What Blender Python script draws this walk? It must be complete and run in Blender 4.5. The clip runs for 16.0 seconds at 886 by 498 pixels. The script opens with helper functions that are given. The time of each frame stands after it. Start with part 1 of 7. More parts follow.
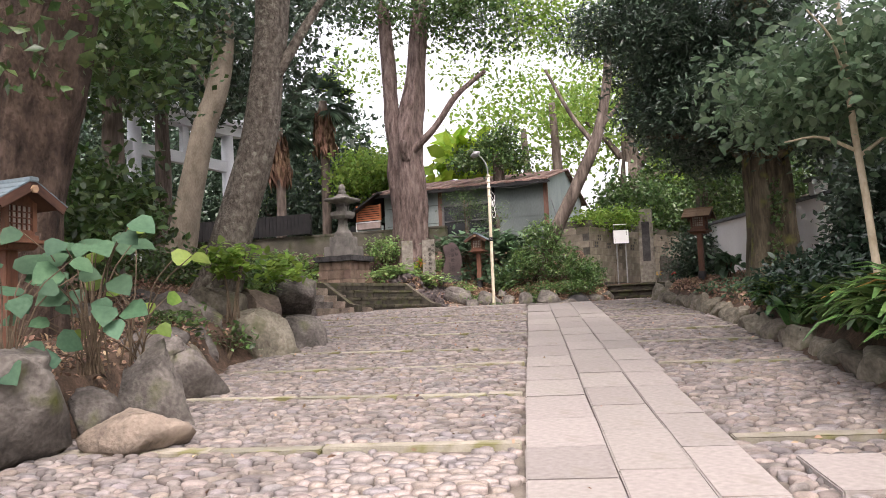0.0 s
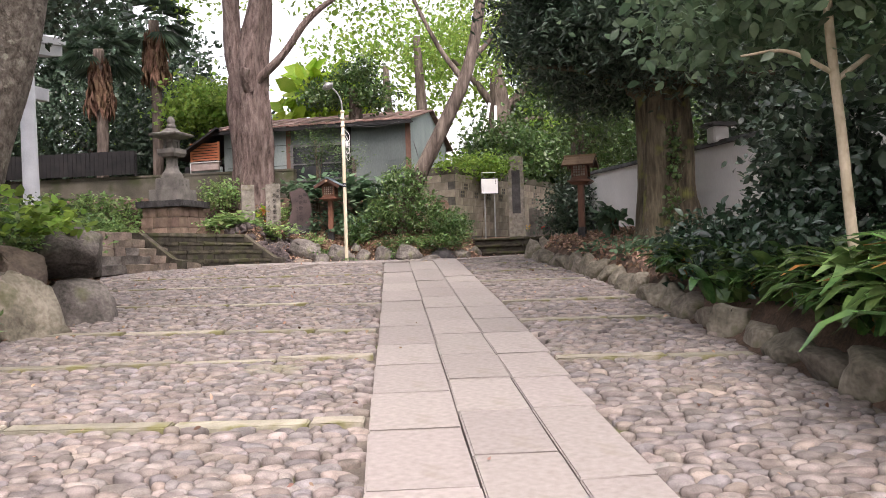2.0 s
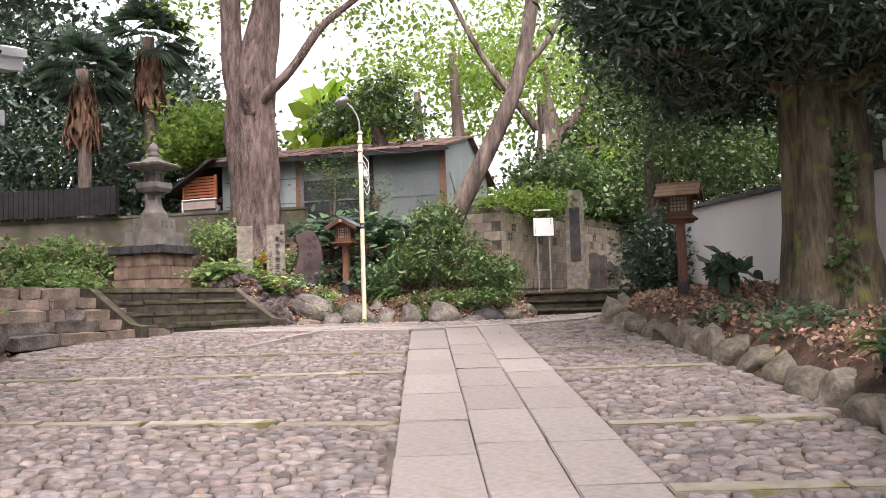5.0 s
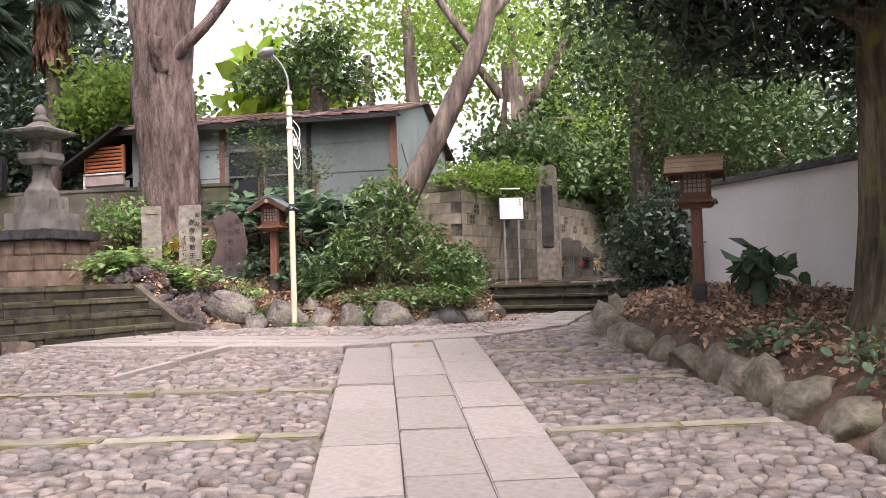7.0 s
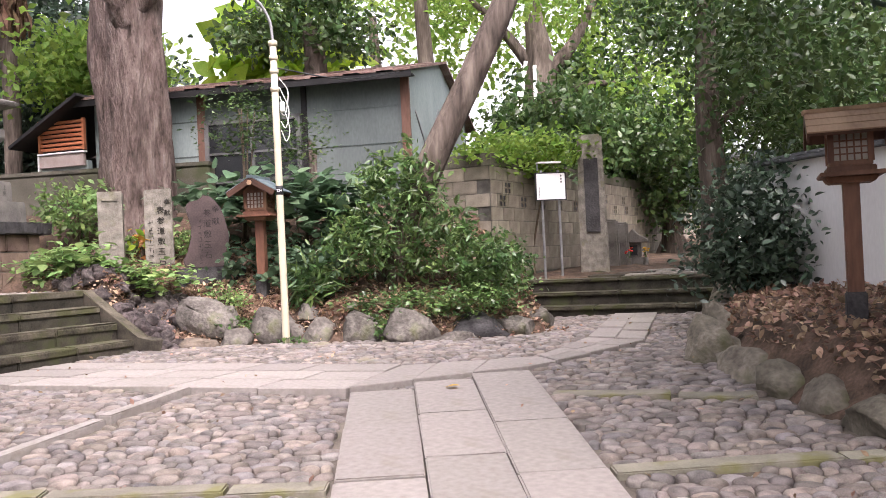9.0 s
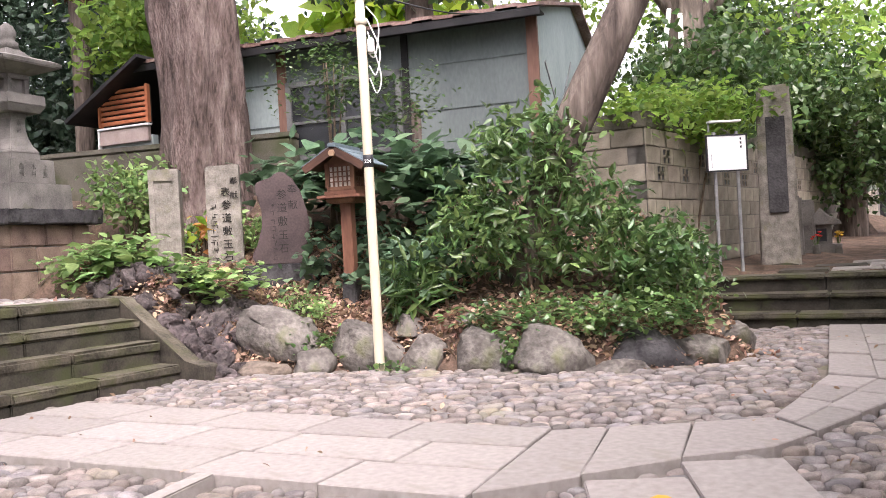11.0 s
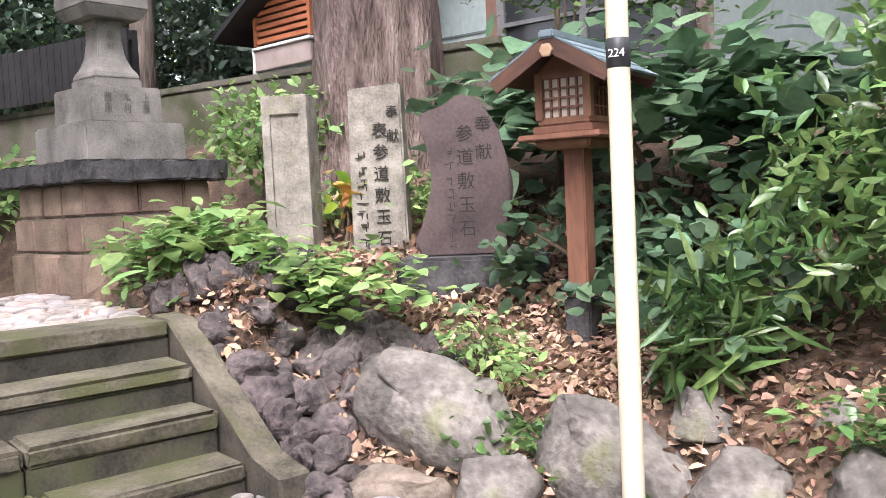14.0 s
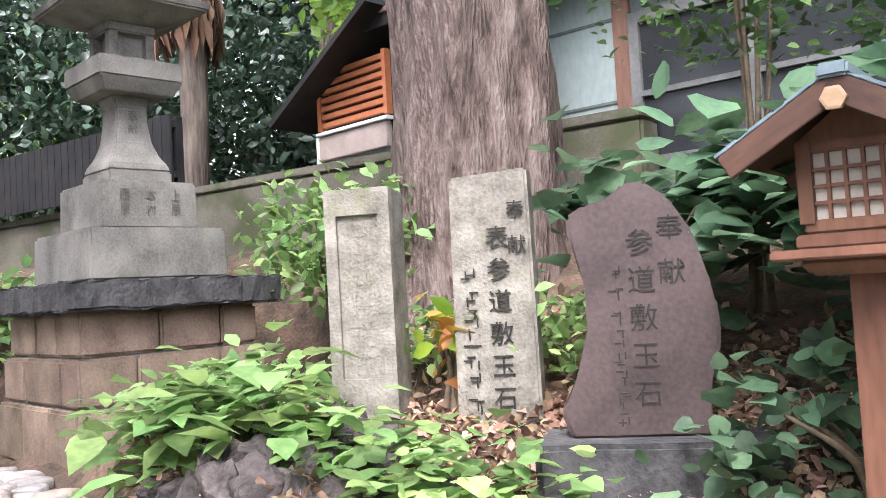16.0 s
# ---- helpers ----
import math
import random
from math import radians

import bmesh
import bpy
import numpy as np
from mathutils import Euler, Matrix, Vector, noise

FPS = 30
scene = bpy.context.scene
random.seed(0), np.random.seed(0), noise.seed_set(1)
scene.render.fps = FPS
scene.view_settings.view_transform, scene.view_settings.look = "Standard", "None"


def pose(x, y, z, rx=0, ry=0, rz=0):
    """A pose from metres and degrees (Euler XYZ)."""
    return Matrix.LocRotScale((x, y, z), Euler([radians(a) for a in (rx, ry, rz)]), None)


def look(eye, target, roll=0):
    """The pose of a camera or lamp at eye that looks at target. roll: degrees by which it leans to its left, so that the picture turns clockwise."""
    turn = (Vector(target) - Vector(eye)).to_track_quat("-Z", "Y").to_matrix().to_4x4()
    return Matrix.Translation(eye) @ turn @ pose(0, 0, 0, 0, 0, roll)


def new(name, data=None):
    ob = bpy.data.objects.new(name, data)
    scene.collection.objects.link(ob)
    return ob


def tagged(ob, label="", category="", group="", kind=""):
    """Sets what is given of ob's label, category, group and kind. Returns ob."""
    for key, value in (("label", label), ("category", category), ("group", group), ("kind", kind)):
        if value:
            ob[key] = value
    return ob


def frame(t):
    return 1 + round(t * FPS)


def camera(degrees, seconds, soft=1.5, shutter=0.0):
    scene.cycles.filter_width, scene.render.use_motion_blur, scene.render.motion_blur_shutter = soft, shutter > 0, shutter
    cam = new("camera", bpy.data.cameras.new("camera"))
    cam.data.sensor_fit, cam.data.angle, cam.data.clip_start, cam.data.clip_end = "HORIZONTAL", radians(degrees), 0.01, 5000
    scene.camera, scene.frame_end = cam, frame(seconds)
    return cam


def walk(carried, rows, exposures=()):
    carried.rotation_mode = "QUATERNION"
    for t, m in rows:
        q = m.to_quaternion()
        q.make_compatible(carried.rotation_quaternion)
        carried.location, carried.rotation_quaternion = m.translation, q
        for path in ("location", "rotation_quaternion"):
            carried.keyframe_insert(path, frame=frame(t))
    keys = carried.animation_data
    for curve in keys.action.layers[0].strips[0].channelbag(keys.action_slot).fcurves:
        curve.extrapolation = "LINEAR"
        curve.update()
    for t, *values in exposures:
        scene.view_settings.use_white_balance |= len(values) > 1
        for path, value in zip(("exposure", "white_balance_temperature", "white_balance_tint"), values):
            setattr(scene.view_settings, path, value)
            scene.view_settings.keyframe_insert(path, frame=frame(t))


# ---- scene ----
cam = camera(54.2, 16.0, soft=0.8, shutter=0.05)
PATH = [
    (0, (-0.691, 5.415, 1.934), (-0.879, 7.4, 2.087), -2.4),
    (0.5, (-0.666, 6.07, 1.986), (-0.691, 8.067, 2.097), -2.7),
    (1, (-0.626, 6.807, 2.028), (-0.549, 8.804, 2.101), -2.6),
    (1.5, (-0.634, 7.482, 2.088), (-0.515, 9.478, 2.142), -2.3),
    (2, (-0.609, 8.156, 2.137), (-0.483, 10.152, 2.158), -1.8),
    (2.5, (-0.608, 8.883, 2.216), (-0.521, 10.878, 2.337), -1.5),
    (3, (-0.573, 9.593, 2.258), (-0.496, 11.584, 2.439), -1.4),
    (3.5, (-0.568, 10.335, 2.292), (-0.484, 12.326, 2.469), -1.7),
    (4, (-0.545, 11.013, 2.338), (-0.462, 13.006, 2.488), -1.4),
    (4.2, (-0.549, 11.294, 2.351), (-0.47, 13.287, 2.497), -1.5),
    (6.3, (-0.409, 14.202, 2.684), (-0.389, 16.2, 2.76), -1.7),
    (6.5, (-0.388, 14.491, 2.711), (-0.308, 16.488, 2.783), -1.7),
    (7, (-0.324, 15.143, 2.781), (-0.176, 17.136, 2.845), -1.8),
    (7.5, (-0.296, 15.812, 2.86), (-0.139, 17.805, 2.923), -1.8),
    (8, (-0.272, 16.495, 2.905), (-0.112, 18.488, 2.966), -1.8),
    (8.5, (-0.349, 17.134, 2.979), (-0.189, 19.127, 3.036), -1.8),
    (9, (-0.371, 17.838, 3.029), (-0.244, 19.834, 3.043), -2.7),
    (9.5, (-0.44, 18.508, 3.102), (-0.411, 20.508, 3.133), -2.8),
    (10, (-0.444, 19.203, 3.149), (-0.505, 21.202, 3.155), -3.2),
    (10.2, (-0.461, 19.48, 3.137), (-0.547, 21.478, 3.136), -3.2),
    (12.3, (-0.646, 22.407, 3.237), (-0.911, 24.389, 3.174), -3.9),
    (12.5, (-0.673, 22.685, 3.267), (-1.004, 24.656, 3.189), -4.0),
    (13, (-0.721, 23.329, 3.3), (-1.202, 25.267, 3.195), -4.0),
    (13.5, (-0.868, 23.873, 3.329), (-1.487, 25.771, 3.212), -3.1),
    (14, (-1.072, 24.458, 3.367), (-1.772, 26.328, 3.244), -2.8),
    (14.5, (-1.367, 24.966, 3.466), (-2.133, 26.81, 3.355), -2.9),
    (15, (-1.618, 25.413, 3.525), (-2.411, 27.248, 3.497), -3.3),
    (15.5, (-1.831, 25.793, 3.569), (-2.645, 27.62, 3.596), -3.5),
    (16, (-2.031, 26.038, 3.584), (-2.857, 27.856, 3.68), -3.3),
]
walk(cam, [(t, look(eye, target, roll)) for t, eye, target, roll in PATH], [(0, 1.62, 6750, 20), (4, 1.88, 6750, 23), (7, 1.95, 6650, 24), (10, 2.12, 6500, 23), (12.5, 2.24, 6400, 22), (16, 2.62, 6050, 15)])

# ---- sky and sun: bright overcast ----
SUN_EL, SUN_AZ = 58.0, 168.0
world = bpy.data.worlds.new("sky")
scene.world = world
world.use_nodes = True
wn, wl = world.node_tree.nodes, world.node_tree.links
wn.clear()
sky = wn.new("ShaderNodeTexSky")
sky.sky_type, sky.sun_disc = "NISHITA", False
sky.sun_elevation, sky.sun_rotation = radians(SUN_EL), radians(SUN_AZ)
sky.dust_density, sky.ozone_density = 4.0, 1.0
veil = wn.new("ShaderNodeHueSaturation")
veil.inputs["Saturation"].default_value = 0.25
bg = wn.new("ShaderNodeBackground")
bg.inputs["Strength"].default_value = 0.15
wout = wn.new("ShaderNodeOutputWorld")
wl.new(sky.outputs[0], veil.inputs["Color"])
wl.new(veil.outputs[0], bg.inputs["Color"])
wl.new(bg.outputs[0], wout.inputs["Surface"])
sun_data = bpy.data.lights.new("sun", "SUN")
sun_data.energy, sun_data.angle, sun_data.color = 0.8, radians(40), (1.0, 0.96, 0.9)
sun = new("sun", sun_data)
sun.matrix_world = look((0, 0, 0), (-math.sin(radians(SUN_AZ)) * math.cos(radians(SUN_EL)), -math.cos(radians(SUN_AZ)) * math.cos(radians(SUN_EL)), -math.sin(radians(SUN_EL))))


# ---- materials ----
def material(name, stops, rough=0.8, scale=6.0, bump=0.3, fine=60.0, island=0.0, random_amount=0.0, spec=0.3, metal=0.0, stretch=(1, 1, 1), translucent=None, moss=None, relief=0.01, tints=None):
    """Noise at two scales through a colour ramp, with bump; island and random_amount vary the value piece by piece."""
    m = bpy.data.materials.new(name)
    m.use_nodes = True
    n, l = m.node_tree.nodes, m.node_tree.links
    bsdf = n["Principled BSDF"]
    out = n["Material Output"]
    geo = n.new("ShaderNodeNewGeometry")
    tex = n.new("ShaderNodeTexCoord")
    mapping = n.new("ShaderNodeMapping")
    mapping.inputs["Scale"].default_value = stretch
    l.new(tex.outputs["Object"], mapping.inputs["Vector"])
    big, small = n.new("ShaderNodeTexNoise"), n.new("ShaderNodeTexNoise")
    for node, sc, det in ((big, scale, 6), (small, fine, 4)):
        node.inputs["Scale"].default_value, node.inputs["Detail"].default_value = sc, det
        l.new(mapping.outputs[0], node.inputs["Vector"])
    mix = n.new("ShaderNodeMath")
    mix.operation = "MULTIPLY_ADD"
    l.new(small.outputs["Fac"], mix.inputs[0])
    mix.inputs[1].default_value = 0.45
    l.new(big.outputs["Fac"], mix.inputs[2])
    shift = n.new("ShaderNodeMath")
    shift.operation = "SUBTRACT"
    l.new(mix.outputs[0], shift.inputs[0])
    shift.inputs[1].default_value = 0.22
    ramp = n.new("ShaderNodeValToRGB")
    ramp.color_ramp.elements.remove(ramp.color_ramp.elements[0])
    for i, (p, c) in enumerate(stops):
        e = ramp.color_ramp.elements[0] if i == 0 else ramp.color_ramp.elements.new(p)
        e.position, e.color = p, (*c, 1)
    l.new(shift.outputs[0], ramp.inputs[0])
    col = ramp.outputs[0]
    for amount, src in ((island, geo.outputs["Random Per Island"]), (random_amount, None)):
        if not amount:
            continue
        if src is None:
            src = n.new("ShaderNodeObjectInfo").outputs["Random"]
        hsv = n.new("ShaderNodeHueSaturation")
        val = n.new("ShaderNodeMapRange")
        val.inputs["To Min"].default_value, val.inputs["To Max"].default_value = 1 - amount, 1 + amount
        l.new(src, val.inputs["Value"])
        l.new(val.outputs[0], hsv.inputs["Value"])
        hue = n.new("ShaderNodeMath")
        hue.operation = "MULTIPLY"
        l.new(src, hue.inputs[0])
        hue.inputs[1].default_value = 7.31
        frac = n.new("ShaderNodeMath")
        frac.operation = "FRACT"
        l.new(hue.outputs[0], frac.inputs[0])
        hr = n.new("ShaderNodeMapRange")
        hr.inputs["To Min"].default_value, hr.inputs["To Max"].default_value = 0.5 - amount * 0.05, 0.5 + amount * 0.05
        l.new(frac.outputs[0], hr.inputs["Value"])
        l.new(hr.outputs[0], hsv.inputs["Hue"])
        l.new(col, hsv.inputs["Color"])
        col = hsv.outputs[0]
    if tints:
        pick = n.new("ShaderNodeMath")
        pick.operation = "MULTIPLY_ADD"
        l.new(geo.outputs["Random Per Island"], pick.inputs[0])
        pick.inputs[1].default_value = 13.7
        l.new(n.new("ShaderNodeObjectInfo").outputs["Random"], pick.inputs[2])
        part_of = n.new("ShaderNodeMath")
        part_of.operation = "FRACT"
        l.new(pick.outputs[0], part_of.inputs[0])
        hues = n.new("ShaderNodeValToRGB")
        hues.color_ramp.elements.remove(hues.color_ramp.elements[0])
        for i, c in enumerate(tints):
            e = hues.color_ramp.elements[0] if i == 0 else hues.color_ramp.elements.new(i / (len(tints) - 1))
            e.position, e.color = i / (len(tints) - 1), (*c, 1)
        l.new(part_of.outputs[0], hues.inputs[0])
        tone = n.new("ShaderNodeMix")
        tone.data_type, tone.blend_type = "RGBA", "MULTIPLY"
        tone.inputs["Factor"].default_value = 1.0
        l.new(col, tone.inputs["A"])
        l.new(hues.outputs[0], tone.inputs["B"])
        col = tone.outputs["Result"]
    if moss:
        patch = n.new("ShaderNodeTexNoise")
        patch.inputs["Scale"].default_value, patch.inputs["Detail"].default_value = moss[2], 8
        l.new(tex.outputs["Object"], patch.inputs["Vector"])
        mr = n.new("ShaderNodeMapRange")
        mr.inputs["From Min"].default_value, mr.inputs["From Max"].default_value = moss[1], moss[1] + 0.12
        l.new(patch.outputs["Fac"], mr.inputs["Value"])
        mm = n.new("ShaderNodeMix")
        mm.data_type = "RGBA"
        l.new(mr.outputs[0], mm.inputs["Factor"])
        l.new(col, mm.inputs["A"])
        mm.inputs["B"].default_value = (*moss[0], 1)
        col = mm.outputs["Result"]
    l.new(col, bsdf.inputs["Base Color"])
    bsdf.inputs["Roughness"].default_value = rough
    bsdf.inputs["Metallic"].default_value = metal
    bsdf.inputs["Specular IOR Level"].default_value = spec
    if bump:
        b = n.new("ShaderNodeBump")
        b.inputs["Strength"].default_value, b.inputs["Distance"].default_value = bump, relief
        l.new(mix.outputs[0], b.inputs["Height"])
        l.new(b.outputs[0], bsdf.inputs["Normal"])
    if translucent:
        tr = n.new("ShaderNodeBsdfTranslucent")
        l.new(col, tr.inputs["Color"])
        ms = n.new("ShaderNodeMixShader")
        ms.inputs[0].default_value = translucent
        l.new(bsdf.outputs[0], ms.inputs[1])
        l.new(tr.outputs[0], ms.inputs[2])
        l.new(ms.outputs[0], out.inputs["Surface"])
    return m


def two(a, b, lo=0.3, hi=0.7):
    return [(lo, a), (hi, b)]


M_SOIL = material("soil", [(0.25, (0.035, 0.025, 0.018)), (0.5, (0.09, 0.06, 0.042)), (0.75, (0.17, 0.11, 0.08))], 0.95, 5, 0.8, 40, relief=0.03)
M_SAND = material("joint sand", two((0.075, 0.063, 0.052), (0.19, 0.162, 0.135)), 0.95, 4, 0.6, 90, moss=((0.09, 0.1, 0.03), 0.6, 1.3))
M_COBBLE = material("river cobble", two((0.14, 0.124, 0.112), (0.345, 0.305, 0.278)), 0.62, 12, 0.35, 150, island=0.28, random_amount=0.2, moss=((0.22, 0.21, 0.12), 0.66, 1.1), tints=[(0.86, 0.88, 0.93), (1.0, 0.98, 0.97), (0.92, 0.96, 1.04), (1.05, 1.0, 0.92), (1.08, 1.03, 1.01), (0.86, 0.86, 0.86), (1.0, 0.95, 0.93)])
M_SLAB = material("granite slab", two((0.225, 0.2, 0.185), (0.34, 0.306, 0.284), 0.2, 0.8), 0.8, 22, 0.7, 240, random_amount=0.12, moss=((0.22, 0.195, 0.16), 0.62, 1.7), relief=0.006)
M_SLEEPER = material("mossy kerb stone", two((0.2, 0.185, 0.145), (0.32, 0.295, 0.235)), 0.85, 5, 0.4, 70, random_amount=0.25, moss=((0.19, 0.18, 0.085), 0.53, 3.5))
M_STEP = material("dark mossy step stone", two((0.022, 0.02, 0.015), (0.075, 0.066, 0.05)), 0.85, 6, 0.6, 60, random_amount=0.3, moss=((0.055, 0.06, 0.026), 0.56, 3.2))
# Mossier than the risers, and paler: the light on treads is painted in.
M_TREAD_LIT = material("worn mossy tread with lit tone", two((0.032, 0.029, 0.02), (0.115, 0.102, 0.074)), 0.9, 5, 0.9, 45, random_amount=0.2, moss=((0.065, 0.066, 0.03), 0.5, 3.6), relief=0.02)
M_ROCK = material("garden boulder", [(0.25, (0.042, 0.038, 0.033)), (0.5, (0.112, 0.1, 0.088)), (0.75, (0.22, 0.2, 0.178))], 0.85, 3.2, 0.9, 26, random_amount=0.16, moss=((0.1, 0.11, 0.035), 0.6, 2.1), relief=0.03)
M_ROCK_OLIVE = material("olive brown boulder", [(0.25, (0.075, 0.066, 0.05)), (0.5, (0.175, 0.155, 0.12)), (0.75, (0.3, 0.265, 0.215))], 0.9, 3.0, 0.9, 24, random_amount=0.22, moss=((0.09, 0.095, 0.04), 0.58, 2.0), relief=0.03)
M_ROCK_BROWN = material("reddish boulder", two((0.1, 0.08, 0.064), (0.25, 0.2, 0.16)), 0.85, 4, 0.9, 30, random_amount=0.2, relief=0.03)
M_LAVA = material("lava rock", two((0.035, 0.03, 0.03), (0.13, 0.105, 0.1)), 0.95, 9, 1.0, 30, random_amount=0.25, relief=0.05)
M_BLOCK = material("weathered concrete block", two((0.15, 0.132, 0.1), (0.35, 0.31, 0.245)), 0.9, 2.5, 0.5, 90, random_amount=0.2, moss=((0.12, 0.12, 0.08), 0.6, 1.6))
M_CONCRETE = material("old concrete", two((0.065, 0.06, 0.046), (0.165, 0.15, 0.118)), 0.9, 1.4, 0.5, 50, moss=((0.06, 0.066, 0.032), 0.5, 1.6))
M_MORTAR = material("mortar", two((0.09, 0.085, 0.075), (0.17, 0.16, 0.14)), 0.95, 8, 0.3, 80)
M_PLASTER = material("white wall plaster", two((0.68, 0.67, 0.65), (0.82, 0.81, 0.79)), 0.85, 0.8, 0.1, 40, stretch=(1, 1, 0.35))
M_TILE = material("grey roof tile", two((0.07, 0.075, 0.08), (0.16, 0.165, 0.17)), 0.6, 6, 0.2, 50)
M_WOOD = material("stained lantern wood", two((0.1, 0.046, 0.028), (0.23, 0.112, 0.066)), 0.6, 4, 0.25, 40, stretch=(1, 1, 0.2), random_amount=0.12, relief=0.004)
M_WOOD_DARK = material("dark stained roof wood", two((0.045, 0.023, 0.017), (0.12, 0.06, 0.04)), 0.6, 4, 0.25, 40, stretch=(0.3, 1, 1), relief=0.004)
M_WOOD_PALE = material("bleached roof board", two((0.24, 0.15, 0.09), (0.4, 0.27, 0.17)), 0.7, 4, 0.3, 40, stretch=(0.25, 1, 1), relief=0.004)
M_COPPER = material("weathered copper sheet", two((0.1, 0.135, 0.155), (0.22, 0.275, 0.3)), 0.5, 3, 0.1, 40, metal=0.25)
M_PAPER = material("lantern paper", two((0.33, 0.3, 0.255), (0.44, 0.4, 0.345)), 0.8, 5, 0.05, 60)
M_GRANITE = material("carved granite", two((0.13, 0.117, 0.097), (0.31, 0.283, 0.242)), 0.92, 9, 1.0, 70, moss=((0.19, 0.18, 0.11), 0.58, 4.0), relief=0.012)
M_STELE_RED = material("reddish slate stele", two((0.036, 0.026, 0.025), (0.095, 0.067, 0.064)), 0.5, 3, 0.3, 50, relief=0.008)
M_STELE_DARK = material("dark plinth stone", two((0.028, 0.027, 0.028), (0.085, 0.08, 0.081)), 0.85, 5, 0.8, 40, relief=0.02)
M_LANTERN_STONE = material("lantern stone", two((0.1, 0.094, 0.085), (0.24, 0.222, 0.2)), 0.9, 3.5, 0.5, 70, moss=((0.11, 0.115, 0.06), 0.62, 2.0))
M_BASE_STONE = material("brown base stone", two((0.15, 0.105, 0.08), (0.31, 0.225, 0.175)), 0.9, 4, 0.6, 60, random_amount=0.22, relief=0.02)
M_CARVED = material("shallow carved stroke", two((0.1, 0.095, 0.085), (0.16, 0.15, 0.135)), 0.9, 8, 0.0)
M_INK = material("incised dark lettering", two((0.02, 0.018, 0.016), (0.04, 0.036, 0.032)), 0.9, 8, 0.0)
M_POLE = material("cream painted pole", two((0.56, 0.49, 0.36), (0.68, 0.61, 0.47)), 0.5, 4, 0.05, 40, stretch=(1, 1, 0.2))
M_BLACK = material("black plate", two((0.02, 0.02, 0.022), (0.04, 0.04, 0.045)), 0.4, 10, 0.0)
M_WHITE = material("white enamel", two((0.7, 0.7, 0.68), (0.8, 0.8, 0.78)), 0.45, 4, 0.0)
M_PANEL = material("faded pinkish panel", two((0.3, 0.235, 0.21), (0.42, 0.34, 0.31)), 0.75, 3, 0.1, 40)
M_FRAME = material("dull window frame", two((0.1, 0.1, 0.1), (0.18, 0.18, 0.18)), 0.5, 6, 0.05)
M_STEEL = material("grey steel", two((0.25, 0.25, 0.25), (0.4, 0.4, 0.4)), 0.45, 8, 0.1, metal=0.6)
M_SIDING = material("grey green siding", two((0.08, 0.097, 0.094), (0.145, 0.168, 0.162)), 0.7, 1.2, 0.15, 30, stretch=(1, 1, 0.4))
M_SIDING_PALE = material("pale green siding", two((0.25, 0.3, 0.29), (0.38, 0.435, 0.42)), 0.7, 1.5, 0.1, 30, stretch=(1, 1, 0.4))
M_ROOF = material("rusted sheet roof", [(0.3, (0.1, 0.055, 0.045)), (0.55, (0.24, 0.15, 0.125)), (0.75, (0.33, 0.27, 0.24))], 0.7, 2.5, 0.2, 40)
M_BROWN_TRIM = material("brown timber trim", two((0.1, 0.05, 0.035), (0.2, 0.11, 0.08)), 0.7, 4, 0.1, 40, stretch=(1, 1, 0.2))
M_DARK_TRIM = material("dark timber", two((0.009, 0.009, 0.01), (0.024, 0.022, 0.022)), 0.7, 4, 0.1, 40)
M_ORANGE = material("orange louvre wood", two((0.36, 0.12, 0.055), (0.5, 0.19, 0.09)), 0.6, 4, 0.1, 40, stretch=(0.3, 1, 1))
M_WINDOW = material("dark window glass", two((0.02, 0.022, 0.025), (0.04, 0.042, 0.045)), 0.12, 2, 0.0, spec=0.6)
M_BARK = material("rough bark", [(0.25, (0.035, 0.027, 0.022)), (0.5, (0.115, 0.09, 0.075)), (0.75, (0.22, 0.18, 0.15))], 0.95, 7, 1.0, 30, stretch=(1, 1, 0.16), relief=0.05)
M_BARK_KNOB = material("dark knobbly bark", [(0.25, (0.02, 0.014, 0.011)), (0.5, (0.075, 0.052, 0.04)), (0.75, (0.16, 0.115, 0.09))], 0.95, 6, 1.0, 30, stretch=(1, 1, 0.55), relief=0.07)
M_BARK_OLIVE = material("olive furrowed bark", [(0.25, (0.025, 0.02, 0.014)), (0.5, (0.095, 0.078, 0.052)), (0.75, (0.21, 0.18, 0.12))], 0.95, 9, 1.0, 34, stretch=(1, 1, 0.18), moss=((0.16, 0.165, 0.05), 0.56, 3.0), relief=0.06)
M_BARK_RED = material("reddish fissured bark", [(0.26, (0.045, 0.032, 0.027)), (0.48, (0.14, 0.1, 0.088)), (0.64, (0.2, 0.152, 0.135)), (0.82, (0.27, 0.22, 0.198))], 0.95, 10, 1.0, 50, stretch=(1, 1, 0.26), relief=0.09)
M_BARK_MOSS = material("mossy bark", [(0.25, (0.05, 0.043, 0.034)), (0.5, (0.14, 0.12, 0.098)), (0.75, (0.24, 0.215, 0.185))], 0.95, 16, 1.0, 50, stretch=(1, 1, 0.7), moss=((0.3, 0.29, 0.235), 0.6, 11.0), relief=0.04)
M_BARK_PALE = material("pale smooth bark", two((0.34, 0.28, 0.19), (0.54, 0.46, 0.34)), 0.8, 5, 0.3, 40, stretch=(1, 1, 0.5))
M_BARK_TAN = material("tan smooth bark", two((0.17, 0.14, 0.105), (0.31, 0.265, 0.205)), 0.85, 5, 0.4, 40, stretch=(1, 1, 0.5))
M_FLOWER_RED = material("red petals", two((0.45, 0.02, 0.015), (0.65, 0.05, 0.03)), 0.6, 20, 0.0)
M_STEM = material("green stem", two((0.06, 0.1, 0.03), (0.1, 0.16, 0.05)), 0.6, 20, 0.0)
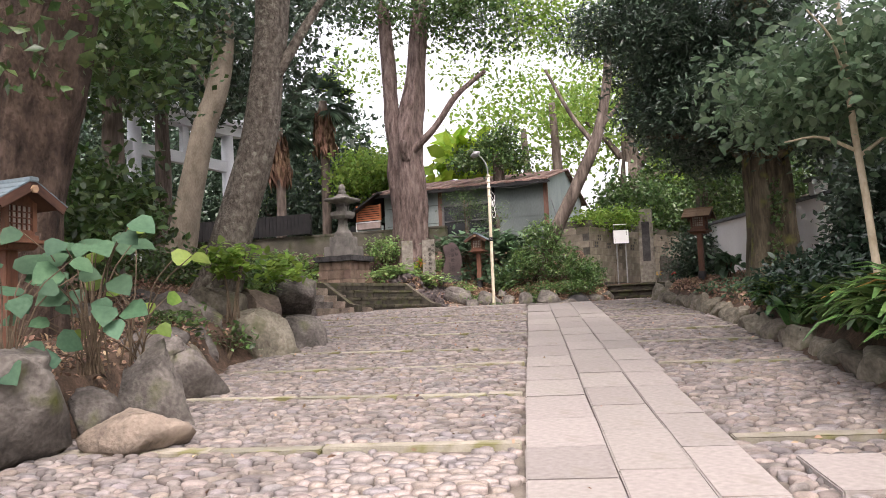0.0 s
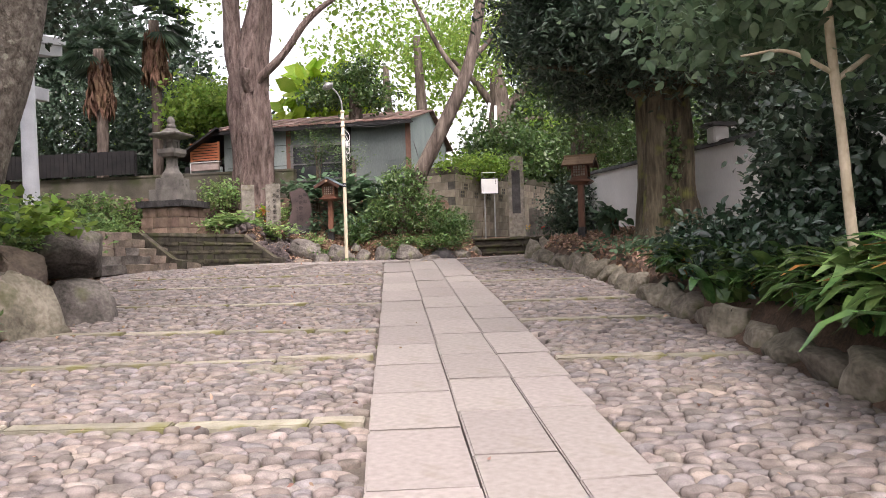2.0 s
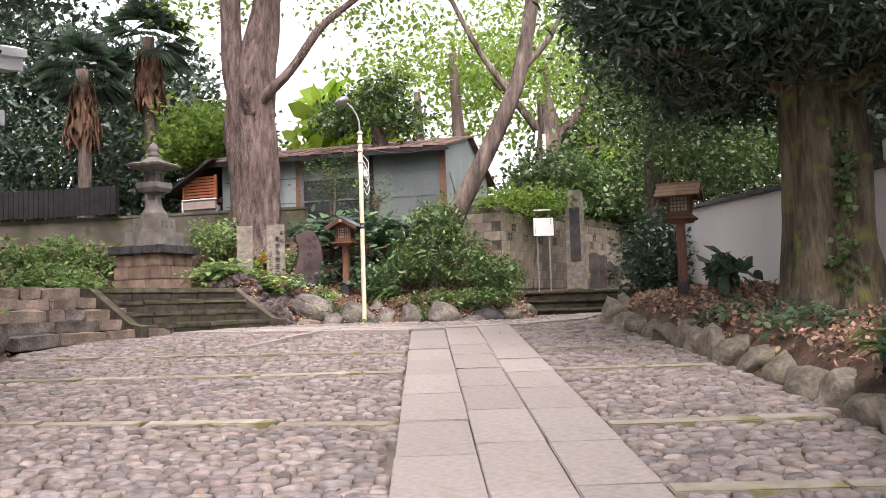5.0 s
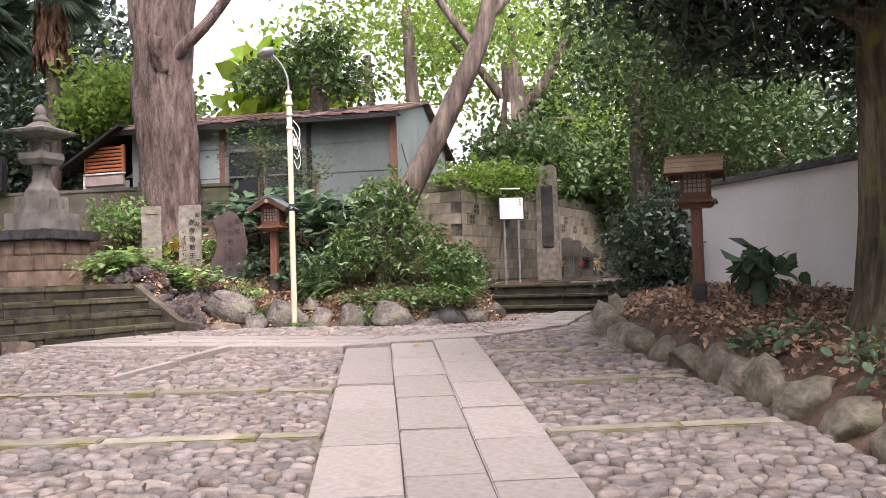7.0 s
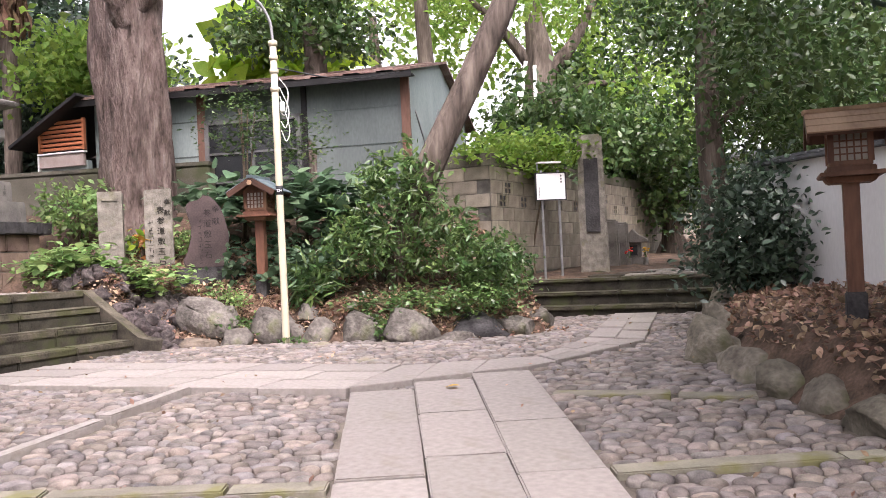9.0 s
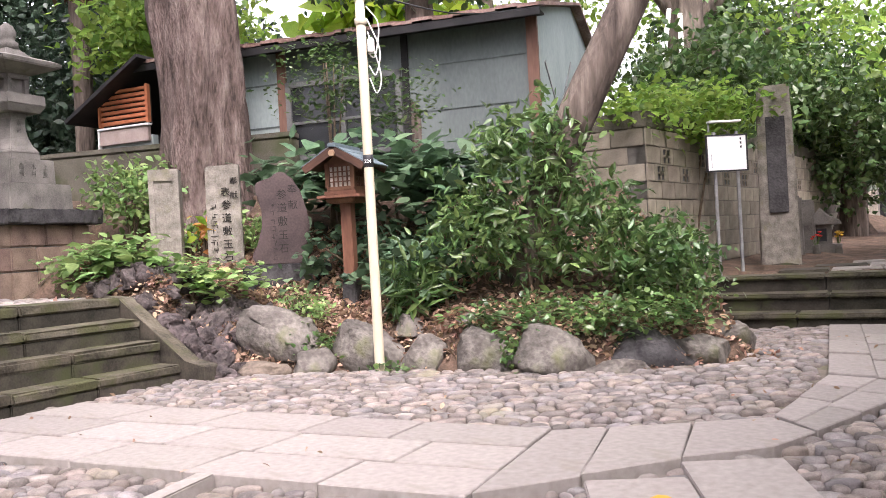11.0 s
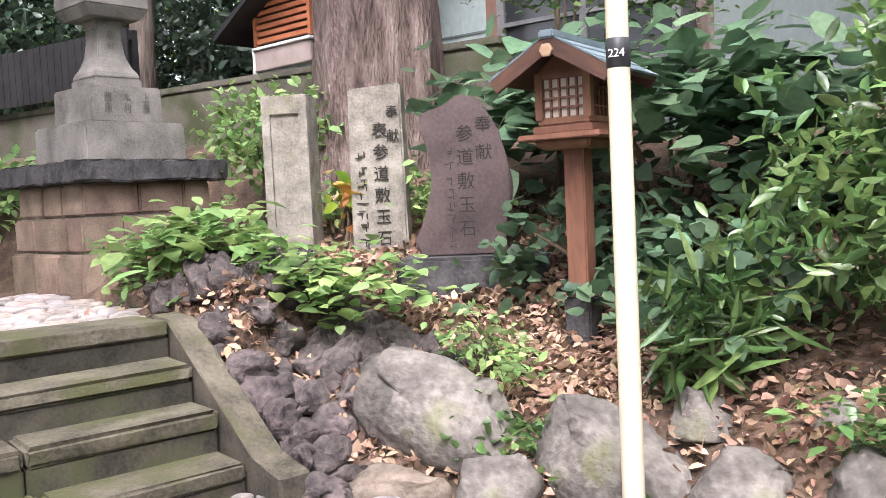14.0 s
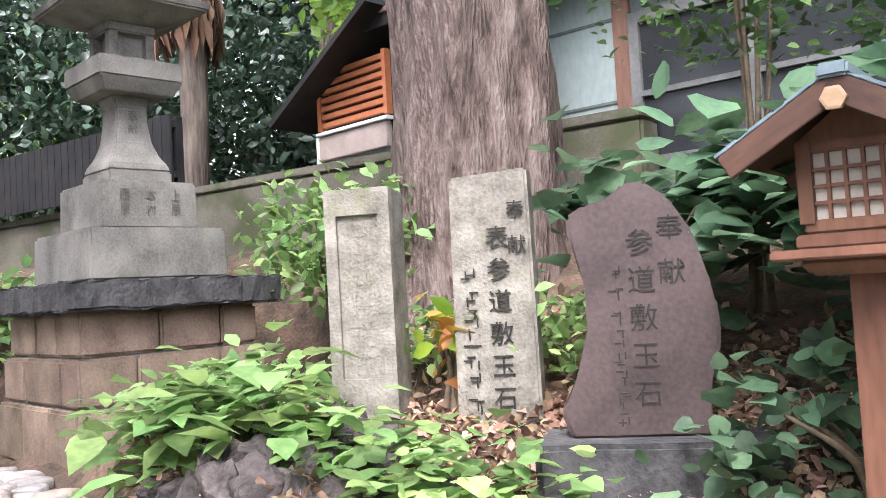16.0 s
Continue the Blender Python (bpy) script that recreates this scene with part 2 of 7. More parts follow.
M_TORII = material("pale grey painted gate", two((0.5, 0.52, 0.55), (0.66, 0.68, 0.7)), 0.7, 1.6, 0.1, 40)
M_TWIG = material("brown twig", two((0.07, 0.05, 0.035), (0.16, 0.12, 0.08)), 0.9, 10, 0.3, 60)


def leaf(name, a, b, rough=0.4, t=0.35, spec=0.45, island=0.35):
    return material(name, two(a, b), rough, 3, 0.0, 30, island=island, translucent=t, spec=spec)


L_DARK = leaf("dark evergreen leaf", (0.022, 0.046, 0.028), (0.078, 0.126, 0.078), 0.38, 0.2, 0.6, 0.5)
# Lightened colour: the sky's reflection on the sapling is painted in.
L_SAP = leaf("broad green sapling leaf with sky sheen tint", (0.08, 0.135, 0.075), (0.19, 0.28, 0.16), 0.35, 0.5)
L_MID = leaf("mid green leaf", (0.035, 0.075, 0.024), (0.105, 0.175, 0.052), 0.35, 0.35, 0.55, 0.5)
L_BUSH = leaf("shrub leaf", (0.042, 0.09, 0.03), (0.165, 0.265, 0.085), 0.28, 0.4, 0.55, 0.5)
L_BLUE = leaf("bluish green large leaf", (0.05, 0.1, 0.055), (0.14, 0.225, 0.125), 0.5, 0.35, 0.35, 0.45)
L_LIGHT = leaf("light green leaf", (0.13, 0.23, 0.04), (0.27, 0.4, 0.08), 0.45, 0.6)
L_FERN = leaf("fresh herb leaf", (0.12, 0.21, 0.065), (0.3, 0.43, 0.16), 0.5, 0.45, 0.4, 0.5)
L_YELLOW = leaf("sunlit yellow green leaf", (0.22, 0.36, 0.03), (0.38, 0.5, 0.07), 0.5, 0.6)
L_ASP = leaf("glossy strap leaf", (0.04, 0.095, 0.03), (0.15, 0.25, 0.075), 0.22, 0.3, 0.7, 0.5)
L_GLOSS = leaf("glossy dark shrub leaf", (0.022, 0.05, 0.03), (0.07, 0.12, 0.075), 0.22, 0.15, 0.8)
L_HEART = leaf("soft teal heart leaf", (0.045, 0.105, 0.06), (0.1, 0.19, 0.11), 0.6, 0.35, 0.2)
L_ORANGE = leaf("withered orange leaf", (0.35, 0.15, 0.03), (0.55, 0.3, 0.07), 0.6, 0.3)
L_YELLOW_DRY = leaf("yellow fallen leaf", (0.6, 0.38, 0.03), (0.75, 0.5, 0.06), 0.6, 0.2)
L_LITTER = leaf("dry fallen leaf", (0.2, 0.12, 0.08), (0.46, 0.32, 0.23), 0.85, 0.15, 0.2, 0.5)
L_SKIRT = leaf("dead palm frond", (0.12, 0.068, 0.045), (0.23, 0.145, 0.1), 0.9, 0.2, 0.1)


# ---- mesh tools ----
def obj_from(name, bm, mat, smooth=False):
    me = bpy.data.meshes.new(name)
    bmesh.ops.recalc_face_normals(bm, faces=bm.faces)
    bm.to_mesh(me)
    bm.free()
    for mt in (mat if isinstance(mat, (list, tuple)) else [mat]):
        me.materials.append(mt)
    if smooth:
        me.polygons.foreach_set("use_smooth", [True] * len(me.polygons))
    return new(name, me)


def part(name, bm, mat, parent, label="", smooth=False):
    ob = obj_from(name, bm, mat, smooth)
    ob.parent = parent
    if label:
        tagged(ob, label)
    return ob


def raw(name, verts, faces, mat, smooth=False, parent=None):
    me = bpy.data.meshes.new(name)
    me.from_pydata(verts, [], faces)
    me.materials.append(mat)
    if smooth:
        me.polygons.foreach_set("use_smooth", [True] * len(me.polygons))
    ob = new(name, me)
    ob.parent = parent
    return ob


def empty(name, m, label="", category="", group="", kind=""):
    ob = new(name)
    ob.matrix_world = m
    return tagged(ob, label, category, group, kind)


def add_box(bm, x0, x1, y0, y1, z0, z1, bevel=0.0, taper=1.0, m=None):
    """A box, narrowed by taper towards the top, with bevelled edges."""
    cx, cy, hx, hy = (x0 + x1) / 2, (y0 + y1) / 2, (x1 - x0) / 2, (y1 - y0) / 2
    vs = []
    for z, k in ((z0, 1.0), (z1, taper)):
        for sx, sy in ((-1, -1), (1, -1), (1, 1), (-1, 1)):
            p = Vector((cx + sx * hx * k, cy + sy * hy * k, z))
            vs.append(bm.verts.new(m @ p if m else p))
    fs = [bm.faces.new([vs[i] for i in q]) for q in ((3, 2, 1, 0), (4, 5, 6, 7), (0, 1, 5, 4), (1, 2, 6, 5), (2, 3, 7, 6), (3, 0, 4, 7))]
    if bevel:
        edges = list({e for f in fs for e in f.edges})
        bmesh.ops.bevel(bm, geom=edges, offset=bevel, segments=2, affect="EDGES", clamp_overlap=True)


def box_bm(*a, **k):
    bm = bmesh.new()
    add_box(bm, *a, **k)
    return bm


def lathe(bm, rings, sides=16, turn=0.0):
    """Rings of (z, radius) joined into one round body."""
    prev = None
    for z, r in rings:
        ring = [bm.verts.new((r * math.cos(turn + 2 * math.pi * i / sides), r * math.sin(turn + 2 * math.pi * i / sides), z)) for i in range(sides)]
        if prev:
            for i in range(sides):
                bm.faces.new((prev[i], prev[(i + 1) % sides], ring[(i + 1) % sides], ring[i]))
        else:
            bm.faces.new(list(reversed(ring)))
        prev = ring
    bm.faces.new(prev)


def tube(bm, pts, radii, sides=10, rough=0.0, seed=0):
    """A limb along pts with its radius point by point; rough gives flutes and knobs."""
    pts = [Vector(p) for p in pts]
    prev = None
    for i, p in enumerate(pts):
        t = (pts[min(i + 1, len(pts) - 1)] - pts[max(i - 1, 0)]).normalized()
        a = t.cross(Vector((0.3, 1, 0.1))).normalized()
        b = t.cross(a)
        ring = []
        for k in range(sides):
            ang = 2 * math.pi * k / sides
            d = a * math.cos(ang) + b * math.sin(ang)
            r = radii[i] * (1 + rough * noise.noise(d * 2.2 + p * 0.5 + Vector((seed, 0, 0))) + rough * 0.5 * noise.noise(d * 6 + p * 1.1 + Vector((0, seed, 0))))
            ring.append(bm.verts.new(p + d * r))
        if prev:
            for k in range(sides):
                bm.faces.new((prev[k], prev[(k + 1) % sides], ring[(k + 1) % sides], ring[k]))
        prev = ring
    bm.faces.new(prev)


def spline(pts, n):
    """Points on a smooth line through pts."""
    pts = [Vector(p) for p in pts]
    out = []
    ext = [pts[0] * 2 - pts[1]] + pts + [pts[-1] * 2 - pts[-2]]
    for i in range(len(pts) - 1):
        p0, p1, p2, p3 = ext[i:i + 4]
        for k in range(n):
            t = k / n
            out.append(0.5 * ((2 * p1) + (p2 - p0) * t + (2 * p0 - 5 * p1 + 4 * p2 - p3) * t * t + (3 * p1 - p0 - 3 * p2 + p3) * t ** 3))
    out.append(pts[-1])
    return out


def rock_bm(sx, sy, sz, seed, sub=3, lumps=0.35, sharp=0.0, squash=3.4):
    """A boulder of about sx by sy by sz: a rounded block pushed about by noise, with flattened facets and a flat foot."""
    bm = bmesh.new()
    bmesh.ops.create_icosphere(bm, subdivisions=sub, radius=1.0)
    off = Vector((seed * 3.7, seed * 1.3, seed * 5.1))
    rnd = random.Random(seed)
    planes = [(Vector((rnd.uniform(-1, 1), rnd.uniform(-1, 1), rnd.uniform(-0.4, 1))).normalized(), rnd.uniform(0.55, 0.84)) for _ in range(15)]
    for v in bm.verts:
        p = v.co.copy()
        q = Vector([math.copysign(abs(c) ** (2 / squash), c) for c in p])
        for nrm, dist in planes:
            over = q.dot(nrm) - dist
            if over > 0:
                q -= nrm * over * 0.95
        k = 1 + lumps * noise.noise(p * 1.1 + off) + lumps * 0.4 * noise.noise(p * 2.9 + off) + sharp * abs(noise.noise(p * 5.5 + off)) + 0.05 * noise.noise(p * 7 + off) + 0.04 * noise.noise(p * 15 + off)
        q *= k
        q.z = max(q.z, -0.75)
        v.co = Vector((q.x * sx / 2, q.y * sy / 2, q.z * sz / 2))
    return bm


LEAF_FINE = (np.array([(0, 0, 0), (-0.3, 0.45, 0.07), (0, 1, -0.08), (0.3, 0.45, 0.07)]), [(0, 1, 2), (0, 2, 3)])
LEAF_OVAL = (np.array([(0, 0, 0), (-0.22, 0.25, 0.05), (-0.26, 0.58, 0.05), (0, 1, -0.12), (0.26, 0.58, 0.05), (0.22, 0.25, 0.05), (0, 0.45, 0.0)]), [(0, 1, 6), (1, 2, 6), (2, 3, 6), (3, 4, 6), (4, 5, 6), (5, 0, 6)])
LEAF_BROAD = (np.array([(0, 0, 0), (-0.38, 0.08, 0.05), (-0.5, 0.42, 0.05), (-0.3, 0.75, 0.0), (0, 1.02, -0.14), (0.3, 0.75, 0.0), (0.5, 0.42, 0.05), (0.38, 0.08, 0.05), (0, 0.45, -0.02)]), [(0, 1, 8), (1, 2, 8), (2, 3, 8), (3, 4, 8), (4, 5, 8), (5, 6, 8), (6, 7, 8), (7, 0, 8)])


def leaf_mesh(name, centres, sizes, mat, shape, rng, flat=0.5, parent=None, normals=None, dirs=None, jitter=0.35):
    """One leaf at each centre, lying about level (flat 1) or anyhow (flat 0)."""
    n = len(centres)
    nrm = rng.normal(size=(n, 3)) * (1 - flat)
    nrm[:, 2] += flat + 0.05
    if normals is not None:
        nrm = normals + rng.normal(size=(n, 3)) * jitter
    nrm /= np.linalg.norm(nrm, axis=1)[:, None]
    way = rng.normal(size=(n, 3)) if dirs is None else dirs + rng.normal(size=(n, 3)) * jitter
    way -= nrm * np.sum(way * nrm, axis=1)[:, None]
    way /= np.linalg.norm(way, axis=1)[:, None] + 1e-9
    side = np.cross(way, nrm)
    tmpl, faces = shape
    k = len(tmpl)
    v = centres[:, None, :] + sizes[:, None, None] * (tmpl[None, :, 0:1] * side[:, None, :] + tmpl[None, :, 1:2] * way[:, None, :] + tmpl[None, :, 2:3] * nrm[:, None, :])
    v = v.reshape(-1, 3)
    f = (np.array(faces)[None] + (np.arange(n) * k)[:, None, None]).reshape(-1, 3)
    me = bpy.data.meshes.new(name)
    me.vertices.add(len(v))
    me.vertices.foreach_set("co", v.astype(np.float32).ravel())
    me.loops.add(len(f) * 3)
    me.loops.foreach_set("vertex_index", f.astype(np.int32).ravel())
    me.polygons.add(len(f))
    me.polygons.foreach_set("loop_start", np.arange(0, len(f) * 3, 3, dtype=np.int32))
    me.update(calc_edges=True)
    if len(faces) > 2:
        me.polygons.foreach_set("use_smooth", [True] * len(me.polygons))
    me.materials.append(mat)
    ob = new(name, me)
    ob.parent = parent
    return ob


def crown_points(blobs, clusters, per, spread, rng, shell=0.55):
    """Centres of leaves in twig clusters, thicker towards the skin of each blob; blobs are (x, y, z, rx, ry, rz)."""
    vol = np.array([b[3] * b[4] * b[5] for b in blobs]) ** 0.8
    pick = rng.choice(len(blobs), clusters, p=vol / vol.sum())
    b = np.array(blobs)[pick]
    d = rng.normal(size=(clusters, 3))
    d /= np.linalg.norm(d, axis=1)[:, None]
    r = shell + (1 - shell) * rng.random(clusters) ** 0.7
    r *= 1 + 0.25 * rng.normal(size=clusters) * 0.6
    c = b[:, :3] + d * r[:, None] * b[:, 3:]
    pts = np.repeat(c, per, axis=0) + rng.normal(size=(clusters * per, 3)) * spread * np.array([1, 1, 0.55])
    return pts


SEED = [100]


def tree(name, label, trunk, radii, limbs, blobs, clusters, per, size, bark, leafmat, spread=0.3, shape=LEAF_FINE, flat=0.35, rough=0.12, sides=20, m=None, extra=None):
    """A tree: a tapered trunk through the points, limbs as (points, r0, r1), a crown of leaf clusters in blobs."""
    SEED[0] += 1
    rng = np.random.default_rng(SEED[0])
    ob = empty(name, pose(*trunk[0]) if m is None else m, label, "tree")
    o = Vector(trunk[0])
    bm = bmesh.new()
    line = [p - o for p in spline(trunk, 7)]
    rad = np.interp(np.linspace(0, len(radii) - 1, len(line)), range(len(radii)), radii)
    tube(bm, line, rad, sides, rough, SEED[0])
    part("trunk", bm, bark, ob, "", True)
    for pts, r0, r1 in limbs:
        bm = bmesh.new()
        ln = [p - o for p in spline(pts, 5)]
        tube(bm, ln, np.linspace(r0, r1, len(ln)), 9, rough, SEED[0] + 3)
        part("limb", bm, bark, ob, "", True)
    if blobs:
        pts = crown_points(blobs, clusters, per, spread, rng) - np.array(o)
        leaf_mesh("crown", pts, size * rng.uniform(0.6, 1.3, len(pts)), leafmat, shape, rng, flat, ob)
    return ob


# ---- ground ----
def path_z(y):
    """Height of the sloping approach; it levels out before the steps."""
    y = np.asarray(y, float)
    low = 2.05 + 0.0755 * (y - 24.1)
    return np.where(y < 24.3, low, np.minimum(2.065 + 0.02 * (y - 24.3), 2.13))


LEFT_Y, LEFT_X = [0, 11, 14, 16, 17.5, 20.4, 23.0, 24.0, 25.5, 27.6, 40], [-4.15, -4.1, -3.98, -4.3, -3.85, -4.7, -5.4, -5.2, -4.5, -3.1, -3.1]
RIGHT_Y, RIGHT_X = [0, 11, 14, 17, 20, 24.2, 25.5, 40], [1.85, 1.95, 2.15, 2.2, 2.3, 2.05, 2.3, 9.0]
STAIR_C, STAIR_D, STAIR_N = np.array([-3.2, 27.6]), np.array([0.496, 0.868]), np.array([-0.868, 0.496])


def smooth01(a, b, v):
    t = np.clip((v - a) / (b - a), 0, 1)
    return t * t * (3 - 2 * t)


def wall_x(y):
    """Where the bank ends at the upper steps and the block wall."""
    return np.where(y < 29.0, 1.5, np.where(y < 30.35, 1.2, 1.16 + (y - 30.35) * 0.625))


def ground_z(x, y):
    x, y = np.asarray(x, float), np.asarray(y, float)
    base = path_z(y) - 0.05
    lx, rx = np.interp(y, LEFT_Y, LEFT_X), np.interp(y, RIGHT_Y, RIGHT_X)
    left = smooth01(0.15, 0.5, lx - x) * np.interp(y, [0, 11, 16, 19, 23, 25, 27], [0.45, 0.5, 0.55, 0.6, 0.75, 0.85, 0.85]) + 0.16 * np.clip(lx - x - 0.5, 0, 5)
    right = smooth01(0.1, 0.45, x - rx) * 0.4 + 0.1 * np.clip(x - rx - 0.4, 0, 3)
    z = base + left + right
    # the terrace at the head of the stairs
    n = (x - STAIR_C[0]) * STAIR_N[0] + (y - STAIR_C[1]) * STAIR_N[1]
    s = (x - STAIR_C[0]) * STAIR_D[0] + (y - STAIR_C[1]) * STAIR_D[1]
    terrace = 2.74 + 0.0 * x
    stairs = np.clip(1.86 + n * 0.72, 1.86, 2.6)
    on = smooth01(-6.2, -5.2, s) * smooth01(0.35, 0.1, s)
    z = np.where(n > 0, z * (1 - on) + np.where(n > 1.05, terrace, stairs) * on, z)
    # the planted bank behind the border stones, and the terrace of the house behind it
    front = np.interp(x, [-3.4, -2.9, -1.5, -0.2, 0.6, 1.3], [27.75, 27.75, 27.75, 27.25, 27.3, 27.4])
    h = y - front
    bank = np.interp(h, [0, 0.3, 1.0, 1.6, 2.6, 3.6, 4.6], [2.1, 2.4, 2.62, 2.95, 3.35, 3.85, 4.05])
    inside = smooth01(0.0, 0.25, s - 0.2) * smooth01(0.0, 0.05, h) * smooth01(0.0, -0.18, x - wall_x(y) + 0.04)
    z = z * (1 - inside) + np.maximum(bank, z) * inside
    near = smooth01(1.5, 0.95, np.hypot(x + 5.9, y - 30.0))
    z = z * (1 - near) + np.minimum(z, 2.8) * near
    # the upper lane beside the block wall
    v = (x - 1.78) * 0.38 + (y - 29.42) * 0.925
    lane = smooth01(0.75, 1.0, v) * smooth01(-0.3, -0.12, x - wall_x(y))
    flat = smooth01(-0.6, -0.4, v) * smooth01(1.0, 0.9, v) * smooth01(1.3, 1.45, x) * smooth01(4.4, 4.2, x)
    z = z * (1 - flat) + 2.05 * flat
    z = z * (1 - lane) + (2.6 + 0.03 * np.clip(y - 30, 0, 20)) * lane
    return z


def grid_mesh(name, xs, ys, fn, mat, label):
    X, Y = np.meshgrid(xs, ys)
    Z = fn(X, Y)
    v = np.stack([X, Y, Z], -1).reshape(-1, 3)
    w = len(xs)
    i = (np.arange(len(ys) - 1)[:, None] * w + np.arange(w - 1)[None]).ravel()
    f = np.stack([i, i + 1, i + w + 1, i + w], -1)
    ob = raw(name, v.tolist(), f.tolist(), mat, True)
    return tagged(ob, label, "ground", kind="structure")


def soil_z(x, y):
    z = ground_z(x, y)
    rough = np.array([noise.noise(Vector((a * 1.7, b * 1.7, 0))) * 0.05 for a, b in zip(x.ravel(), y.ravel())]).reshape(x.shape)
    return z + rough * smooth01(0.02, 0.2, z - path_z(y) + 0.05)


gx = np.concatenate([[-600, -120, -40, -22, -17], np.arange(-14, 8.01, 0.18), [10, 14, 25, 60, 150, 600]])
gy = np.concatenate([[-600, -100, -20, -4], np.arange(0, 38.01, 0.18), [40, 44, 55, 90, 200, 600]])
grid_mesh("ground", gx, gy, soil_z, M_SOIL, "brown soil ground strewn with dry leaves")

# ---- paved approach ----
rngp = np.random.default_rng(7)
pave = empty("pavement", pose(0, 0, 0), "sloping approach of river cobbles with mossy cross kerbs", "pavement", kind="structure")
pv, pf = [], []
for y in np.arange(1, 30.3, 0.5):
    k = len(pv)
    for yy in (y, y + 0.5):
        lx, rx = float(np.interp(yy, LEFT_Y, LEFT_X)) - 0.15, float(np.interp(yy, RIGHT_Y, RIGHT_X)) + 0.12
        pv += [(lx, yy, float(path_z(yy)) - 0.03), (rx, yy, float(path_z(yy)) - 0.03)]
    pf.append((k, k + 1, k + 3, k + 2))
sand = raw("joint_bed", pv, pf, M_SAND, False, pave)
# cross kerbs: distance along the approach at the slab path, and how far they slant
KERBS_LEFT = [(5.6, 0), (7.4, 0), (9.3, 0), (11.15, -0.04), (13.12, -0.08), (15.12, -0.01), (16.47, -0.11), (18.48, -0.15), (20.73, -0.06), (22.18, -0.09)]
KERBS_RIGHT = [(5.6, 0), (7.4, 0), (9.3, 0), (11.18, 0), (14.75, -0.08), (16.72, -0.05), (18.22, 0), (20.6, 0), (22.13, 0), (23.88, -0.33)]


def column(c, y):
    """The x of the four long joints of the slab path, which widens a little uphill."""
    return float(np.interp(y, [9, 13, 15, 18, 24], [[-0.75, -0.75, -0.73, -0.71, -0.69], [-0.24, -0.24, -0.235, -0.23, -0.23], [0.19, 0.19, 0.2, 0.21, 0.22], [0.54, 0.56, 0.63, 0.67, 0.69]][c]))



CROSS = [(-4.3, 25.55), (-0.7, 24.1), (0.68, 24.68), (2.05, 26.0), (3.05, 28.8), (2.5, 29.0), (1.85, 27.2), (0.85, 25.3), (-0.3, 25.25), (-3.45, 26.6), (-3.9, 26.4)]


def in_poly(x, y, poly):
    inside = False
    for (x0, y0), (x1, y1) in zip(poly, poly[1:] + poly[:1]):
        if (y0 > y) != (y1 > y) and x < (x1 - x0) * (y - y0) / (y1 - y0) + x0:
            inside = not inside
    return inside


def front_y(x):
    return float(np.interp(x, [-3.4, -2.9, -1.5, 0.6, 1.3, 1.8, 3.9], [27.75, 27.65, 27.6, 27.05, 27.25, 29.35, 28.7]))


def free(x, y):
    lx, rx = np.interp(y, LEFT_Y, LEFT_X), np.interp(y, RIGHT_Y, RIGHT_X)
    if not lx - 0.05 < x < rx + 0.05 or y > front_y(x) or (y < 24.2 and column(0, y) - 0.04 < x < column(3, y) + 0.04) or in_poly(x, y, CROSS):
        return False
    if (x - STAIR_C[0]) * STAIR_N[0] + (y - STAIR_C[1]) * STAIR_N[1] > 0.0 and y > 24.6:
        return False
    if any(abs(y - k - (abs(x) - 0.7) * -slant * (1 if x < 0 else -1)) < 0.1 for k, slant in (KERBS_LEFT if x < 0 else KERBS_RIGHT)):
        return False
    u, w = x + 2.3, y - 23.85
    if abs(u * 0.92 - w * 0.4) < 0.12 and abs(u * 0.4 + w * 0.92) < 0.95 and x < -1.7:
        return False
    return True


def stone_shape(w, d, rng, seg=9):
    """A river cobble: an uneven oval dome of four rings and a top."""
    ang = np.linspace(0, 2 * np.pi, seg, endpoint=False) + rng.uniform(0, 1)
    e = 2 / rng.uniform(2.0, 2.6)
    rad = 1 + rng.normal(size=seg) * 0.035 + 0.06 * np.cos(ang + rng.uniform(0, 6.28))
    cx = np.sign(np.cos(ang)) * np.abs(np.cos(ang)) ** e * w / 2 * rad
    cy = np.sign(np.sin(ang)) * np.abs(np.sin(ang)) ** e * d / 2 * rad
    h = rng.uniform(0.014, 0.027)
    t = rng.normal(size=2) * 0.05
    v = []
    for k, up in ((0.98, -0.03), (1.0, 0.002), (0.87, h * 0.62), (0.52, h * 0.95)):
        v += [(x * k, y * k, up + (t[0] * x + t[1] * y) * k) for x, y in zip(cx, cy)]
    v.append((0, 0, h * 1.02))
    f = []
    for q in range(3):
        for i in range(seg):
            j = (i + 1) % seg
            f.append((q * seg + i, q * seg + j, (q + 1) * seg + j, (q + 1) * seg + i))
    f += [(3 * seg + i, 3 * seg + (i + 1) % seg, 4 * seg) for i in range(seg)]
    return v, f


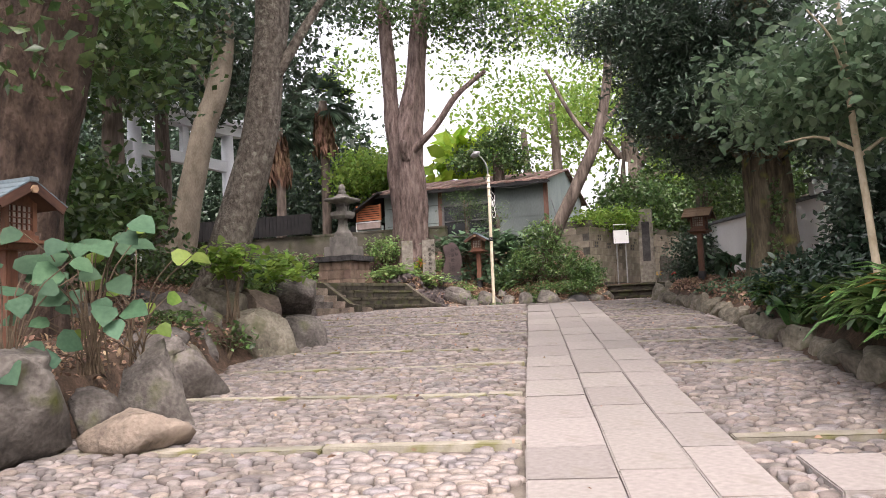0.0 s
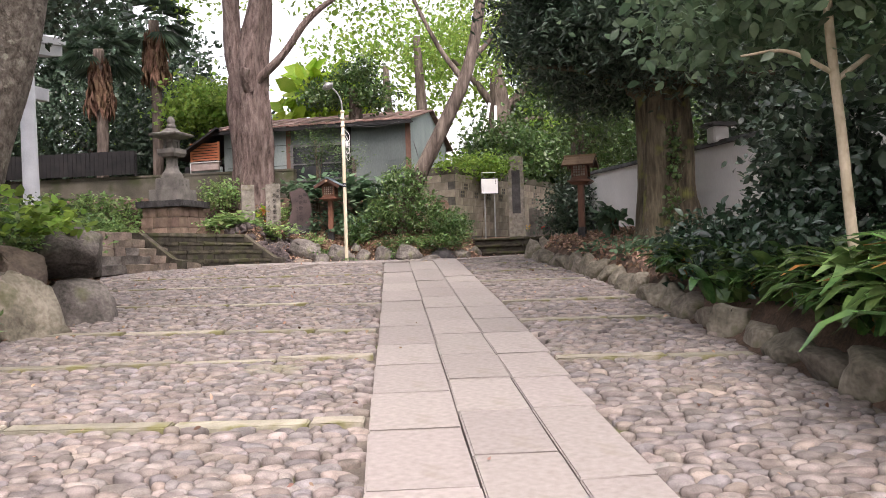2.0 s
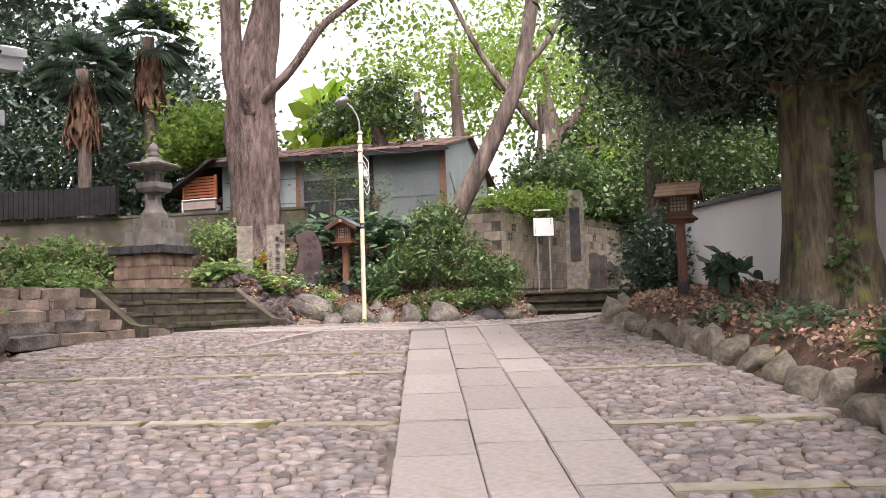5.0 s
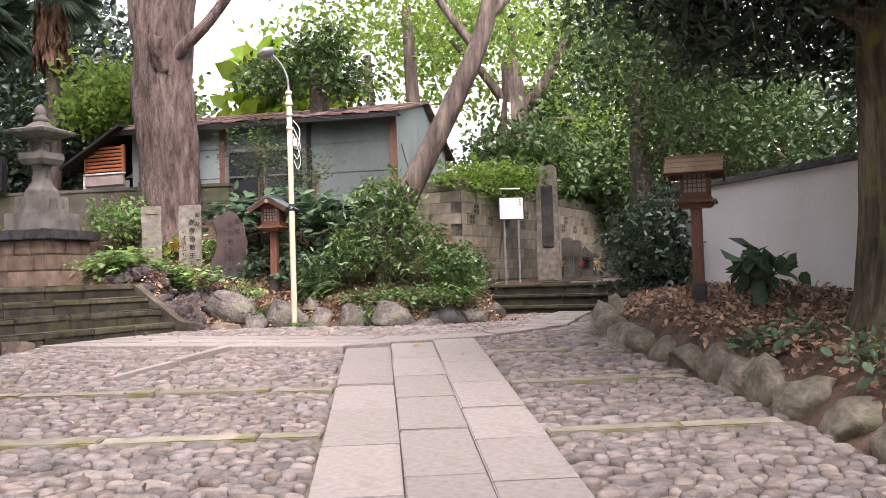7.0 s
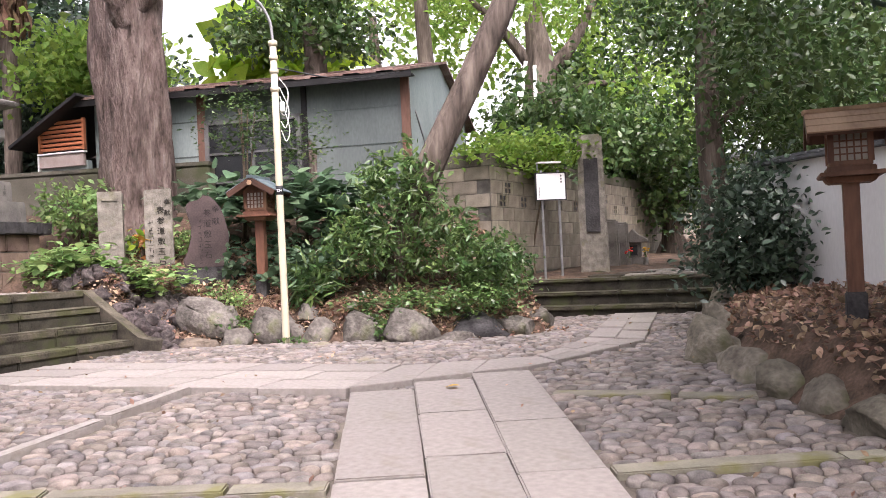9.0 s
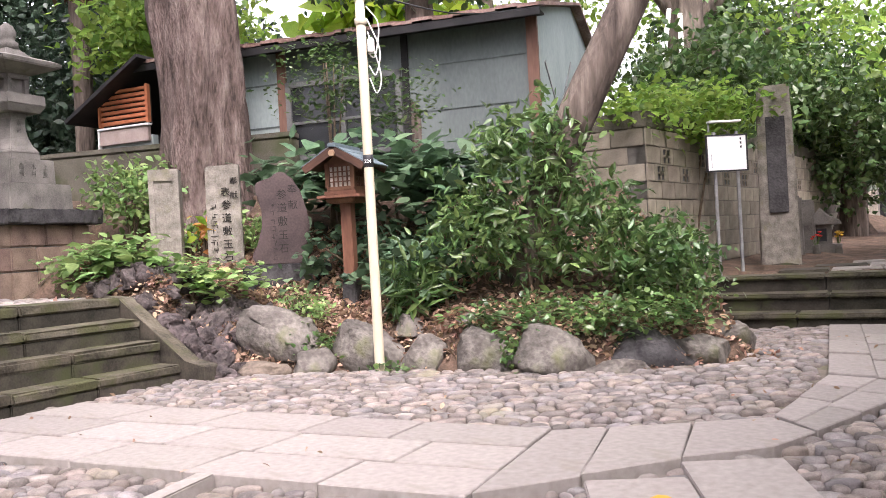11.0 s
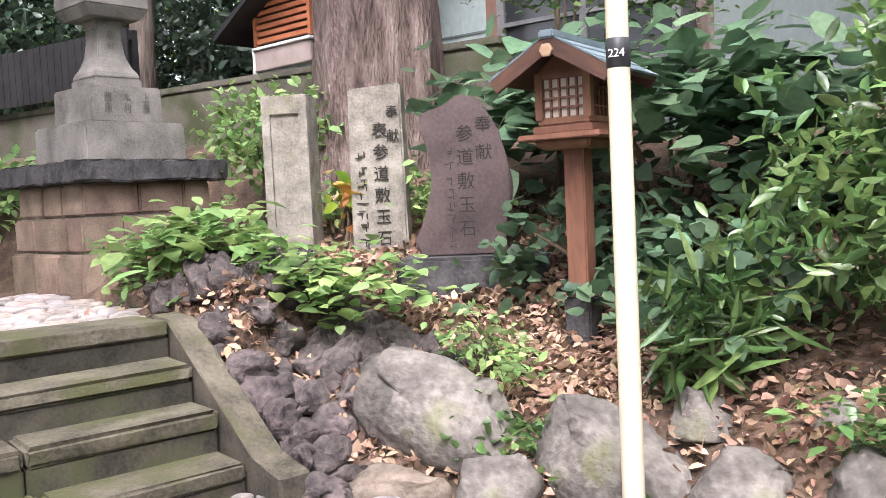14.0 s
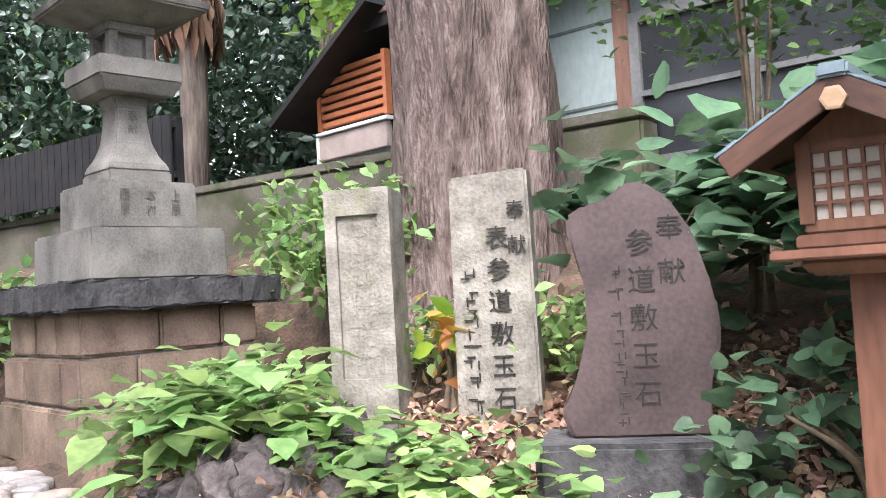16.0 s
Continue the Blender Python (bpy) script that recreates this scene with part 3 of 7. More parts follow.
def cobbles():
    rest_v, rest_f, near = [], [], []
    variants = []
    for i in range(14):
        v, f = stone_shape(0.16, 0.1, np.random.default_rng(50 + i))
        me = bpy.data.meshes.new("cobble")
        me.from_pydata(v, [], f)
        me.materials.append(M_COBBLE)
        me.polygons.foreach_set("use_smooth", [True] * len(me.polygons))
        variants.append(me)
    y = 2.0
    while y < 29.5:
        depth = rngp.uniform(0.06, 0.086)
        x = -5.6 + rngp.uniform(0, 0.1)
        while x < 4.2:
            w = float(np.clip(rngp.normal(0.116, 0.04), 0.06, 0.26))
            cx, cy = x + w / 2, y + depth / 2 + rngp.normal() * 0.017 + 0.04 * math.sin(x * 2.1) + 0.02 * math.sin(x * 6.3 + y)
            if free(cx, cy):
                dd = depth * rngp.uniform(0.95, 1.28)
                rot = rngp.normal() * 0.2
                z = float(path_z(cy)) - 0.012 + rngp.normal() * 0.005
                if 9.6 < cy < 11.4 and -2.1 < cx < -0.7 and len(near) < 290:
                    near.append((cx, cy, z, rot, w * 1.03, dd))
                else:
                    v, f = stone_shape(w * 1.03, dd, rngp)
                    c, s = math.cos(rot), math.sin(rot)
                    k = len(rest_v)
                    rest_v += [(cx + c * a - s * b, cy + s * a + c * b, z + q + 0.0755 * (s * a + c * b) * (cy < 24.2)) for a, b, q in v]
                    rest_f += [tuple(i + k for i in q) for q in f]
            x += w
        y += depth
    ob = raw("cobble_field", rest_v, rest_f, M_COBBLE, True, pave)
    tagged(ob, kind="stuff")
    for i, (cx, cy, z, rot, w, d) in enumerate(near):
        c = new("cobble", variants[i % 14])
        c.parent = pave
        c.matrix_world = Matrix.LocRotScale((cx, cy, z), Euler((math.atan(0.0755), 0, rot)), (w / 0.16, d / 0.1, 1))


def slab_piece(name, x0, x1, y0, y1, mat, top=0.03, rng=None, parent=None, thick=0.1, gap=0.006, rot=0.0):
    rng = rng or rngp
    bm = bmesh.new()
    cx, cy = (x0 + x1) / 2, (y0 + y1) / 2
    hx, hy = (x1 - x0) / 2 - gap, (y1 - y0) / 2 - gap
    add_box(bm, -hx, hx, -hy, hy, -thick, 0, 0.008)
    for v in bm.verts:
        v.co.x += rng.normal() * 0.002
        v.co.y += rng.normal() * 0.002
    ob = part(name, bm, mat, parent)
    ob.matrix_world = Matrix.LocRotScale((cx, cy, float(path_z(cy)) + top + rng.normal() * 0.003), Euler((math.atan(0.0755) if cy < 24.2 else 0.0, rng.normal() * 0.002, rot)), None)
    return ob


def approach():
    way = empty("stone_path", pose(0, 0, 0), "three-slab wide granite walkway up the approach", "path", kind="structure")
    for c in range(3):
        y = 1.6 + c * 0.3
        marks = {0: [10.95, 11.87], 1: [11.38, 12.3], 2: [10.87, 11.9, 13.15]}[c]
        while y < 24.1:
            ln = rngp.uniform(0.82, 1.02)
            y1 = min(y + ln, 24.1 + (c * 0.23 if c else 0.0))
            for mk in marks:
                if abs(y1 - mk) < 0.4:
                    y1 = mk
            if 24.1 - y1 < 0.4:
                y1 = 24.1 + [0.0, 0.22, 0.42][c]
            slab_piece("paving_slab", column(c, (y + y1) / 2), column(c + 1, (y + y1) / 2), y, y1, M_SLAB, parent=way, gap=0.004)
            y = y1
    for side, row in enumerate((KERBS_LEFT, KERBS_RIGHT)):
        for k, slant in row:
            if side:
                x, x1 = column(3, k) + 0.02, float(np.interp(k, RIGHT_Y, RIGHT_X)) - 0.02
            else:
                x, x1 = float(np.interp(k, LEFT_Y, LEFT_X)) + 0.05, column(0, k) - 0.02
            while x < x1 - 0.15:
                ln = min(rngp.uniform(0.5, 1.25), x1 - x)
                if x1 - x - ln < 0.2:
                    ln = x1 - x
                yk = k + rngp.normal() * 0.012 + (x + ln / 2 - (0.7 if side else -0.7)) * slant
                wide = rngp.uniform(0.062, 0.085)
                slab_piece("kerb_stone", x, x + ln, yk - wide, yk + wide, M_SLEEPER, rngp.uniform(0.004, 0.014), parent=pave, thick=0.09, rot=math.atan(slant) + rngp.normal() * 0.01)
                x += ln
    # a narrow slab strip laid askew between the cobbles
    for i in range(2):
        ob = slab_piece("kerb_stone", -0.06, 0.06, -0.45, 0.45, M_SLAB, parent=pave)
        ob.matrix_world = Matrix.LocRotScale((-2.57 + i * 0.37 + 0.05, 23.35 + i * 0.86, float(path_z(23.35 + i * 0.86)) + 0.028), Euler((0.06, 0, -0.41)), None)
    # large flat stones at the lower edge
    for x0, x1, y0, y1 in ((0.78, 1.25, 9.85, 10.6), (1.27, 1.85, 9.9, 10.55), (0.8, 1.4, 9.15, 9.62), (1.42, 1.9, 9.2, 9.6)):
        slab_piece("flat_stone", x0, x1, y0, y1, M_SLAB, 0.035, parent=pave)


def cross_walk():
    way = empty("cross_path", pose(0, 0, 0), "pale slab cross walk between stairs and upper steps", "path", kind="structure")

    def quad(pts):
        bm = bmesh.new()
        c = Vector((sum(p[0] for p in pts) / len(pts), sum(p[1] for p in pts) / len(pts)))
        ring = []
        for z in (-0.08, 0):
            ring.append([bm.verts.new((p[0] - c.x + (c.x - p[0]) * 0.008, p[1] - c.y + (c.y - p[1]) * 0.008, z)) for p in pts])
        n = len(pts)
        bm.faces.new(ring[1])
        for i in range(n):
            bm.faces.new((ring[0][i], ring[0][(i + 1) % n], ring[1][(i + 1) % n], ring[1][i]))
        bmesh.ops.bevel(bm, geom=[e for e in bm.edges], offset=0.006, segments=1, affect="EDGES", clamp_overlap=True)
        ob = part("paving_slab", bm, M_SLAB, way)
        ob.location = (c.x, c.y, float(path_z(c.y)) + 0.035)

    def strip(a0, a1, b0, b1, n, m, ragged=0.12):
        """Slabs between the edges a (front) and b (back), n along and m across."""
        a0, a1, b0, b1 = map(Vector, (a0, a1, b0, b1))
        for j in range(m):
            cuts = [0.0] + [(i + rngp.uniform(-ragged, ragged) + (0.25 if j % 2 else 0)) / n for i in range(1, n)] + [1.0]
            for u0, u1 in zip(cuts[:-1], cuts[1:]):
                def at(u, v):
                    return a0.lerp(a1, u).lerp(b0.lerp(b1, u), v)
                v0, v1 = j / m, (j + 1) / m
                quad([at(u0, v0), at(u1, v0), at(u1, v1), at(u0, v1)])

    strip((-4.3, 25.55), (-0.72, 24.12), (-3.55, 26.62), (-0.3, 25.25), 5, 3)
    quad([(-0.7, 24.14), (-0.235, 24.33), (0.0, 25.25), (-0.3, 25.25)])
    quad([(-0.23, 24.36), (0.24, 24.55), (0.45, 25.28), (0.01, 25.25)])
    quad([(0.245, 24.57), (0.7, 24.7), (0.98, 24.95), (0.88, 25.32), (0.46, 25.28)])
    strip((0.99, 24.96), (2.03, 25.98), (0.9, 25.34), (1.58, 26.42), 3, 2)
    strip((2.04, 26.0), (3.05, 28.8), (1.59, 26.44), (2.55, 29.0), 4, 2)


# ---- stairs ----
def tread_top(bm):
    """The upward faces of a step take the mossier tread, paler as if lit."""
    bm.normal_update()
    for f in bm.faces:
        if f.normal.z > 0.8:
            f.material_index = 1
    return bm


def stair_pose():
    return Matrix.Translation((STAIR_C[0], STAIR_C[1], 2.08)) @ Matrix(((STAIR_N[0], STAIR_D[0], 0, 0), (STAIR_N[1], STAIR_D[1], 0, 0), (0, 0, 1, 0), (0, 0, 0, 1)))


def left_stairs():
    st = empty("stone_stairs", stair_pose(), "four broad mossy dark stone steps with sloping side kerbs", "stairs", kind="structure")
    for i in range(4):
        y = -2.95
        h0, h1 = i * 0.185, (i + 1) * 0.185
        y_end = 0.0 - 0.005
        while y < y_end - 0.1:
            ln = min(rngp.uniform(0.55, 0.95), y_end - y)
            if y_end - y - ln < 0.3:
                ln = y_end - y
            back = i * 0.25 + (0.33 if i < 3 else 0.4)
            # Dark riser below a tread whose lit edge is in its colour.
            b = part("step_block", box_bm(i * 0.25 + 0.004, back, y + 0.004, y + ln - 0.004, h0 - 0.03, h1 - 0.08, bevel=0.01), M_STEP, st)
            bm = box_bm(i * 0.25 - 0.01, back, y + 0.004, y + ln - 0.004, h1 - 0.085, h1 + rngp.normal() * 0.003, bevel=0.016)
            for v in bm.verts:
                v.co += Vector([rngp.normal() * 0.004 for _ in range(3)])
            part("tread", bm, M_TREAD_LIT, b)
            y += ln
    for y in (-3.11, 0.0):
        bm = bmesh.new()
        prof = [(-0.28, 0.0), (-0.28, 0.17), (-0.04, 0.19), (0.78, 0.735), (1.02, 0.745), (1.02, 0.0)]
        a = [bm.verts.new((px, y, pz)) for px, pz in prof]
        b = [bm.verts.new((px, y + 0.15, pz)) for px, pz in prof]
        bm.faces.new(a)
        bm.faces.new(list(reversed(b)))
        for i in range(len(prof)):
            j = (i + 1) % len(prof)
            bm.faces.new((a[i], a[j], b[j], b[i]))
        bmesh.ops.bevel(bm, geom=list(bm.edges), offset=0.012, segments=1, affect="EDGES")
        part("side_kerb", tread_top(bm), [M_STEP, M_TREAD_LIT], st)
    # cobbled landing
    rr = np.random.default_rng(31)
    vs, fs = [], []
    x = 1.12
    while x < 3.1:
        d = rr.uniform(0.1, 0.14)
        y = -3.7
        while y < 0.0:
            w = float(np.clip(rr.normal(0.16, 0.04), 0.09, 0.25))
            v, f = stone_shape(d, w * 0.96, rr)
            k = len(vs)
            vs += [(x + d / 2 + a, y + w / 2 + b, 0.715 + q) for a, b, q in v]
            fs += [tuple(i + k for i in q) for q in f]
            y += w
        x += d
    ob = raw("landing_cobbles", vs, fs, M_COBBLE, True, st)
    tagged(ob, kind="stuff")


def rough_steps():
    """Old rough-stone steps beside the stairs, at an angle."""
    st = empty("rough_steps", stair_pose(), "tumbledown steps of dark rough stones", "stairs", kind="structure")
    rr = random.Random(5)
    for i in range(5):
        y = -5.0 + 0.12 * i + rr.uniform(-0.1, 0.1)
        while y < -3.2 + (0.25 if i == 0 else 0.0):
            ln = rr.uniform(0.3, 0.75)
            bm = box_bm(-0.21, 0.21, -ln / 2 + 0.012, ln / 2 - 0.012, -0.085, 0.07, bevel=0.012)
            bmesh.ops.subdivide_edges(bm, edges=[e for e in bm.edges if e.calc_length() > 0.2], cuts=3, use_grid_fill=True)
            off = Vector((rr.uniform(0, 50), rr.uniform(0, 50), 0))
            for v in bm.verts:
                v.co += Vector((noise.noise(v.co * 4 + off), noise.noise(v.co * 4 - off), 0.6 * noise.noise(v.co * 5 + off * 2))) * 0.04
            ob = part("step_stone", bm, M_ROCK_BROWN if rr.random() < 0.65 else M_ROCK, st)
            ob.matrix_local = pose(0.04 + i * 0.27, y + ln / 2, 0.04 + i * 0.158, rr.uniform(-3, 3), rr.uniform(-4, 4), rr.uniform(-9, 9))
            y += ln


LANE_E = np.array([0.925, -0.38])


def right_steps():
    m = Matrix.Translation((1.78, 29.42, 2.08)) @ pose(0, 0, 0, 0, 0, math.degrees(math.atan2(LANE_E[1], LANE_E[0])))
    st = empty("upper_steps", m, "three wide dark mossy stone steps to the upper lane", "stairs", kind="structure")
    for i in range(3):
        x = -0.55
        while x < 2.6:
            ln = rngp.uniform(0.9, 1.5)
            # Riser kept dark, tread pale all round to paint its lit edge.
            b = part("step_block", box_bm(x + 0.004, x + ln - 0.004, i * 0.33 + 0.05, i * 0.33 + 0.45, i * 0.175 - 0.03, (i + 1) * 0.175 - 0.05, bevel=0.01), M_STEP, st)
            part("tread", box_bm(x + 0.004, x + ln - 0.004, i * 0.33 + rngp.uniform(-0.012, 0.008), i * 0.33 + 0.42, (i + 1) * 0.175 - 0.052, (i + 1) * 0.175 + rngp.uniform(-0.004, 0.004), bevel=0.016), M_TREAD_LIT, b)
            x += ln
    rr = np.random.default_rng(3)
    y = 1.09
    while y < 9:
        x = 0.25 + 0.02 * y
        ln = rr.uniform(0.5, 0.8)
        for k in range(3):
            w = rr.uniform(0.5, 0.65)
            a = 0.62 * (y - 1)
            part("lane_slab", box_bm(x + a + 0.01, x + a + w - 0.01, y + 0.01, y + ln - 0.01, 0.4, 0.545 + 0.02 * (y - 1) + rr.normal() * 0.004, bevel=0.01), M_SLAB if rr.random() < 0.5 else M_STEP, st)
            x += w
        y += ln


approach()
cross_walk()
left_stairs()
rough_steps()
right_steps()

# ---- block wall ----
WALL_O, WALL_Z = Vector((1.16, 30.35)), 2.7


def block_wall():
    ang = math.degrees(math.atan2(0.848, 0.53))
    m = pose(WALL_O.x, WALL_O.y, WALL_Z, 0, 0, ang)
    wall = empty("wall_block", m, "weathered concrete block garden wall with pierced blocks", "wall", kind="structure")
    L, H = 15.0, 9
    part("wall_core", box_bm(0.012, L, 0.012, 0.13, -0.3, 1.78), M_MORTAR, wall)
    part("wall_core", box_bm(0.012, 0.13, 0.012, 4.0, -0.3, 1.78), M_MORTAR, wall)
    plain = box_bm(0.004, 0.396, 0, 0.02, 0.004, 0.196, bevel=0.005)
    ob = part("block", plain, M_BLOCK, wall)
    me = ob.data
    bpy.data.objects.remove(ob)
    # pierced block: a lattice of four openings
    bm = bmesh.new()
    for x0, x1, z0, z1 in ((0.004, 0.09, 0.004, 0.196), (0.31, 0.396, 0.004, 0.196), (0.09, 0.31, 0.004, 0.022), (0.09, 0.31, 0.178, 0.196)):
        add_box(bm, x0, x1, 0, 0.02, z0, z1)
    for x0, x1, z0, z1 in ((0.185, 0.215, 0.022, 0.178), (0.09, 0.185, 0.088, 0.112), (0.215, 0.31, 0.088, 0.112), (0.16, 0.24, 0.08, 0.12)):
        add_box(bm, x0, x1, -0.001, 0.0165, z0, z1)
    ob = part("pierced_block", bm, [M_BLOCK], wall)
    pm = ob.data
    bpy.data.objects.remove(ob)
    # Black sheet before the solid core: the depth's shade as plain colour.
    dark = part("pierced_block", box_bm(0.09, 0.31, 0.0168, 0.0185, 0.022, 0.178), M_BLACK, wall)
    dm = dark.data
    bpy.data.objects.remove(dark)
    for j in range(H - 1):
        for i in range(38):
            x = i * 0.4 - (0.2 if j % 2 else 0.0)
            if x < -0.01 or x > L - 0.5:
                x = max(x, 0.0) if x > -0.25 else x
                if x > L - 0.5:
                    continue
            pierced = i < 30 and ((j == 6 and i % 3 == 1) or (j == 5 and i % 2 == 1))
            b = new("pierced_block" if pierced else "block", pm if pierced else me)
            b.parent = wall
            b.matrix_local = Matrix.LocRotScale((x, -0.008 + random.uniform(-0.002, 0.002), j * 0.2), None, (0.5 if (j % 2 and i == 0) else 1, 1, 1))
            if pierced:
                d = new("block_hole", dm)
                d.parent = b
    for j in range(H - 1):
        for i in range(8):
            y = i * 0.4 + (0.2 if j % 2 == 0 else 0.0)
            b = new("block", me)
            b.parent = wall
            b.matrix_local = Matrix.LocRotScale((-0.008, y + 0.42 if i or j % 2 else 0.42 + y, j * 0.2), Euler((0, 0, -math.pi / 2)), None)
    part("coping", box_bm(-0.015, L, -0.015, 0.14, 1.6, 1.79, bevel=0.01), M_CONCRETE, wall)
    part("coping", box_bm(-0.015, 0.14, 0.145, 4.0, 1.6, 1.79, bevel=0.01), M_CONCRETE, wall)


block_wall()


# ---- white plaster wall ----
def plaster_wall():
    a, b = Vector((3.65, 27.2)), Vector((6.2, 10.0))
    ln = (b - a).length
    m = Matrix.Translation((a.x, a.y, 0)) @ pose(0, 0, 0, 0, 0, math.degrees(math.atan2((b - a).y, (b - a).x)))
    wall = empty("wall_white", m, "whitewashed plaster boundary wall with grey tiled coping", "wall", kind="structure")
    bm = bmesh.new()
    v = [bm.verts.new(p) for p in ((0, 0, 1.2), (ln, 0, 1.2), (ln, 0.16, 1.2), (0, 0.16, 1.2), (0, 0, 3.82), (ln, 0, 3.82 - 0.012 * ln), (ln, 0.16, 3.82 - 0.012 * ln), (0, 0.16, 3.82))]
    for q in ((3, 2, 1, 0), (4, 5, 6, 7), (0, 1, 5, 4), (1, 2, 6, 5), (2, 3, 7, 6), (3, 0, 4, 7)):
        bm.faces.new([v[k] for k in q])
    part("plaster", bm, M_PLASTER, wall)
    x = 0.0
    while x < ln:
        z = 3.82 - 0.012 * x
        bm = bmesh.new()
        add_box(bm, x, x + 0.24, -0.1, 0.26, z, z + 0.035, bevel=0.008)
        add_box(bm, x + 0.01, x + 0.25, 0.0, 0.16, z + 0.035, z + 0.085, bevel=0.02)
        part("coping_tile", bm, M_TILE, wall)
        x += 0.25
    bm = bmesh.new()
    add_box(bm, 5.78, 6.02, -0.06, 0.2, 3.8, 4.05, bevel=0.02)
    part("post_cap", bm, M_WHITE, wall, "white post with small cap")
    part("post_cap", box_bm(5.7, 6.1, -0.14, 0.3, 4.05, 4.11, bevel=0.02), M_TILE, wall)


plaster_wall()


# ---- concrete retaining wall behind the stone lantern ----
def retaining_wall():
    m = Matrix.Translation((-5.2, 31.75, 0)) @ pose(0, 0, 0, 0, 0, 168)
    wall = empty("wall_retaining", m, "old stained concrete retaining wall", "wall", kind="structure")
    part("wall_core", box_bm(-2.2, 14, -0.25, 0, 2.4, 4.57, bevel=0.02), M_CONCRETE, wall)
    part("wall_top", box_bm(-2.2, 14, -0.26, 0.01, 4.57, 4.64, bevel=0.01), M_CONCRETE, wall)


retaining_wall()


def slat_fence():
    m = Matrix.Translation((-7.4, 32.05, 4.64)) @ pose(0, 0, 0, 0, 0, 168)
    f = empty("slat_fence", m, "low dark slatted fence on the retaining wall", "fence")
    for k in range(4):
        part("fence_post", box_bm(k * 1.9, k * 1.9 + 0.07, -0.16, -0.09, 0.0, 0.66), M_DARK_TRIM, f)
    for z in (0.1, 0.56):
        part("fence_rail", box_bm(0.0, 5.77, -0.088, -0.06, z, z + 0.06), M_DARK_TRIM, f)
    for k in range(44):
        part("slat", box_bm(0.02 + k * 0.13, 0.14 + k * 0.13, -0.058, -0.035, 0.04, 0.68), M_DARK_TRIM, f)


slat_fence()


# ---- house on the bank ----
def house():
    m = Matrix.Translation((0.03, 30.75, 3.8)) @ pose(0, 0, 0, 0, 0, math.degrees(math.atan2(0.275, -0.96)))
    h = empty("house", m, "run-down single-storey house with grey green siding and rusty roof", "house")
    W, D, E, P = 5.25, 4.6, 2.05, 2.56
    # local x runs along the front to its far end, local -y is the depth
    part("front_wall", box_bm(0.02, 3.35, -0.1, 0.0, -1.2, E), M_SIDING, h)
    part("front_wall", box_bm(3.35, W, -0.1, 0.004, -1.2, E), M_SIDING_PALE, h, "pale green end of the front wall")
    prof = [(0, -1.2), (0, E), (-2.3, P), (-D, E - 0.15), (-D, -1.2)]
    for x0, x1 in ((0.0, 0.08), (W - 0.08, W - 0.002)):
        bm = bmesh.new()
        a = [bm.verts.new((x0, y, z)) for y, z in prof]
        b = [bm.verts.new((x1, y, z)) for y, z in prof]
        bm.faces.new(a)
        bm.faces.new(list(reversed(b)))
        for i in range(5):
            j = (i + 1) % 5
            bm.faces.new((a[i], a[j], b[j], b[i]))
        part("gable_wall", bm, M_SIDING_PALE, h, "pale blue-white gable wall")
    part("back_wall", box_bm(0, W, -D, -D + 0.1, -1.2, E - 0.2), M_SIDING, h)
    for z in (0.35, 0.95, 1.5):
        part("siding_joint", box_bm(0.1, W - 0.1, 0.004, 0.012, z, z + 0.02), M_SIDING, h)
    for x0, x1, mat in ((-0.03, 0.1, M_BROWN_TRIM), (3.3, 3.42, M_BROWN_TRIM), (1.6, 1.68, M_DARK_TRIM)):
        part("corner_post", box_bm(x0, x1, -0.02, 0.04, -1.2, E), mat, h)
    win = part("window", box_bm(1.75, 3.25, 0.006, 0.03, 0.55, 1.45), M_WINDOW, h, "dark sliding window with dull frame")
    for x0, x1, z0, z1 in ((1.7, 3.3, 1.43, 1.5), (1.7, 3.3, 0.5, 0.56), (1.7, 1.77, 0.5, 1.5), (3.23, 3.3, 0.5, 1.5), (2.47, 2.53, 0.5, 1.5), (1.75, 3.25, 0.95, 0.985)):
        part("window_frame", box_bm(x0, x1, 0.008, 0.06, z0, z1), M_FRAME, win)
    for sgn in (0, 1):
        y0, z0, y1, z1 = ((0.34, E - 0.06, -2.3, P + 0.05) if sgn == 0 else (-2.3, P + 0.05, -D - 0.4, E - 0.3))
        n = 22
        for i in range(n):
            bm = bmesh.new()
            xa, xb = -0.14 + (W + 0.4) * i / n, -0.14 + (W + 0.4) * (i + 1) / n
            lift = 0.018 if i % 2 else 0.0
            vs = [bm.verts.new(p) for p in ((xa, y0, z0 + lift), (xb, y0, z0 + lift), (xb, y1, z1 + lift), (xa, y1, z1 + lift), (xa, y0, z0 + lift - 0.04), (xb, y0, z0 + lift - 0.04), (xb, y1, z1 + lift - 0.04), (xa, y1, z1 + lift - 0.04))]
            for q in ((0, 1, 2, 3), (7, 6, 5, 4), (0, 4, 5, 1), (1, 5, 6, 2), (2, 6, 7, 3), (3, 7, 4, 0)):
                bm.faces.new([vs[k] for k in q])
            part("roof_sheet", bm, M_ROOF, h)
    part("fascia", box_bm(-0.14, W + 0.26, 0.3, 0.33, E - 0.2, E - 0.11), M_DARK_TRIM, h)
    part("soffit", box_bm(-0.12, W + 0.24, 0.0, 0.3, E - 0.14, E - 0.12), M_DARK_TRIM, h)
    # bracing laths on the gable
    for a, y, z, ln in ((38, -0.9, 1.1, 1.2), (-42, -1.6, 1.3, 1.3)):
        part("lath", box_bm(-0.012, 0.0, -ln / 2, ln / 2, -0.02, 0.02, m=pose(0, y, z, a, 0, 0)), M_STEEL, h)
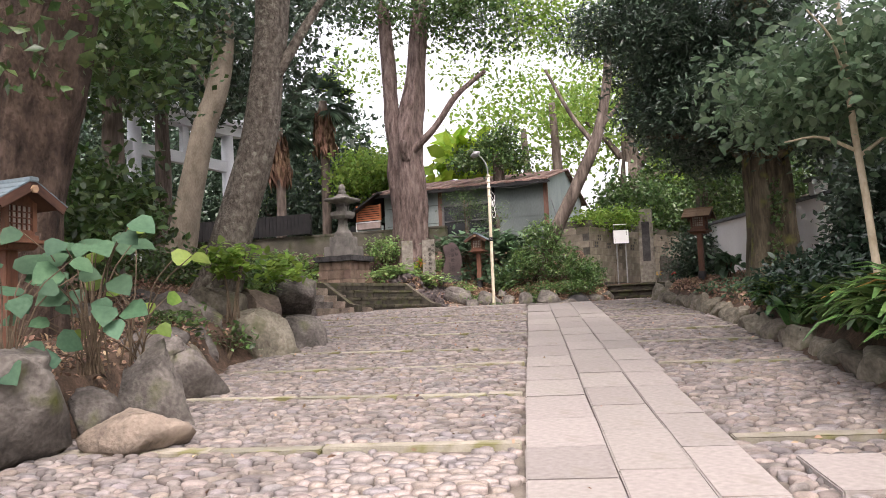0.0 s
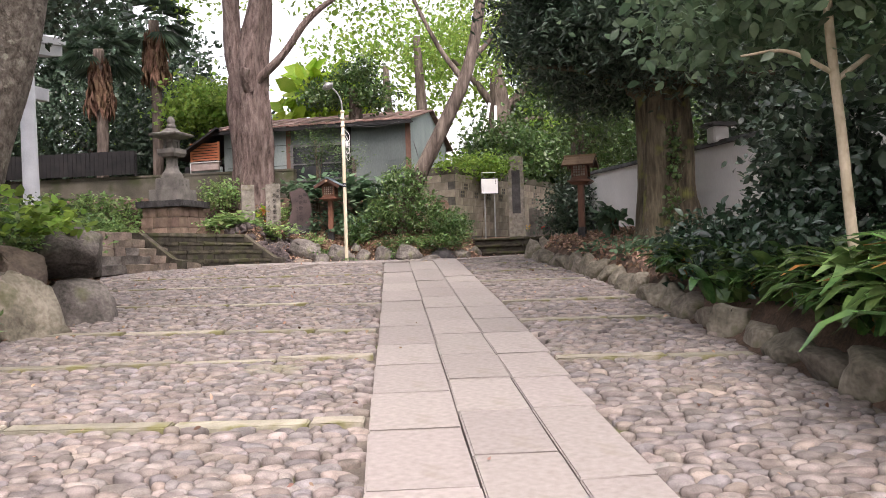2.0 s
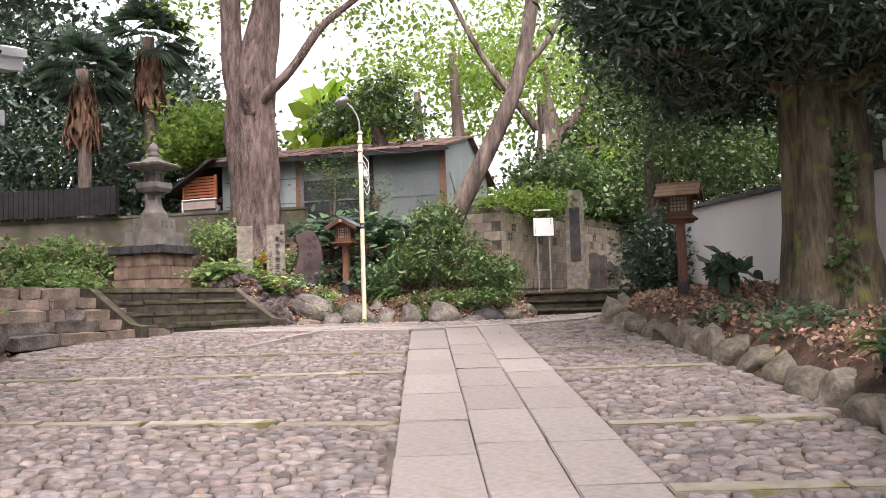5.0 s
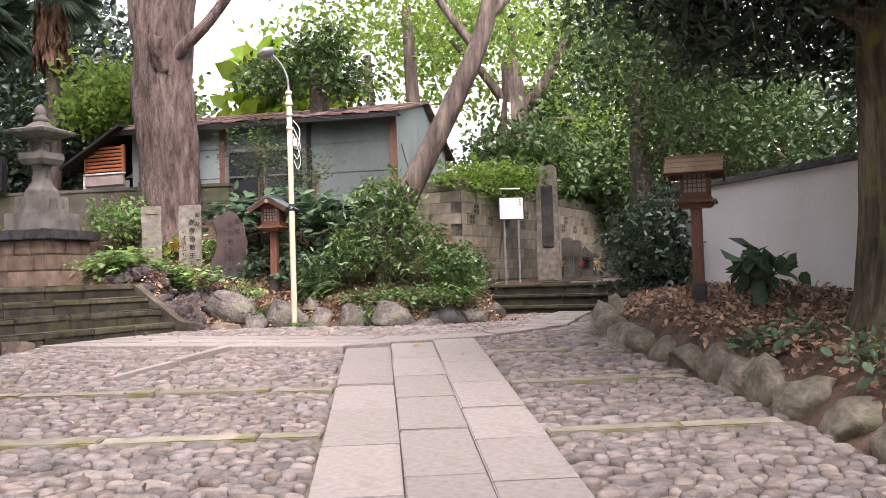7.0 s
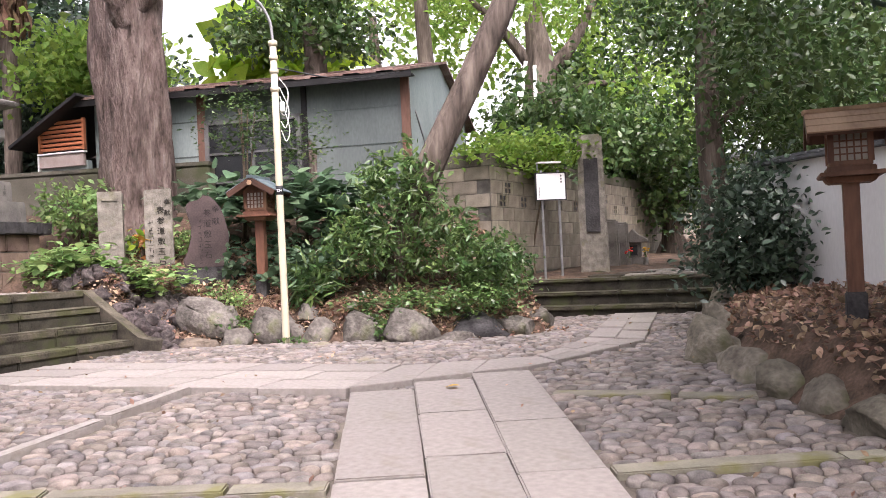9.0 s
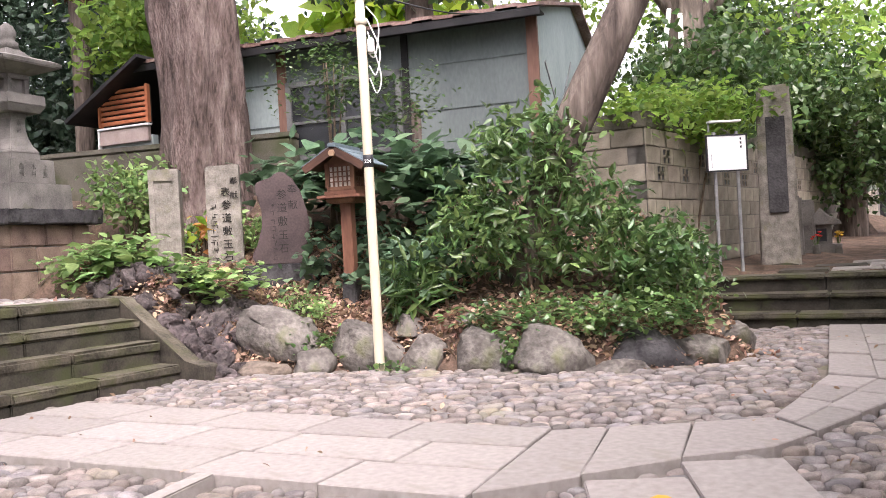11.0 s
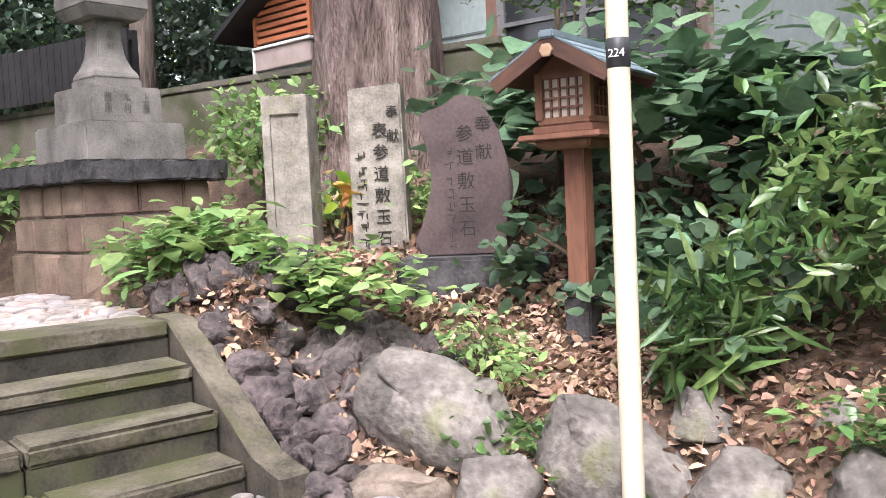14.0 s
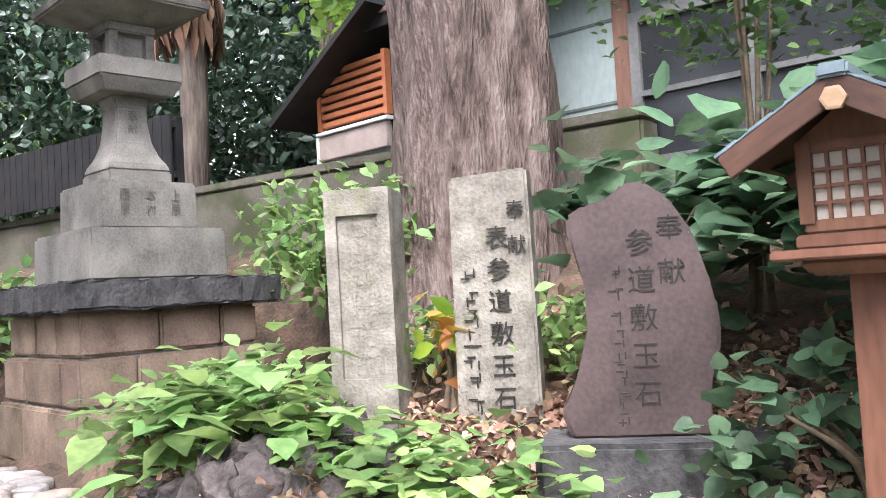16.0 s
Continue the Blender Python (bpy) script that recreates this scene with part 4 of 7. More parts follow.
    return h


def louvre_shed():
    m = Matrix.Translation((-5.08, 31.98, 4.2)) @ pose(0, 0, 0, 0, 0, math.degrees(math.atan2(0.35, -0.93))) @ Matrix.Diagonal((0.68, 1, 0.85, 1))
    s = empty("lean_to", m, "small lean-to with orange louvred screen beside the house", "shed")
    part("base_wall", box_bm(0.0, 1.35, -0.1, 0.0, -0.6, 0.72), M_SIDING_PALE, s)
    part("sill_panel", box_bm(0.04, 1.32, 0.0, 0.06, 0.62, 0.86, bevel=0.008), M_PANEL, s, "faded pinkish panel under the louvres")
    part("sill_board", box_bm(0.0, 1.34, 0.0, 0.085, 0.865, 0.9, bevel=0.006), M_WHITE, s, "white painted sill board")
    part("sill_board", box_bm(1.31, 1.345, 0.0, 0.08, 0.55, 0.862, bevel=0.006), M_WHITE, s, "white painted edge board")
    scr = part("screen_frame", box_bm(0.02, 1.32, -0.02, 0.0, 0.9, 1.5), M_DARK_TRIM, s)
    for x in (0.02, 1.27):
        part("screen_post", box_bm(x, x + 0.06, 0.0, 0.06, 0.92, 1.52), M_ORANGE, s)
    for i in range(7):
        part("slat", box_bm(0.08, 1.27, 0.005, 0.05, 0.94 + i * 0.083, 0.995 + i * 0.083, bevel=0.006), M_ORANGE, s)
    bm = bmesh.new()
    add_box(bm, -0.1, 2.05, -1.6, 0.3, -0.03, 0.03, m=pose(0, 0, 1.86, 0, 24, 0))
    part("roof", bm, M_DARK_TRIM, s, "dark sloping lean-to roof")
    part("back_wall", box_bm(0, 3.0, -1.5, -1.4, -0.6, 1.0), M_DARK_TRIM, s)
    return s


house()
louvre_shed()


# ---- wooden lanterns ----
def wooden_lantern(m, label, post=1.0, copper=True):
    """A roofed wooden lantern on a square post; its gable looks along local -y."""
    o = empty("wooden_lantern", m, label, "lantern", "wooden lanterns along the approach")
    part("footing", box_bm(-0.07, 0.07, -0.07, 0.07, -0.15, 0.2, bevel=0.01), M_STELE_DARK, o, "dark charred post foot")
    part("post", box_bm(-0.055, 0.055, -0.055, 0.055, 0.15, post, bevel=0.008), M_WOOD, o)
    part("floor_board", box_bm(-0.22, 0.22, -0.21, 0.21, post, post + 0.03, bevel=0.006), M_WOOD, o)
    part("floor_beam", box_bm(-0.13, 0.13, -0.15, 0.15, post - 0.045, post, bevel=0.01, taper=1.2), M_WOOD, o)
    z0 = post + 0.03
    body = part("body", box_bm(-0.12, 0.12, -0.12, 0.12, z0 + 0.04, z0 + 0.3), M_PAPER, o, "paper-lined lantern box")
    part("rail", box_bm(-0.16, 0.16, -0.16, 0.16, z0, z0 + 0.04, bevel=0.006), M_WOOD, o)
    part("rail", box_bm(-0.14, 0.14, -0.14, 0.14, z0 + 0.042, z0 + 0.08, bevel=0.006), M_WOOD, o)
    part("rail", box_bm(-0.14, 0.14, -0.14, 0.14, z0 + 0.265, z0 + 0.3, bevel=0.006), M_WOOD, o)
    for x in (-0.128, 0.128):
        for y in (-0.128, 0.128):
            part("corner_post", box_bm(x - 0.02, x + 0.02, y - 0.02, y + 0.02, z0 + 0.07, z0 + 0.3), M_WOOD, o)
    for r in range(4):
        bm = bmesh.new()
        for k in range(4):
            add_box(bm, -0.082 + k * 0.046 + 0.008, -0.082 + k * 0.046 + 0.018, -0.137, -0.122, z0 + 0.08, z0 + 0.265)
        for k in range(3):
            add_box(bm, -0.11, 0.11, -0.135, -0.121, z0 + 0.121 + k * 0.046, z0 + 0.131 + k * 0.046)
        l = part("lattice", bm, M_WOOD, o)
        l.matrix_local = pose(0, 0, 0, 0, 0, 90 * r)
    ridge, eave, half, dep = z0 + 0.44, z0 + 0.265, 0.3, 0.27
    slope = math.degrees(math.atan2(ridge - eave, half))
    for s in (-1, 1):
        ln = math.hypot(half, ridge - eave)
        bm = bmesh.new()
        add_box(bm, -ln / 2, ln / 2 + 0.012, -dep, dep, -0.012, 0.012, bevel=0.003)
        r = part("roof_board", bm, M_WOOD_DARK, o)
        r.matrix_local = pose(s * half / 2, 0, (ridge + eave) / 2, 0, 0, 0) @ pose(0, 0, 0, 0, 0, 0 if s > 0 else 180) @ pose(0, 0, 0, 0, slope, 0)
        for k in range(6):
            sh = part("roof_strip", box_bm(-ln / 2 + k * ln / 6, -ln / 2 + (k + 1) * ln / 6 + 0.02, -dep - 0.015, dep + 0.015, 0.013, 0.02 + 0.004 * (k % 2), bevel=0.002), M_COPPER if copper else M_WOOD_PALE, r)
        for y in (-dep - 0.016, dep - 0.002):
            part("barge_board", box_bm(-ln / 2 - 0.01, ln / 2 + 0.015, y, y + 0.018, -0.06, 0.012, bevel=0.003), M_WOOD_DARK, r)
    part("ridge_cap", box_bm(-0.04, 0.04, -dep - 0.03, dep + 0.03, ridge - 0.005, ridge + 0.035, bevel=0.008), M_COPPER if copper else M_WOOD_PALE, o)
    bm = bmesh.new()
    for y in (-0.128, 0.113):
        a = [bm.verts.new(p) for p in ((-0.15, y, z0 + 0.3), (0.15, y, z0 + 0.3), (0, y, ridge - 0.03))]
        b = [bm.verts.new((v.co.x, y + 0.015, v.co.z)) for v in a]
        bm.faces.new(a)
        bm.faces.new(list(reversed(b)))
        for i in range(3):
            bm.faces.new((a[i], a[(i + 1) % 3], b[(i + 1) % 3], b[i]))
    part("gable_board", bm, M_WOOD, o)
    bm = bmesh.new()
    lathe(bm, [(-0.01, 0.026), (-0.008, 0.034), (0.008, 0.034), (0.01, 0.026)], 6)
    g = part("gable_boss", bm, M_WOOD_PALE, o, "carved pale gable boss")
    g.matrix_local = pose(0, -dep - 0.025, ridge - 0.06, 90, 0, 0)
    return o


wooden_lantern(pose(-1.94, 28.75, 2.63, 0, 0, -14), "brown wooden lantern with copper roof on a post in the bank", 0.98)
wooden_lantern(pose(2.95, 23.83, 2.43, 0, 0, 66), "weathered wooden lantern with board roof on a tall post", 1.02, False)
wooden_lantern(pose(-4.68, 11.75, 1.5, 0, 0, 72), "brown wooden lantern with blue-grey roof among large leaves", 1.12)
wooden_lantern(pose(-8.6, 22.0, 2.75, 0, 0, 20), "small wooden lantern half hidden behind leaves", 1.0)


# ---- stone lantern ----
def stone_lantern():
    m = pose(-5.9, 30.0, 2.87, 0, 0, 69) @ Matrix.Diagonal((0.775, 0.775, 0.935, 1))
    o = empty("stone_lantern", m, "tall grey stone lantern on a stepped brown stone base", "lantern")
    rr = random.Random(8)
    for j, (half, z0, z1) in enumerate(((0.76, -0.14, 0.22), (0.72, 0.22, 0.5), (0.68, 0.5, 0.76))):
        part("base_core", box_bm(-half + 0.05, half - 0.05, -half + 0.05, half - 0.05, z0, z1), M_MORTAR, o)
        for side in range(4):
            x = -half
            while x < half - 0.01:
                ln = min(rr.uniform(0.35, 0.7), half - x)
                if half - x - ln < 0.2:
                    ln = half - x
                st = part("base_stone", box_bm(x + 0.005, x + ln - 0.005, -half, -half + 0.12, z0 + 0.005, z1 - 0.005, bevel=0.018), M_BASE_STONE, o)
                st.matrix_local = pose(0, 0, 0, 0, 0, side * 90)
                x += ln
    bm = box_bm(-0.82, 0.82, -0.82, 0.82, 0.76, 0.93, bevel=0.015)
    bmesh.ops.subdivide_edges(bm, edges=[e for e in bm.edges if e.calc_length() > 0.5], cuts=24, use_grid_fill=True)
    for v in bm.verts:
        v.co += Vector((noise.noise(v.co * 22), noise.noise(v.co * 22 + Vector((5, 0, 0))), noise.noise(v.co * 12) * 0.6)) * 0.03
    part("dark_slab", bm, M_STELE_DARK, o, "overhanging dark rough-hewn slab")
    part("lower_block", box_bm(-0.54, 0.54, -0.54, 0.54, 0.93, 1.25, bevel=0.02, taper=0.98), M_LANTERN_STONE, o)
    up = part("upper_block", box_bm(-0.385, 0.385, -0.385, 0.385, 1.25, 1.55, bevel=0.015, taper=0.98), M_LANTERN_STONE, o)
    for k, word in enumerate(("西原", "本村", "上原")):
        lettering(word, 0.085, pose(-0.2 + k * 0.2, -0.3865, 1.43), up, M_CARVED)
    part("plinth", box_bm(-0.25, 0.25, -0.25, 0.25, 1.55, 1.63, bevel=0.012), M_LANTERN_STONE, o)
    bm = bmesh.new()
    lathe(bm, [(1.63, 0.34), (1.67, 0.33), (1.73, 0.265), (1.82, 0.21), (1.95, 0.18), (2.05, 0.18), (2.12, 0.22)], 4, math.pi / 4)
    bmesh.ops.bevel(bm, geom=list(bm.edges), offset=0.01, segments=2, affect="EDGES", clamp_overlap=True)
    shaft = part("shaft", bm, M_LANTERN_STONE, o)
    lettering("奉献", 0.085, pose(0, -0.137, 1.96), shaft, M_CARVED)
    part("platform", box_bm(-0.27, 0.27, -0.27, 0.27, 2.12, 2.2, bevel=0.006, taper=1.22), M_LANTERN_STONE, o)
    part("platform", box_bm(-0.33, 0.33, -0.33, 0.33, 2.2, 2.33, bevel=0.012), M_LANTERN_STONE, o)
    bm = bmesh.new()
    for x in (-0.18, 0.11):
        for y in (-0.18, 0.11):
            add_box(bm, x, x + 0.07, y, y + 0.07, 2.34, 2.58)
    add_box(bm, -0.19, 0.19, -0.19, 0.19, 2.52, 2.6, bevel=0.01)
    add_box(bm, -0.12, 0.12, -0.12, 0.12, 2.34, 2.52)
    part("fire_box", bm, M_LANTERN_STONE, o)
    bm = bmesh.new()
    lathe(bm, [(2.58, 0.3), (2.62, 0.7), (2.67, 0.73), (2.71, 0.58), (2.78, 0.36), (2.87, 0.2), (2.9, 0.16)], 4, math.pi / 4)
    for v in bm.verts:
        r = math.hypot(v.co.x, v.co.y)
        if r > 0.56:
            v.co.z += 0.05
    bmesh.ops.bevel(bm, geom=list(bm.edges), offset=0.012, segments=2, affect="EDGES", clamp_overlap=True)
    part("roof", bm, M_LANTERN_STONE, o, "upturned stone roof")
    bm = bmesh.new()
    lathe(bm, [(2.88, 0.12), (2.92, 0.15), (2.97, 0.15), (3.0, 0.1), (3.03, 0.12), (3.1, 0.13), (3.17, 0.09), (3.21, 0.02)], 14)
    part("finial", bm, M_LANTERN_STONE, o, "", True)



# ---- inscribed stones ----
def lettering(text, size, m, parent, mat=M_INK, depth=0.002, name="inscription", pitch=1.08):
    """Characters stacked downwards; the first stands at the top."""
    y = 0.0
    for ch in text:
        cu = bpy.data.curves.new(name, "FONT")
        cu.body, cu.size, cu.extrude, cu.align_x = ch, size, depth, "CENTER"
        tmp = bpy.data.objects.new(name, cu)
        scene.collection.objects.link(tmp)
        me = bpy.data.meshes.new_from_object(tmp.evaluated_get(bpy.context.evaluated_depsgraph_get()))
        bpy.data.objects.remove(tmp)
        me.materials.clear()
        me.materials.append(mat)
        ob = new(name, me)
        ob.parent = parent
        ob.matrix_local = m @ pose(0, 0, y, 90, 0, 0)
        y -= size * pitch


def bars(bm, x, z, w, n, step, y):
    """Short strokes in place of writing too worn to read."""
    rr = random.Random(int(x * 1000) + n)
    for i in range(n):
        for k in range(4):
            dx, dz = rr.uniform(-w / 3, w / 3), rr.uniform(-step / 3, step / 3)
            if k % 2:
                add_box(bm, x + dx - w * 0.3, x + dx + w * 0.25, y - 0.002, y + 0.004, z - i * step + dz, z - i * step + dz + 0.006)
            else:
                add_box(bm, x + dx, x + dx + 0.006, y - 0.002, y + 0.004, z - i * step + dz - w * 0.25, z - i * step + dz + w * 0.3)


def inscribed_stones():
    # square pillar with a sunk panel
    o = empty("stone_pillar", pose(-3.99, 29.5, 2.8, 0, 0, 12) @ Matrix.Diagonal((1.08, 0.95, 0.985, 1)), "square granite pillar with a sunken worn inscription", "stone marker")
    bm = bmesh.new()
    for x0, x1, z0, z1 in ((-0.14, -0.09, 0, 1.28), (0.09, 0.14, 0, 1.28), (-0.09, 0.09, 0, 0.42), (-0.09, 0.09, 1.16, 1.28)):
        add_box(bm, x0, x1, -0.13, -0.105, z0, z1)
    add_box(bm, -0.14, 0.14, -0.11, 0.13, -0.1, 1.28, bevel=0.012)
    part("pillar", bm, M_GRANITE, o)
    bm = bmesh.new()
    bars(bm, 0.0, 1.08, 0.1, 6, 0.11, -0.112)
    tagged(part("inscription", bm, M_GRANITE, o), kind="stuff")
    # tall slab with painted characters
    o = empty("stone_slab", pose(-3.39, 29.56, 2.93, 0, 0, 10), "flat granite slab inscribed with a paving dedication", "stone marker")
    bm = box_bm(-0.185, 0.185, -0.07, 0.07, -0.1, 1.15, bevel=0.012, taper=0.93)
    for v in bm.verts:
        if v.co.z > 1:
            v.co.z += 0.06 * v.co.x
    part("slab", bm, M_GRANITE, o)
    lettering("奉献", 0.085, pose(0.115, -0.0735, 0.95), o, pitch=1.75)
    lettering("表参道敷玉石", 0.105, pose(0.03, -0.0735, 0.83), o, pitch=1.3)
    bm = bmesh.new()
    bars(bm, -0.1, 0.72, 0.07, 7, 0.095, -0.075)
    tagged(part("inscription", bm, M_INK, o), kind="stuff")
    # dark reddish slate on its plinth
    o = empty("slate_stele", pose(-2.69, 29.26, 2.74, 0, 0, 14), "reddish dark slate stele of wavy outline on a dark plinth", "stone marker")
    bm = box_bm(-0.42, 0.46, -0.2, 0.2, -0.1, 0.275, bevel=0.02)
    bmesh.ops.subdivide_edges(bm, edges=list(bm.edges), cuts=3, use_grid_fill=True)
    for v in bm.verts:
        v.co += Vector((noise.noise(v.co * 4), noise.noise(v.co * 4 + Vector((7, 0, 0))), 0)) * 0.03
    part("plinth", bm, M_STELE_DARK, o)
    prof = [(-0.29, 0.0), (-0.33, 0.1), (-0.25, 0.22), (-0.2, 0.4), (-0.2, 0.55), (-0.26, 0.72), (-0.27, 0.82), (-0.2, 0.86), (-0.12, 0.86), (-0.06, 0.93), (0.02, 0.93), (0.1, 0.87), (0.18, 0.74), (0.23, 0.56), (0.26, 0.4), (0.25, 0.3), (0.2, 0.2), (0.19, 0.1), (0.23, 0.0)]
    bm = bmesh.new()
    a = [bm.verts.new((x, -0.06, z + 0.27)) for x, z in prof]
    b = [bm.verts.new((x, 0.06, z + 0.27)) for x, z in prof]
    bm.faces.new(a)
    bm.faces.new(list(reversed(b)))
    for i in range(len(prof)):
        j = (i + 1) % len(prof)
        bm.faces.new((a[i], a[j], b[j], b[i]))
    bmesh.ops.bevel(bm, geom=list(bm.edges), offset=0.014, segments=2, affect="EDGES")
    part("stele", bm, M_STELE_RED, o)
    lettering("奉献", 0.1, pose(0.1, -0.0615, 0.99), o, pitch=1.6)
    lettering("参道敷玉石", 0.105, pose(-0.01, -0.0615, 0.94), o, pitch=1.3)
    bm = bmesh.new()
    bars(bm, -0.1, 0.86, 0.05, 8, 0.075, -0.0605)
    tagged(part("inscription", bm, M_INK, o), kind="stuff")


inscribed_stones()
stone_lantern()


def plaque_stele():
    o = empty("plaque_stele", pose(2.9, 31.4, 2.62, 0, 0, -14), "tall rough granite stele with a long dark plaque", "stone marker")
    bm = box_bm(-0.23, 0.23, -0.12, 0.12, -0.2, 2.2, bevel=0.03, taper=0.82)
    bmesh.ops.subdivide_edges(bm, edges=list(bm.edges), cuts=5, use_grid_fill=True)
    for v in bm.verts:
        v.co += Vector((noise.noise(v.co * 5), 0.4 * noise.noise(v.co * 5 + Vector((9, 0, 0))), noise.noise(v.co * 4 + Vector((0, 9, 0))))) * 0.022
    part("pillar", bm, M_GRANITE, o)
    part("plaque", box_bm(-0.11, 0.11, -0.145, -0.1, 0.66, 1.82, bevel=0.006), M_STELE_DARK, o, "dark brown inscribed plaque")
    part("footing", rock_bm(0.75, 0.5, 0.2, 9, 2, 0.1, 0, 4), M_STEP, o, "", True)


def notice_board():
    o = empty("notice_board", pose(2.05, 30.4, 2.6, 0, 0, 8), "small white notice board on two thin posts", "sign")
    part("board", box_bm(-0.22, 0.22, -0.015, 0.01, 1.17, 1.55, bevel=0.004), M_WHITE, o)
    for x0, x1, z0, z1 in ((-0.235, -0.22, 1.16, 1.56), (0.22, 0.235, 1.16, 1.56), (-0.235, 0.235, 1.55, 1.565), (-0.235, 0.235, 1.155, 1.17)):
        part("frame", box_bm(x0, x1, -0.02, 0.015, z0, z1), M_BLACK, o)
    for x in (-0.13, 0.13):
        part("post", box_bm(x - 0.015, x + 0.015, 0.012, 0.04, -0.1, 1.6), M_STEEL, o)
    part("rain_hood", box_bm(-0.2, 0.16, -0.06, 0.04, 1.7, 1.72), M_WHITE, o)
    part("hood_bracket", box_bm(-0.2, -0.18, 0.0, 0.02, 1.6, 1.7), M_STEEL, o)
    bm = bmesh.new()
    for i in range(3):
        add_box(bm, 0.15, 0.17, -0.0165, -0.0155, 1.5 - i * 0.045, 1.525 - i * 0.045)
    add_box(bm, -0.18, -0.175, -0.0165, -0.0155, 1.2, 1.35)
    part("print", bm, M_BLACK, o)


def lamp_pole():
    o = empty("lamp_pole", pose(-1.54, 27.54, 2.08, 0, 0, 0), "slim cream lamp pole with a curved arm and round lamp", "street lamp")
    bm = bmesh.new()
    tube(bm, [(0, 0, -0.1), (0, 0, 1.2), (0.0, 0, 2.4), (0, 0, 3.42)], [0.041, 0.04, 0.039, 0.037], 14)
    part("pole", bm, M_POLE, o, "", True)
    for z in (2.85, 3.05, 3.2, 3.36):
        bm = bmesh.new()
        lathe(bm, [(z, 0.04), (z + 0.005, 0.05), (z + 0.05, 0.05), (z + 0.055, 0.04)], 14)
        part("clamp", bm, M_POLE, o, "", True)
    bm = bmesh.new()
    pts = spline([(0, 0, 3.4), (-0.02, 0, 3.62), (-0.1, -0.02, 3.8), (-0.22, -0.05, 3.93)], 6)
    tube(bm, pts, [0.018] * len(pts), 8)
    part("arm", bm, M_STEEL, o, "", True)
    bm = bmesh.new()
    lathe(bm, [(-0.07, 0.03), (-0.05, 0.1), (0.0, 0.14), (0.03, 0.13), (0.07, 0.06), (0.09, 0.02)], 16)
    lamp = part("lamp_head", bm, M_STEEL, o, "grey round lamp head", True)
    lamp.matrix_local = pose(-0.3, -0.06, 3.95, 0, -25, 0)
    bm = bmesh.new()
    lathe(bm, [(1.7, 0.0405), (1.702, 0.0425), (1.8, 0.0425), (1.802, 0.0405)], 14)
    p = part("number_plate", bm, M_BLACK, o, "black number plate", True)
    lettering("2", 0.04, pose(-0.018, -0.0435, 1.735), p, M_WHITE, 0.001, "digit")
    lettering("2", 0.04, pose(0.001, -0.0445, 1.735), p, M_WHITE, 0.001, "digit")
    lettering("4", 0.04, pose(0.02, -0.0435, 1.735), p, M_WHITE, 0.001, "digit")
    for k in range(3):
        bm = bmesh.new()
        pts = spline([(0.05, 0, 3.0 - k * 0.1), (0.14, 0.02, 2.85 - k * 0.2), (0.1, 0.02, 2.6 - k * 0.15), (0.05, 0, 2.62 - k * 0.1)], 6)
        tube(bm, pts, [0.006] * len(pts), 5)
        part("cable", bm, M_WHITE, o)
    part("junction_box", box_bm(0.05, 0.1, -0.04, 0.04, 2.62, 2.74, bevel=0.01), M_WHITE, o)


